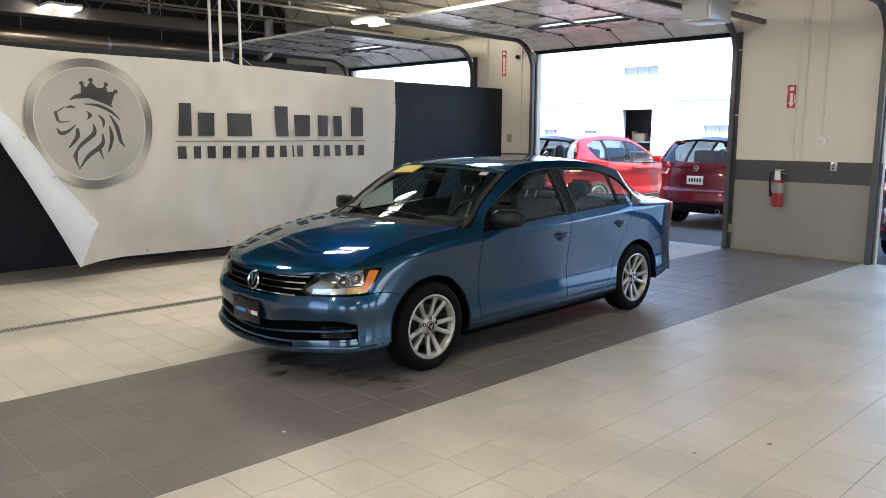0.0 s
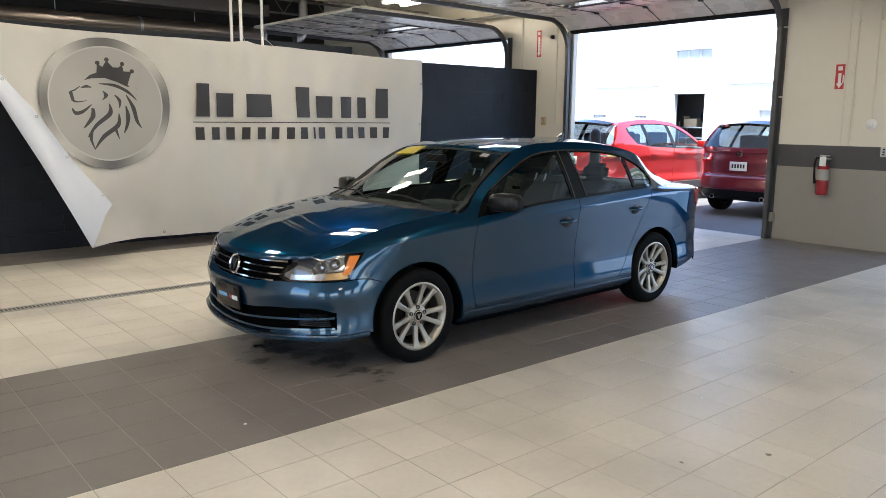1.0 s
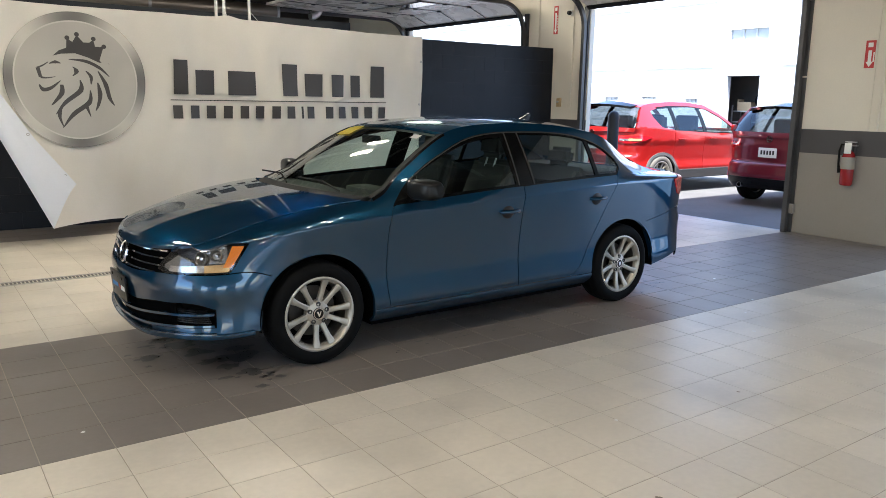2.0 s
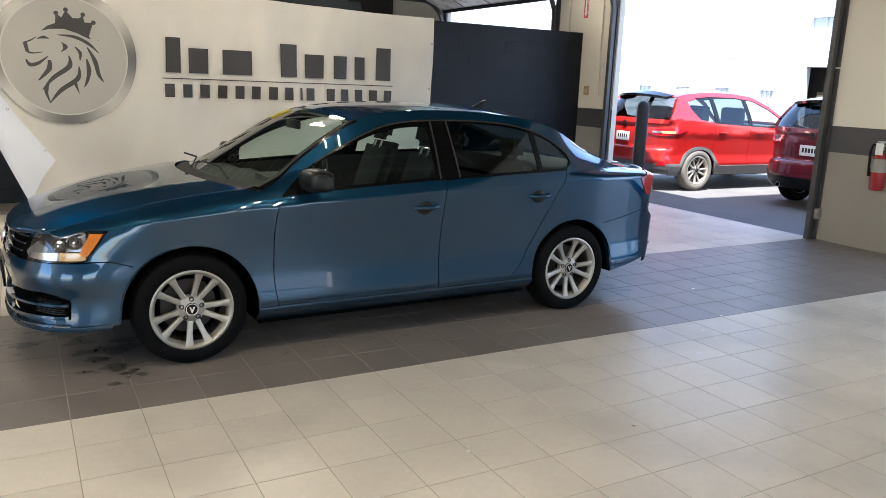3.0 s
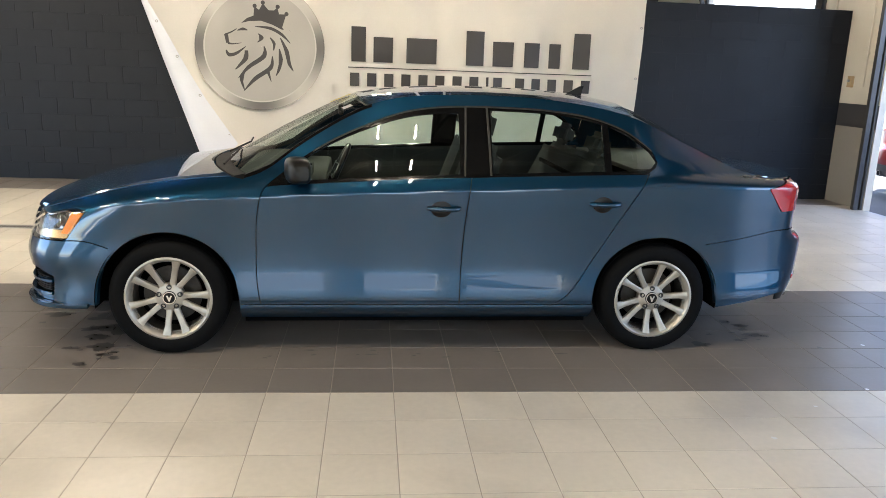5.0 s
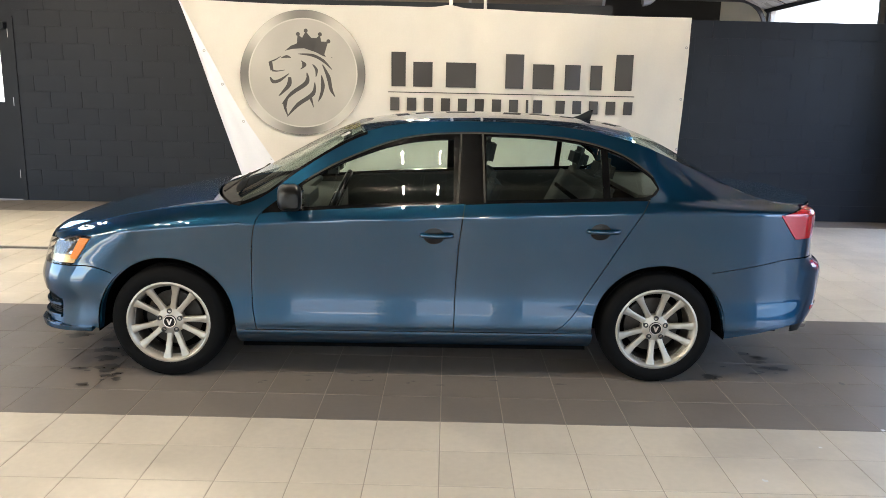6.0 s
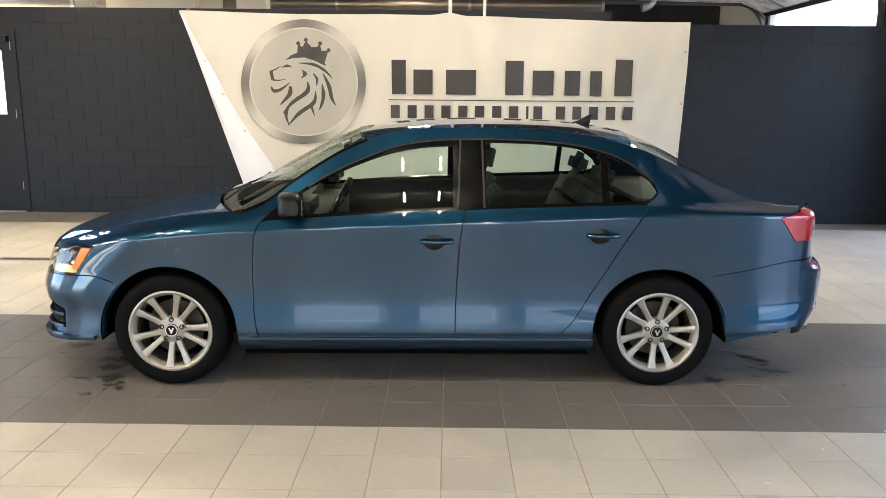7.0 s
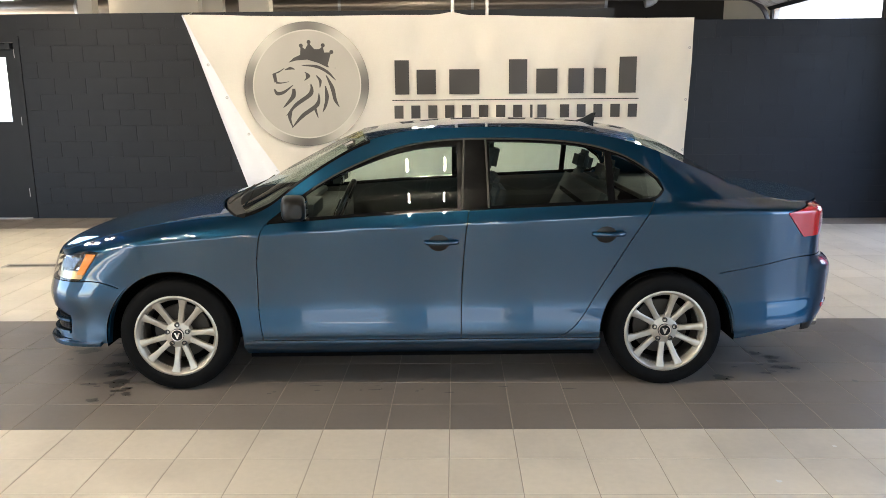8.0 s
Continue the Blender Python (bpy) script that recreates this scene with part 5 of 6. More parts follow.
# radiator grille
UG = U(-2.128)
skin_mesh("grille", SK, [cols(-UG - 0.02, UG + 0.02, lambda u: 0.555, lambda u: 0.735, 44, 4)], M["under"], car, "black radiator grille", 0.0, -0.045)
for k, (z, w) in enumerate(((0.583, 0.43), (0.622, 0.475), (0.662, 0.50), (0.700, 0.525))):
    droop = curve((0.0, -0.010), (0.25, -0.007), (0.55, 0.006))
    skin_mesh("grille_bar", SK, [cols(-w, w, lambda u: z + droop(abs(u)), lambda u: z + 0.0085 + droop(abs(u)), 44, 2)], M["chrome"], car, "thin chrome bar", 0.012, -0.002)
emb = part("badge", lathe([(0.052, 0.0), (0.066, 0.0), (0.068, -0.008), (0.060, -0.016), (0.052, -0.010), (0.052, 0.0)], 36, 'y'), M["chrome"], car, "round chrome badge")
emb.matrix_local = pose(-2.178, 0, 0.638, 0, 0, -90) @ pose(0, 0, 0, -14, 0, 0)
part("badge_field", lathe([(0, -0.002), (0.053, -0.002), (0.053, 0.004), (0, 0.004)], 30, 'y'), M["gloss_black"], emb)
part("badge_mark", prism([(-0.036, 0.034), (-0.018, 0.034), (0, 0.0), (0.018, 0.034), (0.036, 0.034), (0.009, -0.040), (-0.009, -0.040)], -0.010, -0.003), M["chrome"], emb)
# headlamps
UH0, UH1 = U(-2.150), U(-1.742)
hl = cols(UH0, UH1, hl_lo, hl_hi, 36, 10)
for s in (1, -1):
    lamp = skin_mesh("headlamp", SK, [hl if s > 0 else mirror_rows(hl)], M["lamp_dark"], car, "clear headlamp with amber corner", 0.0, -0.065)

    def seg(pt, m, nm, o, lab="", depth=0.03):
        skin_mesh(nm, SK, [pt if s > 0 else mirror_rows(pt)], m, lamp, lab, depth, o)

    amber_l = lambda z: U(interp(z, [0.640, 0.752], [-1.884, -1.828]))
    amber_r = lambda z: U(interp(z, [0.640, 0.69, 0.752], [-1.838, -1.802, -1.760]))
    seg(rows_of(0.640, 0.752, amber_l, amber_r, 8, 10), M["amber"], "amber_reflector", -0.010, "amber side reflector")
    strip_hi = lambda u: interp(x_at(u), [-2.12, -2.0, -1.88, -1.83], [0.634, 0.650, 0.656, 0.662])
    seg(cols(U(-2.128), U(-1.985), lambda u: hl_lo(u) + 0.006, strip_hi, 12, 3), M["lamp_in"], "lower_reflector", -0.020)
    seg(cols(U(-1.984), U(-1.850), lambda u: hl_lo(u) + 0.006, strip_hi, 12, 3), M["amber_pale"], "lower_amber", -0.018, "warm lower reflector")
    seg(cols(U(-2.146), U(-2.055), lambda u: hl_lo(u) + 0.008, lambda u: interp(x_at(u), [-2.146, -2.112, -2.055], [0.632, 0.692, 0.668]), 12, 6), M["disc"], "inner_reflector", -0.028)
    seg(cols(U(-2.12), U(-1.865), lambda u: hl_hi(u) - 0.010, lambda u: hl_hi(u) - 0.003, 20, 1), M["lamp_in"], "upper_trim", -0.016)
    seg(cols(U(-1.990), U(-1.856), strip_hi, lambda u: hl_hi(u) - 0.012, 14, 6), M["lamp_in"], "outer_reflector", -0.050)
    for x0, r in ((-2.005, 0.036), (-1.918, 0.031)):
        uu = U(x0)
        zz = hl_hi(uu) - 0.050
        c, nn = SK.at(uu, zz, -0.032), SK.normal(uu, zz)
        if s < 0:
            c.y, nn.y = -c.y, -nn.y
        nn = (nn + Vector((-0.6, 0, 0))).normalized()
        rot = nn.to_track_quat('Z', 'Y').to_matrix().to_4x4()
        bm = lathe([(r, 0.012), (r * 1.10, 0.012), (r * 1.10, 0.0), (r, -0.002), (r * .75, -0.018), (r * .3, -0.028), (0, -0.03)], 24, m=Matrix.Translation(c) @ rot)
        part("lamp_bowl", bm, M["disc"], lamp, "dull reflector bowl")
        bm = lathe([(0, 0.008), (r * .3, 0.004), (r * .34, -0.02), (0, -0.02)], 14, m=Matrix.Translation(c) @ rot)
        part("bulb", bm, M["lamp_in"], lamp)
    skin_mesh("lamp_cover", SK, [hl if s > 0 else mirror_rows(hl)], LENS, lamp, "clear cover", 0.0, 0.002)
# number plate holder with dealer insert
pl = part("plate_holder", box(-0.014, 0.0, -0.165, 0.165, -0.080, 0.080), M["plastic"], car, "black dealer plate on the bumper", bevel=0.005)
pl.matrix_local = pose(-2.204, 0.06, 0.425, 0, -4, 0)
part("print_bar", box(-0.0165, -0.0145, 0.0, 0.12, -0.014, 0.010), M["blue_print"], pl)
part("print_mark", prism([(-0.045, -0.018), (-0.025, 0.018), (-0.065, -0.006)], -0.0165, -0.0145, 'yz'), M["sign_red"], pl)
part("print_bar", box(-0.0165, -0.0145, -0.145, -0.07, -0.018, 0.010), M["paper"], pl)
for y in (-0.10, 0.11):
    part("screw", lathe([(0, 0), (0.012, 0), (0.010, 0.004), (0, 0.005)], 12, m=pose(-0.0145, y, 0.055, 0, -90, 0)), M["plastic"], pl)
# bonnet, its sides falling smoothly to the wings
BONNET_X = (-2.135, -2.09, -2.03, -1.92, -1.75, -1.53, -1.30, -1.12, -1.0)
EDGE_B = [tuple(SK.at(U(x), max(fender_top(x), 0.737)) + Vector((0, 0.004, 0))) for x in BONNET_X]
CENT_B = [(-2.172, 0, 0.712), (-2.145, 0, 0.742), (-2.09, 0, 0.776), (-1.97, 0, 0.822), (-1.78, 0, 0.876), (-1.58, 0, 0.920), (-1.40, 0, 0.950), (-1.28, 0, 0.967), (-1.19, 0, 0.978)]
cap_loft("bonnet", spline(EDGE_B, 10), spline(CENT_B, 10), M["paint"], car, 48, bow=2.3)
# cowl, windscreen, roof, rear screen, boot
def rail_pt(x, lift=0.0):
    p = SK.at(U(x), rail(x))
    return (p.x, p.y, p.z + lift)
cap_loft("cowl", [(-0.99, -0.74, 0.953), (-0.93, -0.735, 0.968)], [(-1.19, 0, 0.970), (-1.10, 0, 0.985)], M["rubber"], car, 16, "black windscreen cowl", depth=0.05)
WS = [-0.93, -0.80, -0.66, -0.52, -0.38, -0.27]
WC = [(-1.10, 0, 0.992), (-0.95, 0, 1.078), (-0.80, 0, 1.163), (-0.65, 0, 1.243), (-0.50, 0, 1.318), (-0.36, 0, 1.378)]
ws_edge = [rail_pt(x) for x in WS]
wind = cap_loft("windscreen", ws_edge, WC, GLASS, car, 18, "clear windscreen", depth=0, inset=0.035)
two("screen_seal", [cols(U(-0.93), U(-0.27), by_x(lambda x: rail(x) - 0.014), by_x(lambda x: rail(x) + 0.001), 24, 2)], M["gloss_black"], "black seal along the windscreen", 0.004, 0.002)
RX = [-0.27, -0.15, 0.0, 0.2, 0.45, 0.7, 0.9, 1.05, 1.17]
RC = [(-0.36, 0, 1.380), (-0.22, 0, 1.405), (-0.05, 0, 1.424), (0.18, 0, 1.437), (0.45, 0, 1.440), (0.72, 0, 1.434), (0.94, 0, 1.420), (1.10, 0, 1.401), (1.24, 0, 1.376)]
cap_loft("roof", spline([rail_pt(x) for x in RX], 4), spline(RC, 4), M["paint"], car, 22, depth=0.02)
GX = [1.17, 1.32, 1.48, 1.64, 1.80]
GC = [(1.24, 0, 1.374), (1.42, 0, 1.306), (1.60, 0, 1.212), (1.76, 0, 1.114), (1.89, 0, 1.026)]
cap_loft("rear_screen", spline([rail_pt(x) for x in GX], 3), spline(GC, 3), GLASS, car, 16, "tinted rear screen", depth=0, inset=0.04)
for s in (-1, 1):
    for xs in (WS, GX):
        bm = bmesh.new()
        ln = [(Vector(rail_pt(x)), Vector((rail_pt(x)[0], rail_pt(x)[1] + 0.055, rail_pt(x)[2] + 0.001))) for x in xs]
        vs = [(bm.verts.new((a.x, a.y * -s, a.z)), bm.verts.new((b.x, b.y * -s, b.z)), bm.verts.new((b.x, b.y * -s, b.z - 0.03))) for a, b in ln]
        for p, q in zip(vs, vs[1:]):
            bm.faces.new((p[0], q[0], q[1], p[1]))
            bm.faces.new((p[1], q[1], q[2], p[2]))
        bmesh.ops.recalc_face_normals(bm, faces=bm.faces)
        part("pillar_edge", bm, M["rubber"], car, "black seal beside the screen")
BX = [1.80, 1.90, 2.02, 2.14, 2.245]
BC = [(1.90, 0, 1.020), (2.04, 0, 1.004), (2.16, 0, 0.997), (2.27, 0, 0.993), (2.345, 0, 0.992)]
cap_loft("boot_lid", spline([rail_pt(x) for x in BX], 4), spline(BC, 4), M["paint"], car, 30, bow=3.0, depth=0.012)
boot = cols(UR + 0.002, SK.length, lambda u: 0.705, lambda u: interp(u, [UR, UR + 0.10, SK.length], [rail(2.245) - 0.004, 0.986, 0.988]), 24, 12)
skin_mesh("boot_face", SK, [boot, mirror_rows(boot)], M["paint"], car, depth=0.0)
rb = cols(U(1.60), SK.length, lambda u: max(interp(x_at(u), [1.60, 1.67, 1.88, 2.09, 2.43], [0.262, 0.264, 0.290, 0.328, 0.345]), arch(x_at(u), AXR)), lambda u: min(seam_r(u) - 0.004, 0.702), 56, 24)
skin_mesh("rear_bumper", SK, [rb, mirror_rows(rb)], M["paint"], car, depth=0.03)
two("rear_reflector", [cols(U(2.25), U(2.34), lambda u: 0.395, lambda u: 0.415, 6, 2)], M["red_lens"], "", 0.006, 0.005)
two("bumper_insert", [cols(U(2.10), SK.length, lambda u: 0.290, lambda u: 0.345, 16, 3)], M["plastic"], "", 0.01, 0.0)
for y in (-0.58, -0.50):
    part("exhaust_tip", lathe([(0.026, 0), (0.031, 0), (0.031, 0.14), (0.026, 0.14), (0.026, 0)], 18, m=pose(2.13, y, 0.285, 0, 90, 0)), M["chrome"], car)

# glass and trims of the sides
front_g = cols(U(-0.62), U(0.205), lambda u: belt(x_at(u)) + 0.008, lambda u: dlo_top(x_at(u)) - interp(x_at(u), [-0.6, -0.1, 0.2], [0.012, 0.030, 0.036]), 34, 8)
rear_g = cols(U(0.372), U(0.995), lambda u: belt(x_at(u)) + 0.008, lambda u: dlo_top(x_at(u)) - 0.012, 26, 8)
quart_g = cols(U(1.028), U(1.290), lambda u: dlo_bot(x_at(u)) + 0.008, lambda u: max(dlo_top(x_at(u)) - 0.014, dlo_bot(x_at(u)) + 0.009), 14, 6)
blk = [cols(U(-0.806), U(-0.61), lambda u: belt(x_at(u)) - 0.002, lambda u: dlo_top(x_at(u)), 8, 4),
       cols(U(0.200), U(0.375), lambda u: belt(x_at(u)) - 0.002, lambda u: dlo_top(x_at(u)), 6, 4),
       cols(U(0.993), U(1.030), lambda u: belt(x_at(u)), lambda u: dlo_top(x_at(u)), 3, 4),
       cols(U(-0.62), U(1.30), lambda u: max(dlo_bot(x_at(u)), dlo_top(x_at(u)) - interp(x_at(u), [-0.6, -0.1, 0.2, 0.4], [0.014, 0.032, 0.038, 0.020])), lambda u: dlo_top(x_at(u)) - 0.001, 50, 2),
       cols(U(-0.806), U(1.30), lambda u: dlo_bot(x_at(u)) - 0.007, lambda u: dlo_bot(x_at(u)) + 0.011, 50, 2)]
two("window_trim", blk, M["gloss_black"], "black window trim", 0.012, -0.003)
for x0, lean in ((0.228, 0.010), (0.362, -0.004)):
    two("window_seal", [rows_of(belt(x0) + 0.004, dlo_top(x0) - 0.006, lambda z: U(x0 + lean * (z - 1.1) / 0.2 - 0.005), lambda z: U(x0 + lean * (z - 1.1) / 0.2 + 0.005), 2, 12)], M["seal"], "grey seal on the door frame", 0.006, 0.003)
two("frame_edge", [cols(U(-0.58), U(1.27), lambda u: dlo_top(x_at(u)) - 0.0085, lambda u: dlo_top(x_at(u)) - 0.002, 60, 1)], M["seal"], "thin grey edge of the window frame", 0.005, 0.002)
for i, s in enumerate((1, -1)):
    for pt, dr, nm in ((front_g, doors_f[i], "window"), (rear_g, doors_r[i], "window")):
        skin_mesh(nm, SK, [pt if s > 0 else mirror_rows(pt)], GLASS, dr, "lightly tinted side window", 0.0, -0.010)
    skin_mesh("quarter_window", SK, [quart_g if s > 0 else mirror_rows(quart_g)], GLASS, car, "small fixed side window", 0.0, -0.010)
    # handles
    for x0, z0, dr in ((0.111, 0.820, doors_f[i]), (0.992, 0.856, doors_r[i])):
        c = SK.at(U(x0), z0)
        bm = lathe([(0, 0.006), (0.042, 0.004), (0.05, -0.002), (0.0, -0.004)], 24, 'y')
        hb = part("handle_bowl", bm, M["plastic"], dr, "dark handle recess")
        hb.data.transform(Matrix.Translation((c.x - 0.012, s * (c.y - 0.001), c.z)) @ Matrix.Diagonal((1.15, -0.5 * s, 0.95, 1)))
        pts = [(x0 - 0.088, 0.004), (x0 - 0.07, 0.024), (x0 - 0.02, 0.036), (x0 + 0.04, 0.035), (x0 + 0.078, 0.024), (x0 + 0.094, 0.004)]
        bm = bmesh.new()
        loops = []
        for xx, o in pts:
            p = SK.at(U(xx), z0, o)
            h2 = 0.013 if 0.01 < o else 0.009
            loops.append([bm.verts.new((p.x, s * (p.y + dy), p.z + dz)) for dy, dz in ((0.012, -h2), (0.0, -h2 * .8), (-0.004, 0), (0.0, h2 * .8), (0.012, h2))])
        for a, b in zip(loops, loops[1:]):
            for k in range(5):
                bm.faces.new((a[k], a[(k + 1) % 5], b[(k + 1) % 5], b[k]))
        bm.faces.new(loops[0])
        bm.faces.new(loops[-1])
        bmesh.ops.recalc_face_normals(bm, faces=bm.faces)
        part("handle", bm, M["paint"], dr, "body coloured pull handle", 60)
    # mirror
    bm = bmesh.new()
    loops = []
    for k, (yy, sc) in enumerate(((-0.855, 0.70), (-0.875, 0.90), (-0.91, 1.0), (-0.98, 0.98), (-1.035, 0.88), (-1.06, 0.55))):
        cx, cz = -0.672 + 0.055 * k / 5, 1.012
        loops.append([bm.verts.new((cx + 0.064 * sc * math.copysign(abs(math.cos(a)) ** .5, math.cos(a)), -s * -yy, cz + (0.070 if math.sin(a) > 0 else 0.060) * sc * math.copysign(abs(math.sin(a)) ** .6, math.sin(a)))) for a in [2 * math.pi * j / 20 for j in range(20)]])
    for a, b in zip(loops, loops[1:]):
        for k in range(20):
            bm.faces.new((a[k], a[(k + 1) % 20], b[(k + 1) % 20], b[k]))
    bm.faces.new(loops[0])
    bm.faces.new(loops[-1])
    bmesh.ops.recalc_face_normals(bm, faces=bm.faces)
    mr = part("door_mirror", bm, M["mirror_black"], doors_f[i], "black door mirror", 50)
    bm = box(-0.675, -0.60, 0.79, 0.88, 0.945, 0.995)
    for v in bm.verts:
        v.co.y *= -s
    bmesh.ops.recalc_face_normals(bm, faces=bm.faces)
    part("mirror_foot", bm, M["plastic"], mr)
    bm = box(-0.582, -0.574, 0.91, 0.99, 0.975, 1.05)
    for v in bm.verts:
        v.co.y *= -s
    bmesh.ops.recalc_face_normals(bm, faces=bm.faces)
    part("mirror_glass", bm, M["chrome"], mr)
# antenna fin, wipers, stickers
bm = prism([(0.95, 1.415), (1.07, 1.405), (1.085, 1.468), (1.06, 1.462), (1.0, 1.43)], -0.012, 0.012)
part("antenna_fin", bm, M["plastic"], car, "black shark fin antenna", bevel=0.004)
for y0, y1 in ((-0.62, -0.05), (0.0, 0.55)):
    part("wiper", tube([(-1.02 - 0.1 * (1 - abs(y0)), y0, 1.0), (-1.03, (y0 + y1) / 2, 1.035), (-1.05, y1, 1.035)], 0.006, n=6), M["rubber"], car, "black wiper")


def on_screen(name, s0, s1, t0, t1, material, label):
    """A sticker on the windscreen: s up the glass, t across, from -1 to 1."""
    bm = bmesh.new()
    def at(s, t):
        i = min(len(WS) - 2, int(s * (len(WS) - 1)))
        f = s * (len(WS) - 1) - i
        e = Vector(ws_edge[i]).lerp(Vector(ws_edge[i + 1]), f)
        c = Vector(WC[i]).lerp(Vector(WC[i + 1]), f)
        w = t * t
        return Vector((c.x + (e.x - c.x) * w - 0.006, t * (abs(e.y) - 0.035), c.z + (e.z - c.z) * w + 0.004))
    gr = [[bm.verts.new(at(s0 + (s1 - s0) * i / 4, t0 + (t1 - t0) * j / 8)) for j in range(9)] for i in range(5)]
    for a, b in zip(gr, gr[1:]):
        for j in range(8):
            bm.faces.new((a[j], a[j + 1], b[j + 1], b[j]))
    bmesh.ops.solidify(bm, geom=bm.faces[:], thickness=0.001)
    return part(name, bm, material, wind, label)


st = on_screen("price_sticker", 0.76, 0.95, 0.32, 0.84, M["yellow"], "yellow price sticker")
on_screen("paper_slip", 0.80, 0.88, -0.86, -0.76, M["paper"], "small white paper slip")

# wheels and their housings
for ax in (AXF, AXR):
    for s in (-1, 1):
        road_wheel(car, ax, s * 0.768, s)
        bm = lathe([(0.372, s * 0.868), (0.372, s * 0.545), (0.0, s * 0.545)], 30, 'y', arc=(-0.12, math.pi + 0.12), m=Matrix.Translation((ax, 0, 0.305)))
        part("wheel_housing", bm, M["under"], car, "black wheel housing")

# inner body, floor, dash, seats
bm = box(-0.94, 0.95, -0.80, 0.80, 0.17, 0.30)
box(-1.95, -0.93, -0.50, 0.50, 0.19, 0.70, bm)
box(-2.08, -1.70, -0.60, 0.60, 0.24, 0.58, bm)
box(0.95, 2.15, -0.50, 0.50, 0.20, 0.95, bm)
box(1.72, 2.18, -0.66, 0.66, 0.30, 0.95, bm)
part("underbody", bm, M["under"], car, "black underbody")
inner = cols(U(-0.90), U(1.30), lambda u: max(0.28, arch(x_at(u), AXR, 0.42, 0.40), arch(x_at(u), AXF, 0.42, 0.40)), lambda u: belt(x_at(u)) - 0.01, 30, 4)
two("door_lining", [inner], M["interior"], "charcoal door lining", 0.0, -0.055)
for a, b in ((-0.36, 0.10), (0.47, 0.90)):
    two("lining_strip", [cols(U(a), U(b), lambda u: belt(x_at(u)) - 0.085, lambda u: belt(x_at(u)) - 0.052, 14, 2)], M["grey_trim"], "grey strip on the door lining", 0.004, -0.066)
bm = box(-0.98, -0.52, -0.74, 0.74, 0.55, 0.90)
box(-1.02, -0.70, -0.74, 0.74, 0.90, 0.945, bm)
part("dashboard", bm, M["interior"], car, "charcoal dashboard", bevel=0.03)
part("instrument_hood", box(-0.78, -0.60, -0.56, -0.20, 0.90, 0.985), M["interior"], car, bevel=0.02)
part("centre_console", box(-0.55, 0.35, -0.13, 0.13, 0.30, 0.62), M["interior"], car, bevel=0.03)
sw_bm = bmesh.new()
sm = Matrix.Translation((-0.47, -0.37, 0.92)) @ Matrix.Rotation(radians(-66), 4, 'Y')
ringp = [sm @ Vector((0.185 * math.cos(a), 0.185 * math.sin(a), 0)) for a in [2 * math.pi * k / 28 for k in range(29)]]
tube(ringp, 0.016, sw_bm, 8, False)
for a in (0, math.pi / 2, math.pi, -math.pi / 2):
    tube([sm @ Vector((0, 0, 0.02)), sm @ Vector((0.18 * math.cos(a), 0.18 * math.sin(a), 0))], 0.016, sw_bm, 6)
box(-0.07, 0.07, -0.07, 0.07, -0.02, 0.03, sw_bm, sm)
part("steering_wheel", sw_bm, M["plastic"], car, "black steering wheel")


def seat(x, y, w):
    bm = box(x - 0.28, x + 0.24, y - w, y + w, 0.42, 0.58)
    bmesh.ops.bevel(bm, geom=bm.edges[:], offset=0.05, segments=3, affect='EDGES')
    b2 = box(-0.07, 0.07, -w, w, 0, 0.60, None, Matrix.Translation((x + 0.28, y, 0.56)) @ Matrix.Rotation(radians(20), 4, 'Y'))
    bmesh.ops.bevel(b2, geom=b2.edges[:], offset=0.055, segments=3, affect='EDGES')
    st = part("seat", bm, M["cloth"], car, "grey cloth seat")
    part("backrest", b2, M["cloth"], st)
    b3 = box(-0.05, 0.05, -0.13, 0.13, 0, 0.18, None, Matrix.Translation((x + 0.425, y, 1.145)) @ Matrix.Rotation(radians(12), 4, 'Y'))
    bmesh.ops.bevel(b3, geom=b3.edges[:], offset=0.04, segments=3, affect='EDGES')
    part("headrest", b3, M["cloth"], st)
    b4 = tube([(x + 0.40, y - 0.05, 1.08), (x + 0.43, y - 0.05, 1.16)], 0.007)
    tube([(x + 0.40, y + 0.05, 1.08), (x + 0.43, y + 0.05, 1.16)], 0.007, b4)
    part("headrest_post", b4, M["galv"], st)


seat(-0.05, -0.37, 0.24)
seat(-0.05, 0.37, 0.24)
bm = box(0.54, 1.01, -0.64, 0.64, 0.42, 0.60)
bmesh.ops.bevel(bm, geom=bm.edges[:], offset=0.05, segments=3, affect='EDGES')
rs = part("rear_bench", bm, M["cloth"], car, "grey cloth rear bench")
bm = box(-0.07, 0.07, -0.66, 0.66, 0, 0.55, None, Matrix.Translation((0.85, 0, 0.56)) @ Matrix.Rotation(radians(26), 4, 'Y'))
bmesh.ops.bevel(bm, geom=bm.edges[:], offset=0.05, segments=3, affect='EDGES')
part("backrest", bm, M["cloth"], rs)
for y in (-0.38, 0.38):
    bm = box(-0.05, 0.05, -0.13, 0.13, 0, 0.15, None, Matrix.Translation((1.065, y, 1.06)) @ Matrix.Rotation(radians(14), 4, 'Y'))
    bmesh.ops.bevel(bm, geom=bm.edges[:], offset=0.04, segments=3, affect='EDGES')
    part("headrest", bm, M["cloth"], rs)
part("parcel_shelf", box(1.24, 1.82, -0.60, 0.60, 0.99, 1.02), M["interior"], car, bevel=0.01)
cap_loft("headlining", [(p[0], p[1] + 0.05, p[2] - 0.03) for p in [rail_pt(x) for x in RX]], [(c[0], 0, c[2] - 0.035) for c in RC], M["lining"], car, 10, "beige headlining", depth=0)
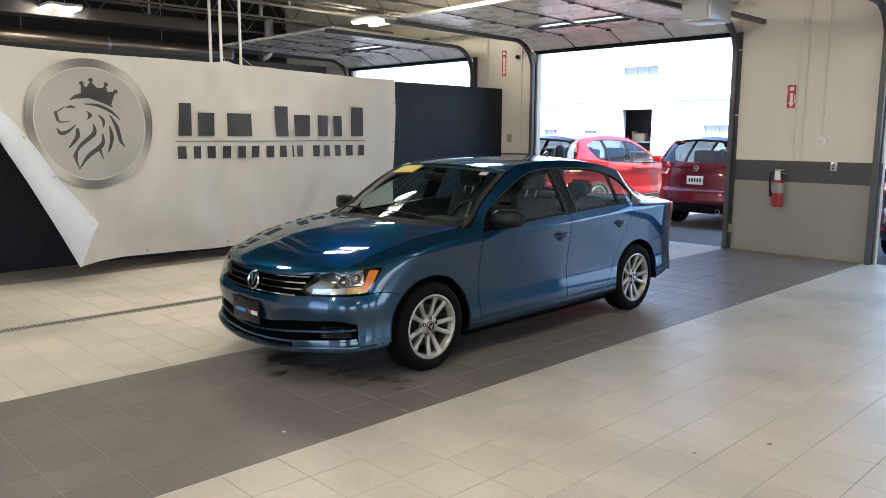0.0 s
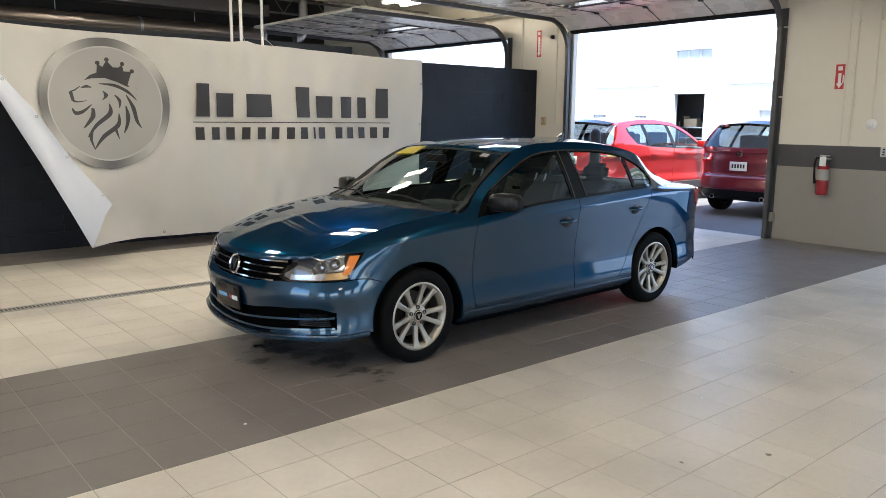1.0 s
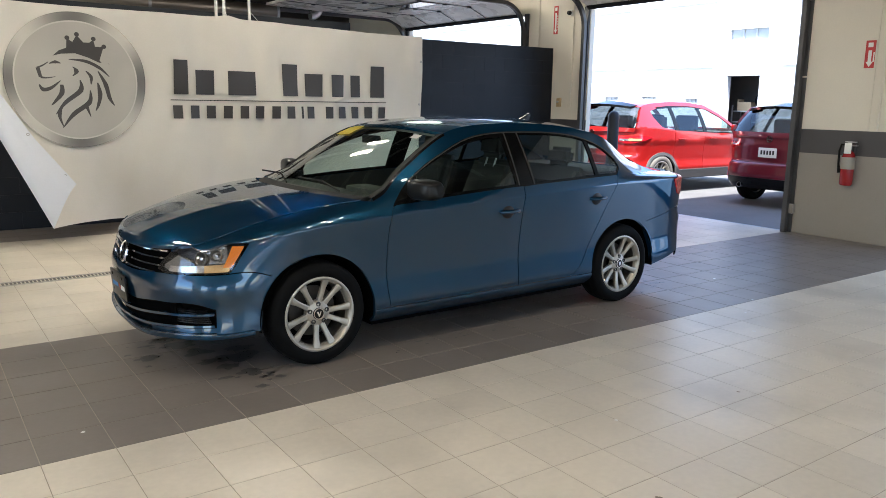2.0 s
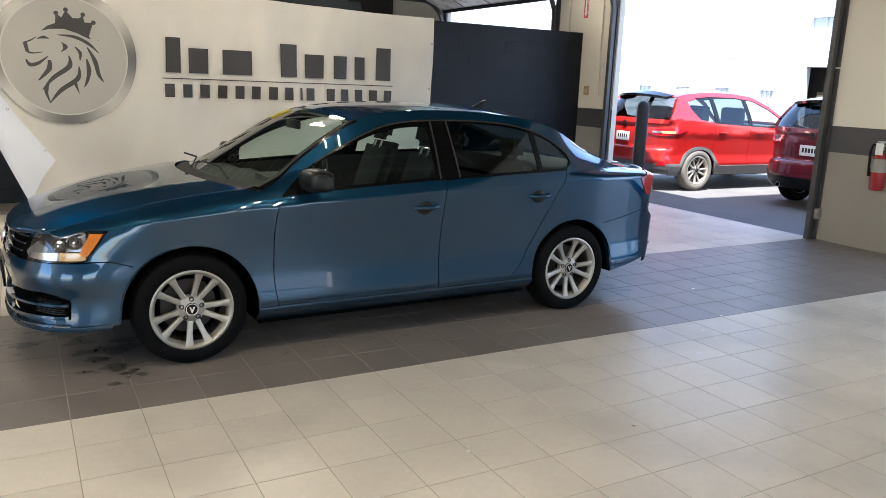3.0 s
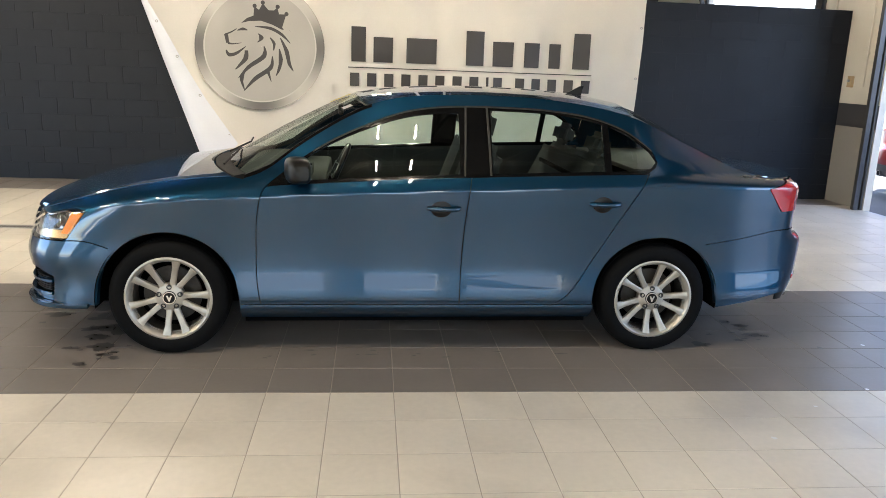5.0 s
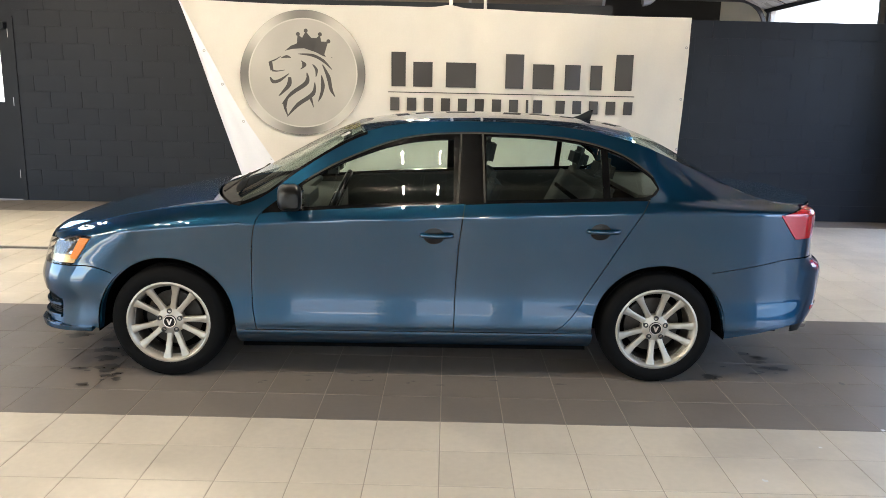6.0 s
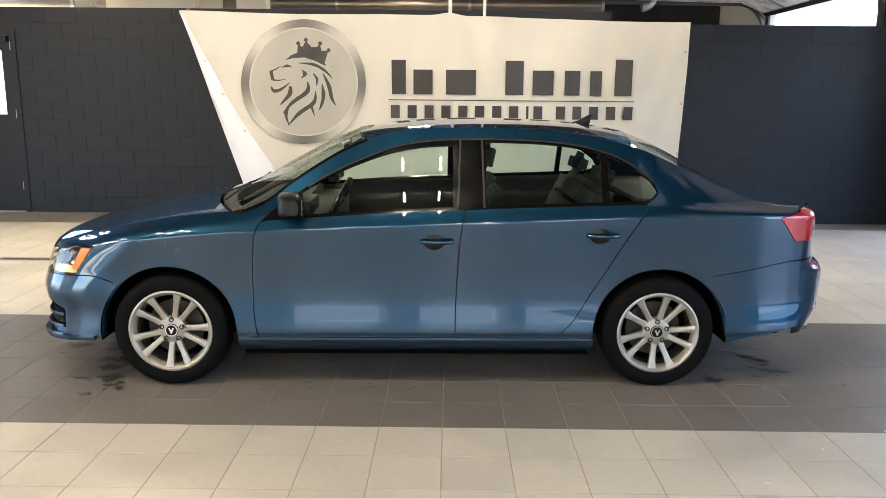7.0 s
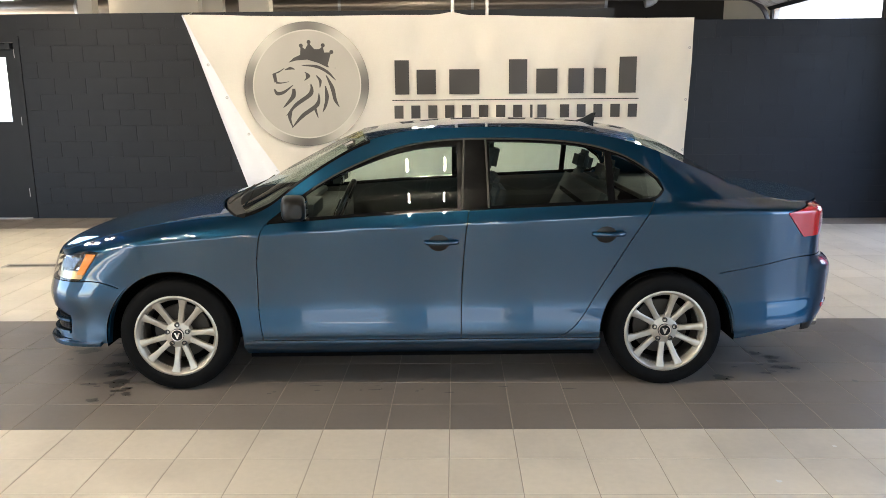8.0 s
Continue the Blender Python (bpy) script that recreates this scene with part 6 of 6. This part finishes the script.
part("rear_view_mirror", box(-0.46, -0.43, -0.10, 0.12, 1.245, 1.305), M["plastic"], car, "black interior mirror", bevel=0.01)


# ---------- red cars in the yard ----------
SUV_PLAN = [(-2.26, 0), (-2.24, -0.25), (-2.17, -0.52), (-2.05, -0.74), (-1.85, -0.86), (-1.45, -0.915), (-0.6, -0.92), (0.5, -0.92), (1.4, -0.915), (1.85, -0.88), (2.08, -0.79), (2.20, -0.62), (2.26, -0.35), (2.27, 0)]
S_RX = [-2.2, -1.9, -1.2, -0.95, -0.75, -0.45, -0.1, 0.4, 1.0, 1.5, 1.76, 1.83, 1.91, 1.98, 2.03]
S_RZ = [0.86, 0.98, 1.08, 1.12, 1.22, 1.42, 1.57, 1.62, 1.62, 1.585, 1.545, 1.47, 1.34, 1.21, 1.10]


def suv_rail(x):
    return interp(x, S_RX, S_RZ)


def suv_belt(x):
    return interp(x, [-1.0, 0, 1.2, 1.9], [1.04, 1.07, 1.13, 1.20])


def suv_inset(x, z):
    zb = suv_belt(x)
    s = interp(z, [0.2, 0.3, 0.45, 0.6, 0.85, 0.95, zb], [0.10, 0.04, 0.0, 0.03, 0.02, 0.0, 0.02])
    if z > zb:
        s += (z - zb) * 0.40 + 0.35 * (z - zb) ** 2
    kr = smooth(x, 1.85, 2.15) * (1 - smooth(z, 1.05, 1.16))
    tail = interp(z, [0.25, 0.35, 0.5, 0.66, 0.70, 0.95, 1.10, 1.3, 1.55], [0.14, 0.04, 0.0, 0.02, 0.07, 0.06, 0.10, 0.24, 0.42])
    kf = smooth(-x, 1.8, 2.1)
    nose = interp(z, [0.2, 0.3, 0.6, 0.8, 1.0], [0.1, 0.02, 0.0, 0.06, 0.3])
    return s * (1 - kr) * (1 - kf) + tail * kr + nose * kf


def suv(name, label, m, paint, plate):
    sk = Skin(SUV_PLAN, suv_inset)
    us = sk.u
    xa = lambda u: float(np.interp(abs(u), sk.s, sk.x))
    c = thing(name, label, "car", m, group="cars in the yard")
    af, ar, r = -1.36, 1.34, 0.345

    def ach(x, w, h):
        v = -1.0
        for a in (af, ar):
            k = abs(x - a) / w
            if k < 1:
                v = max(v, 0.32 + h * (1 - k ** 2.2) ** (1 / 2.2))
        return v

    L = sk.length

    def both(nm, pts, mt, lab="", depth=0.02, out=0.0, parent=None):
        skin_mesh(nm, sk, pts, mt, parent or c, lab, depth, out)
        skin_mesh(nm, sk, [mirror_rows(p) for p in pts], mt, parent or c, lab, depth, out)

    wlo = lambda u: max(0.42, ach(xa(u), 0.44, 0.42))
    top = lambda u: min(suv_rail(xa(u)), suv_belt(xa(u)))
    both("body_side", [cols(us(-2.0), us(-0.86), wlo, lambda u: min(suv_rail(xa(u)), 1.05), 40, 10)], paint)
    both("front_door", [cols(us(-0.855), us(0.18), wlo, suv_belt_u(xa), 20, 10)], paint)
    both("rear_door", [cols(us(0.188), us(1.03), wlo, suv_belt_u(xa), 20, 10)], paint)
    both("rear_quarter", [cols(us(1.038), us(1.955), wlo, lambda u: min(1.10, suv_belt(xa(u))), 24, 10),
                          cols(us(1.038), us(2.03), lambda u: min(1.10, suv_belt(xa(u))), lambda u: max(min(1.10, suv_belt(xa(u))), min(suv_rail(xa(u)), interp(xa(u), [1.04, 1.38, 1.56, 1.60], [1.13, 1.18, 1.36, 1.62]))), 40, 10),
                          cols(us(1.38), us(1.585), lambda u: interp(xa(u), [1.38, 1.585], [1.50, 1.46]), lambda u: suv_rail(xa(u)), 8, 4),
                          cols(us(-0.95), us(1.60), lambda u: max(suv_belt(xa(u)), suv_rail(xa(u)) - 0.07), lambda u: suv_rail(xa(u)), 40, 3)], paint)
    both("cladding", [cols(us(-2.0), us(1.95), lambda u: max(0.26, ach(xa(u), 0.385, 0.365)), lambda u: max(0.30, wlo(u) - 0.002), 70, 4)], M["clad_grey"] if plate == "grey" else M["plastic"], "lower cladding and arch trim", 0.03, 0.008)
    gt = lambda u: max(suv_belt(xa(u)) + 0.012, suv_rail(xa(u)) - 0.075)
    gb = lambda u: suv_belt(xa(u)) + 0.01
    both("window", [cols(us(-0.78), us(0.10), gb, gt, 16, 5)], GLASS, "side window", 0.0, -0.01)
    both("window", [cols(us(0.20), us(0.92), gb, gt, 12, 5)], DARK_GLASS, "dark side window", 0.0, -0.01)
    both("window", [cols(us(1.02), us(1.60), lambda u: interp(xa(u), [1.02, 1.36, 1.60], [1.13, 1.17, 1.40]), lambda u: max(interp(xa(u), [1.02, 1.36, 1.60], [1.131, 1.171, 1.41]), suv_rail(xa(u)) - interp(xa(u), [1.02, 1.38, 1.60], [0.075, 0.09, 0.13])), 14, 4)], DARK_GLASS, "dark quarter window", 0.0, -0.01)
    both("pillar_trim", [cols(us(0.10), us(0.20), gb, gt, 3, 4), cols(us(0.92), us(1.02), gb, gt, 3, 4), cols(us(-0.9), us(1.5), lambda u: suv_belt(xa(u)) - 0.004, lambda u: suv_belt(xa(u)) + 0.014, 30, 2)], M["plastic"], "", 0.01, -0.004)
    # tail: hatch, glass, lamps, bumper
    u1, u2 = us(1.955), us(2.05)
    def rear(nm, pts, mt, lab="", depth=0.02, out=0.0):
        skin_mesh(nm, sk, pts + [mirror_rows(p) for p in pts], mt, c, lab, depth, out)
    hatch = cols(u2, L, lambda u: 0.70, lambda u: 1.10, 20, 8)
    rear("hatch", [hatch, cols(u1, u2, lambda u: 0.70, lambda u: 0.90, 4, 4), cols(u1, u2, lambda u: 1.02, lambda u: 1.10, 5, 4)], paint, depth=0.0)
    def re(x):
        p = sk.at(us(x), suv_rail(x))
        return (p.x, p.y, p.z)
    cap_loft("rear_window", [re(x) for x in (2.0, 1.95, 1.90, 1.84, 1.79)], [(2.175, 0, 1.17), (2.13, 0, 1.26), (2.08, 0, 1.36), (2.02, 0, 1.46), (1.96, 0, 1.53)], DARK_GLASS, c, 16, "dark rear window", bow=3.0, depth=0, inset=0.045)
    cap_loft("hatch_edge", [re(x) for x in (2.03, 2.0)], [(2.21, 0, 1.10), (2.175, 0, 1.172)], paint, c, 16, bow=3.0, depth=0.01)
    both("hatch_side", [cols(us(1.78), us(2.03), lambda u: suv_rail(xa(u)) - 0.012, lambda u: suv_rail(xa(u)), 10, 2)], paint, "", 0.08)
    both("tail_lamp", [cols(us(1.66), us(2.225), lambda u: interp(xa(u), [1.66, 1.85, 2.0, 2.15, 2.225], [1.0, 0.945, 0.905, 0.90, 0.94]), lambda u: interp(xa(u), [1.66, 1.85, 2.0, 2.15, 2.225], [1.012, 1.035, 1.035, 1.015, 0.99]), 24, 4)], M["red_lens"], "red tail lamp", 0.02, 0.012)
    both("lamp_clear", [cols(us(1.90), us(2.10), lambda u: 0.945, lambda u: 0.985, 10, 3)], M["amber_pale"], "pale lamp segment", 0.004, 0.016)
    both("lamp_clear", [cols(us(2.10), us(2.20), lambda u: 0.95, lambda u: 0.98, 6, 3)], M["lamp_in"], "clear lamp segment", 0.004, 0.016)
    rear("rear_bumper", [cols(us(1.73), L, lambda u: max(0.46, ach(xa(u), 0.44, 0.42)), lambda u: 0.695, 24, 6)], paint, depth=0.02)
    rear("bumper_skirt", [cols(us(1.73), L, lambda u: 0.28, lambda u: 0.456, 24, 4)], M["plastic"] if plate == "dark" else M["clad_grey"], "lower bumper skirt", 0.03, 0.004)
    both("reflector", [cols(us(2.02), us(2.15), lambda u: 0.42, lambda u: interp(xa(u), [2.02, 2.15], [0.52, 0.44]), 6, 2)], M["red_lens"], "", 0.004, 0.006)
    pb = part("plate", box(0.0, 0.008, -0.155, 0.155, -0.075, 0.075), M["sign_white"], c, "white number plate", bevel=0.003)
    pb.matrix_local = pose(2.235, 0, 0.86)
    for y in (-0.10, -0.05, 0.0, 0.05, 0.10):
        part("plate_bar", box(0.0085, 0.0095, y - 0.016, y + 0.016, -0.03, 0.035), M["print_dark"], pb)
    bd = part("badge", lathe([(0.038, 0), (0.052, 0), (0.052, 0.012), (0.038, 0.012), (0.038, 0)], 24, 'z'), M["chrome"], c, "round chrome badge")
    bd.matrix_local = pose(2.205, 0, 1.07, 0, 90, 0)
    part("badge_mark", box(-0.01, 0.01, -0.04, 0.04, 0, 0.01), M["chrome"], bd)
    for y in (-0.45, 0.45):
        part("exhaust_tip", lathe([(0.035, 0), (0.042, 0), (0.042, 0.14), (0.035, 0.14), (0.035, 0)], 18, m=pose(2.10, y, 0.33, 0, 90, 0)), M["chrome"], c)
    def rp(x, dy=0.0):
        p = sk.at(us(x), suv_rail(x))
        return (p.x, p.y + dy, p.z)
    xs = [-0.3, -0.1, 0.3, 0.8, 1.3, 1.6, 1.78]
    cap_loft("roof", [rp(x) for x in xs], [(x - 0.05 * (x < 0) + 0.10 * (x > 1.6), 0, suv_rail(x) + 0.055) for x in xs], paint, c, 14)
    cap_loft("spoiler", [(1.74, -0.60, 1.555), (1.90, -0.585, 1.53)], [(1.84, 0, 1.625), (2.10, 0, 1.575)], M["gloss_black"], c, 12, "dark roof spoiler", depth=0.04)
    cap_loft("windscreen", [rp(x) for x in (-0.95, -0.7, -0.45, -0.3)], [(-1.15, 0, 1.12), (-0.85, 0, 1.30), (-0.58, 0, 1.46), (-0.38, 0, 1.56)], GLASS, c, 12, depth=0)
    cap_loft("bonnet", [rp(x) for x in (-2.1, -1.8, -1.4, -0.97)], [(-2.2, 0, 0.95), (-1.9, 0, 1.06), (-1.5, 0, 1.11), (-1.15, 0, 1.13)], paint, c, 12)
    fbp = [cols(0, us(-1.76), lambda u: max(0.30, ach(xa(u), 0.44, 0.42)), lambda u: min(0.82, suv_rail(xa(u))), 20, 8)]
    skin_mesh("front_bumper", sk, fbp + [mirror_rows(p) for p in fbp], paint, c, depth=0.03)
    for s in (-1, 1):
        bm = box(-0.72, -0.56, 0.93, 1.10, 1.09, 1.22)
        for v in bm.verts:
            v.co.y *= s
        bmesh.ops.recalc_face_normals(bm, faces=bm.faces)
        part("door_mirror", bm, paint, c, bevel=0.03)
        for x in (-0.05, 0.86):
            hb = box(x - 0.09, x + 0.09, 0.905, 0.935, 0.955, 0.98)
            for v in hb.verts:
                v.co.y *= s
            bmesh.ops.recalc_face_normals(hb, faces=hb.faces)
            part("handle", hb, paint, c, bevel=0.008)
        for ax in (af, ar):
            # white backing behind the red car's spokes paints in the sunlit glare
            road_wheel(c, ax, s * 0.79, s, r, 0.235, 0.225, 10, "silver alloy wheel", rubber="tyre_dusty" if plate == "grey" else "tyre", tyre_label="dusty grey tyre" if plate == "grey" else "black rubber tyre", back="paper" if plate == "grey" else "under")
            bm = lathe([(0.40, s * 0.87), (0.40, s * 0.57), (0.0, s * 0.57)], 24, 'y', arc=(-0.1, math.pi + 0.1), m=Matrix.Translation((ax, 0, 0.33)))
            part("wheel_housing", bm, M["under"], c)
        for x0, x1, y in ((-0.1, 0.75, 0.4),):
            b3 = box(x0 + 0.1, x0 + 0.25, s * y - 0.22, s * y + 0.22, 0.7, 1.38)
            part("seat", b3, M["cloth"], c, bevel=0.05)
            b3 = box(0.95, 1.10, s * y - 0.25, s * y + 0.25, 0.7, 1.36)
            part("seat", b3, M["cloth"], c, bevel=0.05)
    bm = box(-1.0, 1.0, -0.78, 0.78, 0.24, 0.6)
    box(-2.0, 2.05, -0.52, 0.52, 0.30, 0.68, bm)
    box(1.0, 2.0, -0.55, 0.55, 0.5, 0.9, bm)
    part("underbody", bm, M["under"], c)
    part("dashboard", box(-1.0, -0.6, -0.75, 0.75, 0.7, 1.08), M["interior"], c, bevel=0.04)
    return c


def suv_belt_u(xa):
    return lambda u: suv_belt(xa(u))


# noses point away from the hall
suv("red_suv", "bright red compact sport utility car parked in the yard", pose(9.15, 4.98, -0.02, 0, 0, 180), M["red"], "grey")
suv("dark_red_suv", "dark red compact sport utility car parked in the yard", pose(10.02, 2.05, -0.02, 0, 0, 180), M["maroon"], "dark")
suv("black_suv", "black sport utility car parked outside the third door", pose(8.32, -2.2, -0.02, 0, 0, 180), M["black_paint"], "dark")


# ---------- wear on the floor ----------
def blot(name, x, y, r, material, label, seed, z=0.0042, sx=1.0):
    rng = random.Random(seed)
    n = 26
    bm = bmesh.new()
    rr = [r * (0.35 + 1.0 * rng.random()) for _ in range(n)]
    rr = [(rr[i - 1] + rr[i] * 2 + rr[(i + 1) % n]) / 4 for i in range(n)]
    lo = [bm.verts.new((x + rr[k] * sx * math.cos(2 * math.pi * k / n), y + rr[k] * math.sin(2 * math.pi * k / n), z)) for k in range(n)]
    bm.faces.new(lo)
    return tagged(part(name, bm, material), label, "stain", group="floor stains", kind="stuff")


k = 0
for x, y, r, sx in ((-1.95, 0.36, 0.07, 1.5), (-1.93, 0.16, 0.08, 1.3), (-1.90, -0.04, 0.09, 1.2), (-1.86, -0.24, 0.07, 1.5), (-1.70, -0.47, 0.09, 1.7), (-1.62, -0.30, 0.06, 1.6), (-1.78, 0.10, 0.05, 1.4), (-1.80, -0.60, 0.06, 1.4), (-1.72, -0.75, 0.07, 1.3), (-1.75, -1.0, 0.03, 1.2), (-1.85, -0.45, 0.05, 1.8), (1.69, -0.69, 0.05, 1.3), (2.08, -0.52, 0.035, 2), (2.10, -0.36, 0.03, 2), (2.03, -0.28, 0.03, 1.6),
                    (-0.25, -0.86, 0.009, 5), (0.15, -0.9, 0.007, 4), (0.45, -0.82, 0.006, 5), (-0.6, -0.8, 0.009, 5), (0.8, -0.85, 0.008, 5), (-2.15, -0.2, 0.05, 2.2), (-1.95, 0.1, 0.06, 1.8)):
    k += 1
    blot("oil_stain", x, y, r, M["oil"], "dark oil drip on the tiles", k, sx=sx)
drip = random.Random(23)
for n in range(34):
    k += 1
    cx, cy, sp = ((-2.0, -0.15, 0.30), (-1.72, -0.85, 0.16), (1.95, -0.5, 0.22), (-0.3, -0.86, 0.55))[n % 4]
    blot("oil_stain", cx + drip.uniform(-sp, sp), cy + drip.uniform(-sp, sp) * (0.8 if n % 4 != 3 else 0.12), drip.uniform(0.008, 0.030) * (0.35 if n % 4 == 3 else 1.0), M["oil"], "dark oil drip on the tiles", k, sx=drip.uniform(1.0, 2.4))
for x, y, r in ((-2.675, -1.106, 0.012), (1.52, -1.871, 0.014), (2.3, -1.35, 0.012), (2.4, -0.75, 0.02), (2.7, -0.7, 0.012), (1.9, -1.55, 0.01), (-0.46, -2.39, 0.01)):
    k += 1
    blot("paint_spot", x, y, r, M["white_spot"] if k % 4 else M["oil"], "small pale spot on the tiles", k)
for x, y, r in ((-0.90, -3.02, 0.018), (-1.3, -2.8, 0.012), (0.4, -2.5, 0.010)):
    k += 1
    blot("rust_spot", x, y, r, M["rust"], "small brown stain on a tile", k)

# ---------- blocks of the low wall, tiles of the floor ----------
def slab(name, w, d, h, material, edge):
    """A piece with chamfered upper edges, its base at 0 and its top at h."""
    e = edge
    me = bpy.data.meshes.new(name)
    v = [(0, 0, 0), (w, 0, 0), (w, d, 0), (0, d, 0), (0, 0, h - e), (w, 0, h - e), (w, d, h - e), (0, d, h - e), (e, e, h), (w - e, e, h), (w - e, d - e, h), (e, d - e, h)]
    f = [(0, 1, 5, 4), (1, 2, 6, 5), (2, 3, 7, 6), (3, 0, 4, 7), (4, 5, 9, 8), (5, 6, 10, 9), (6, 7, 11, 10), (7, 4, 8, 11), (8, 9, 10, 11)]
    me.from_pydata(v, [], f)
    me.materials.append(material)
    return me


BW, BH, J = 0.406, 0.2032, 0.0035
rng = random.Random(5)


def blocks(parent, x0, x1, y, z_top, J=0.0022):
    full = slab("block", BW - J, BH - J, 0.0058, M["navy"], min(0.0012, J * 0.4))
    course = 0
    z = 0.004
    while z + BH <= z_top + 0.03:
        h = min(BH, z_top - z)
        x = x0 - (BW / 2 if course % 2 else 0)
        while x < x1:
            a, b = max(x, x0), min(x + BW, x1)
            if b - a > 0.05:
                ob = new("block", full)
                ob.matrix_world = Matrix.Translation((a, y + 0.004 - 0.0005, z)) @ Matrix.Rotation(radians(90), 4, 'X') @ Matrix.Diagonal(((b - a - J) / (BW - J), (h - J) / (BH - J), 0.8 + 0.3 * rng.random(), 1))
                ob.parent = parent
            x += BW
        z += BH
        course += 1


blocks(wall_block, -5.40, -1.55, Y_PART, Z_P)
blocks(wall_block2, 2.75, X_DOOR - 0.01, Y_PART2, Z_P2, 0.0012)

floor_ob = bpy.data.objects["floor"]
tile_mesh = {True: slab("tile", T - 0.004, T - 0.004, 0.006, M["tile_dark"], 0.0012), False: slab("tile", T - 0.004, T - 0.004, 0.006, M["tile"], 0.0012)}


def dark_row(j):
    return 0 <= j < 6 or 19 <= j < 23


near, far = [], {True: ([], []), False: ([], [])}
for j in range(-38, 35):
    for i in range(-43, 19):
        x, y = X_LINE + i * T, Y_EDGE + j * T
        w = min(T, X_DOOR - x)
        if w < 0.05:
            continue
        if -8 <= i < 12 and -7 <= j < 8 and w == T:
            near.append((x, y, dark_row(j)))
            continue
        vs, fs = far[dark_row(j)]
        b, e, g2, h = len(vs), 0.0012, 0.002, 0.003
        x0, x1, y0, y1 = x + g2, x + w - g2, y + g2, y + T - g2
        dz = 0.0006 * rng.random()
        vs += [(x0, y0, -0.003), (x1, y0, -0.003), (x1, y1, -0.003), (x0, y1, -0.003), (x0, y0, h - e), (x1, y0, h - e), (x1, y1, h - e), (x0, y1, h - e),
               (x0 + e, y0 + e, h - dz), (x1 - e, y0 + e, h - dz), (x1 - e, y1 - e, h - dz), (x0 + e, y1 - e, h - dz)]
        fs += [tuple(b + q for q in f) for f in ((0, 1, 5, 4), (1, 2, 6, 5), (2, 3, 7, 6), (3, 0, 4, 7), (4, 5, 9, 8), (5, 6, 10, 9), (6, 7, 11, 10), (7, 4, 8, 11), (8, 9, 10, 11))]
for x, y, dk in near:
    ob = new("tile", tile_mesh[dk])
    ob.location = (x + 0.002, y + 0.002, -0.003 - 0.0006 * rng.random())
    ob.parent = floor_ob
for dk, (vs, fs) in far.items():
    me = bpy.data.meshes.new("tile_field")
    me.from_pydata(vs, [], fs)
    me.materials.append(M["tile_dark" if dk else "tile"])
    ob = new("tile_field", me)
    ob.parent = floor_ob
    tagged(ob, kind="stuff")
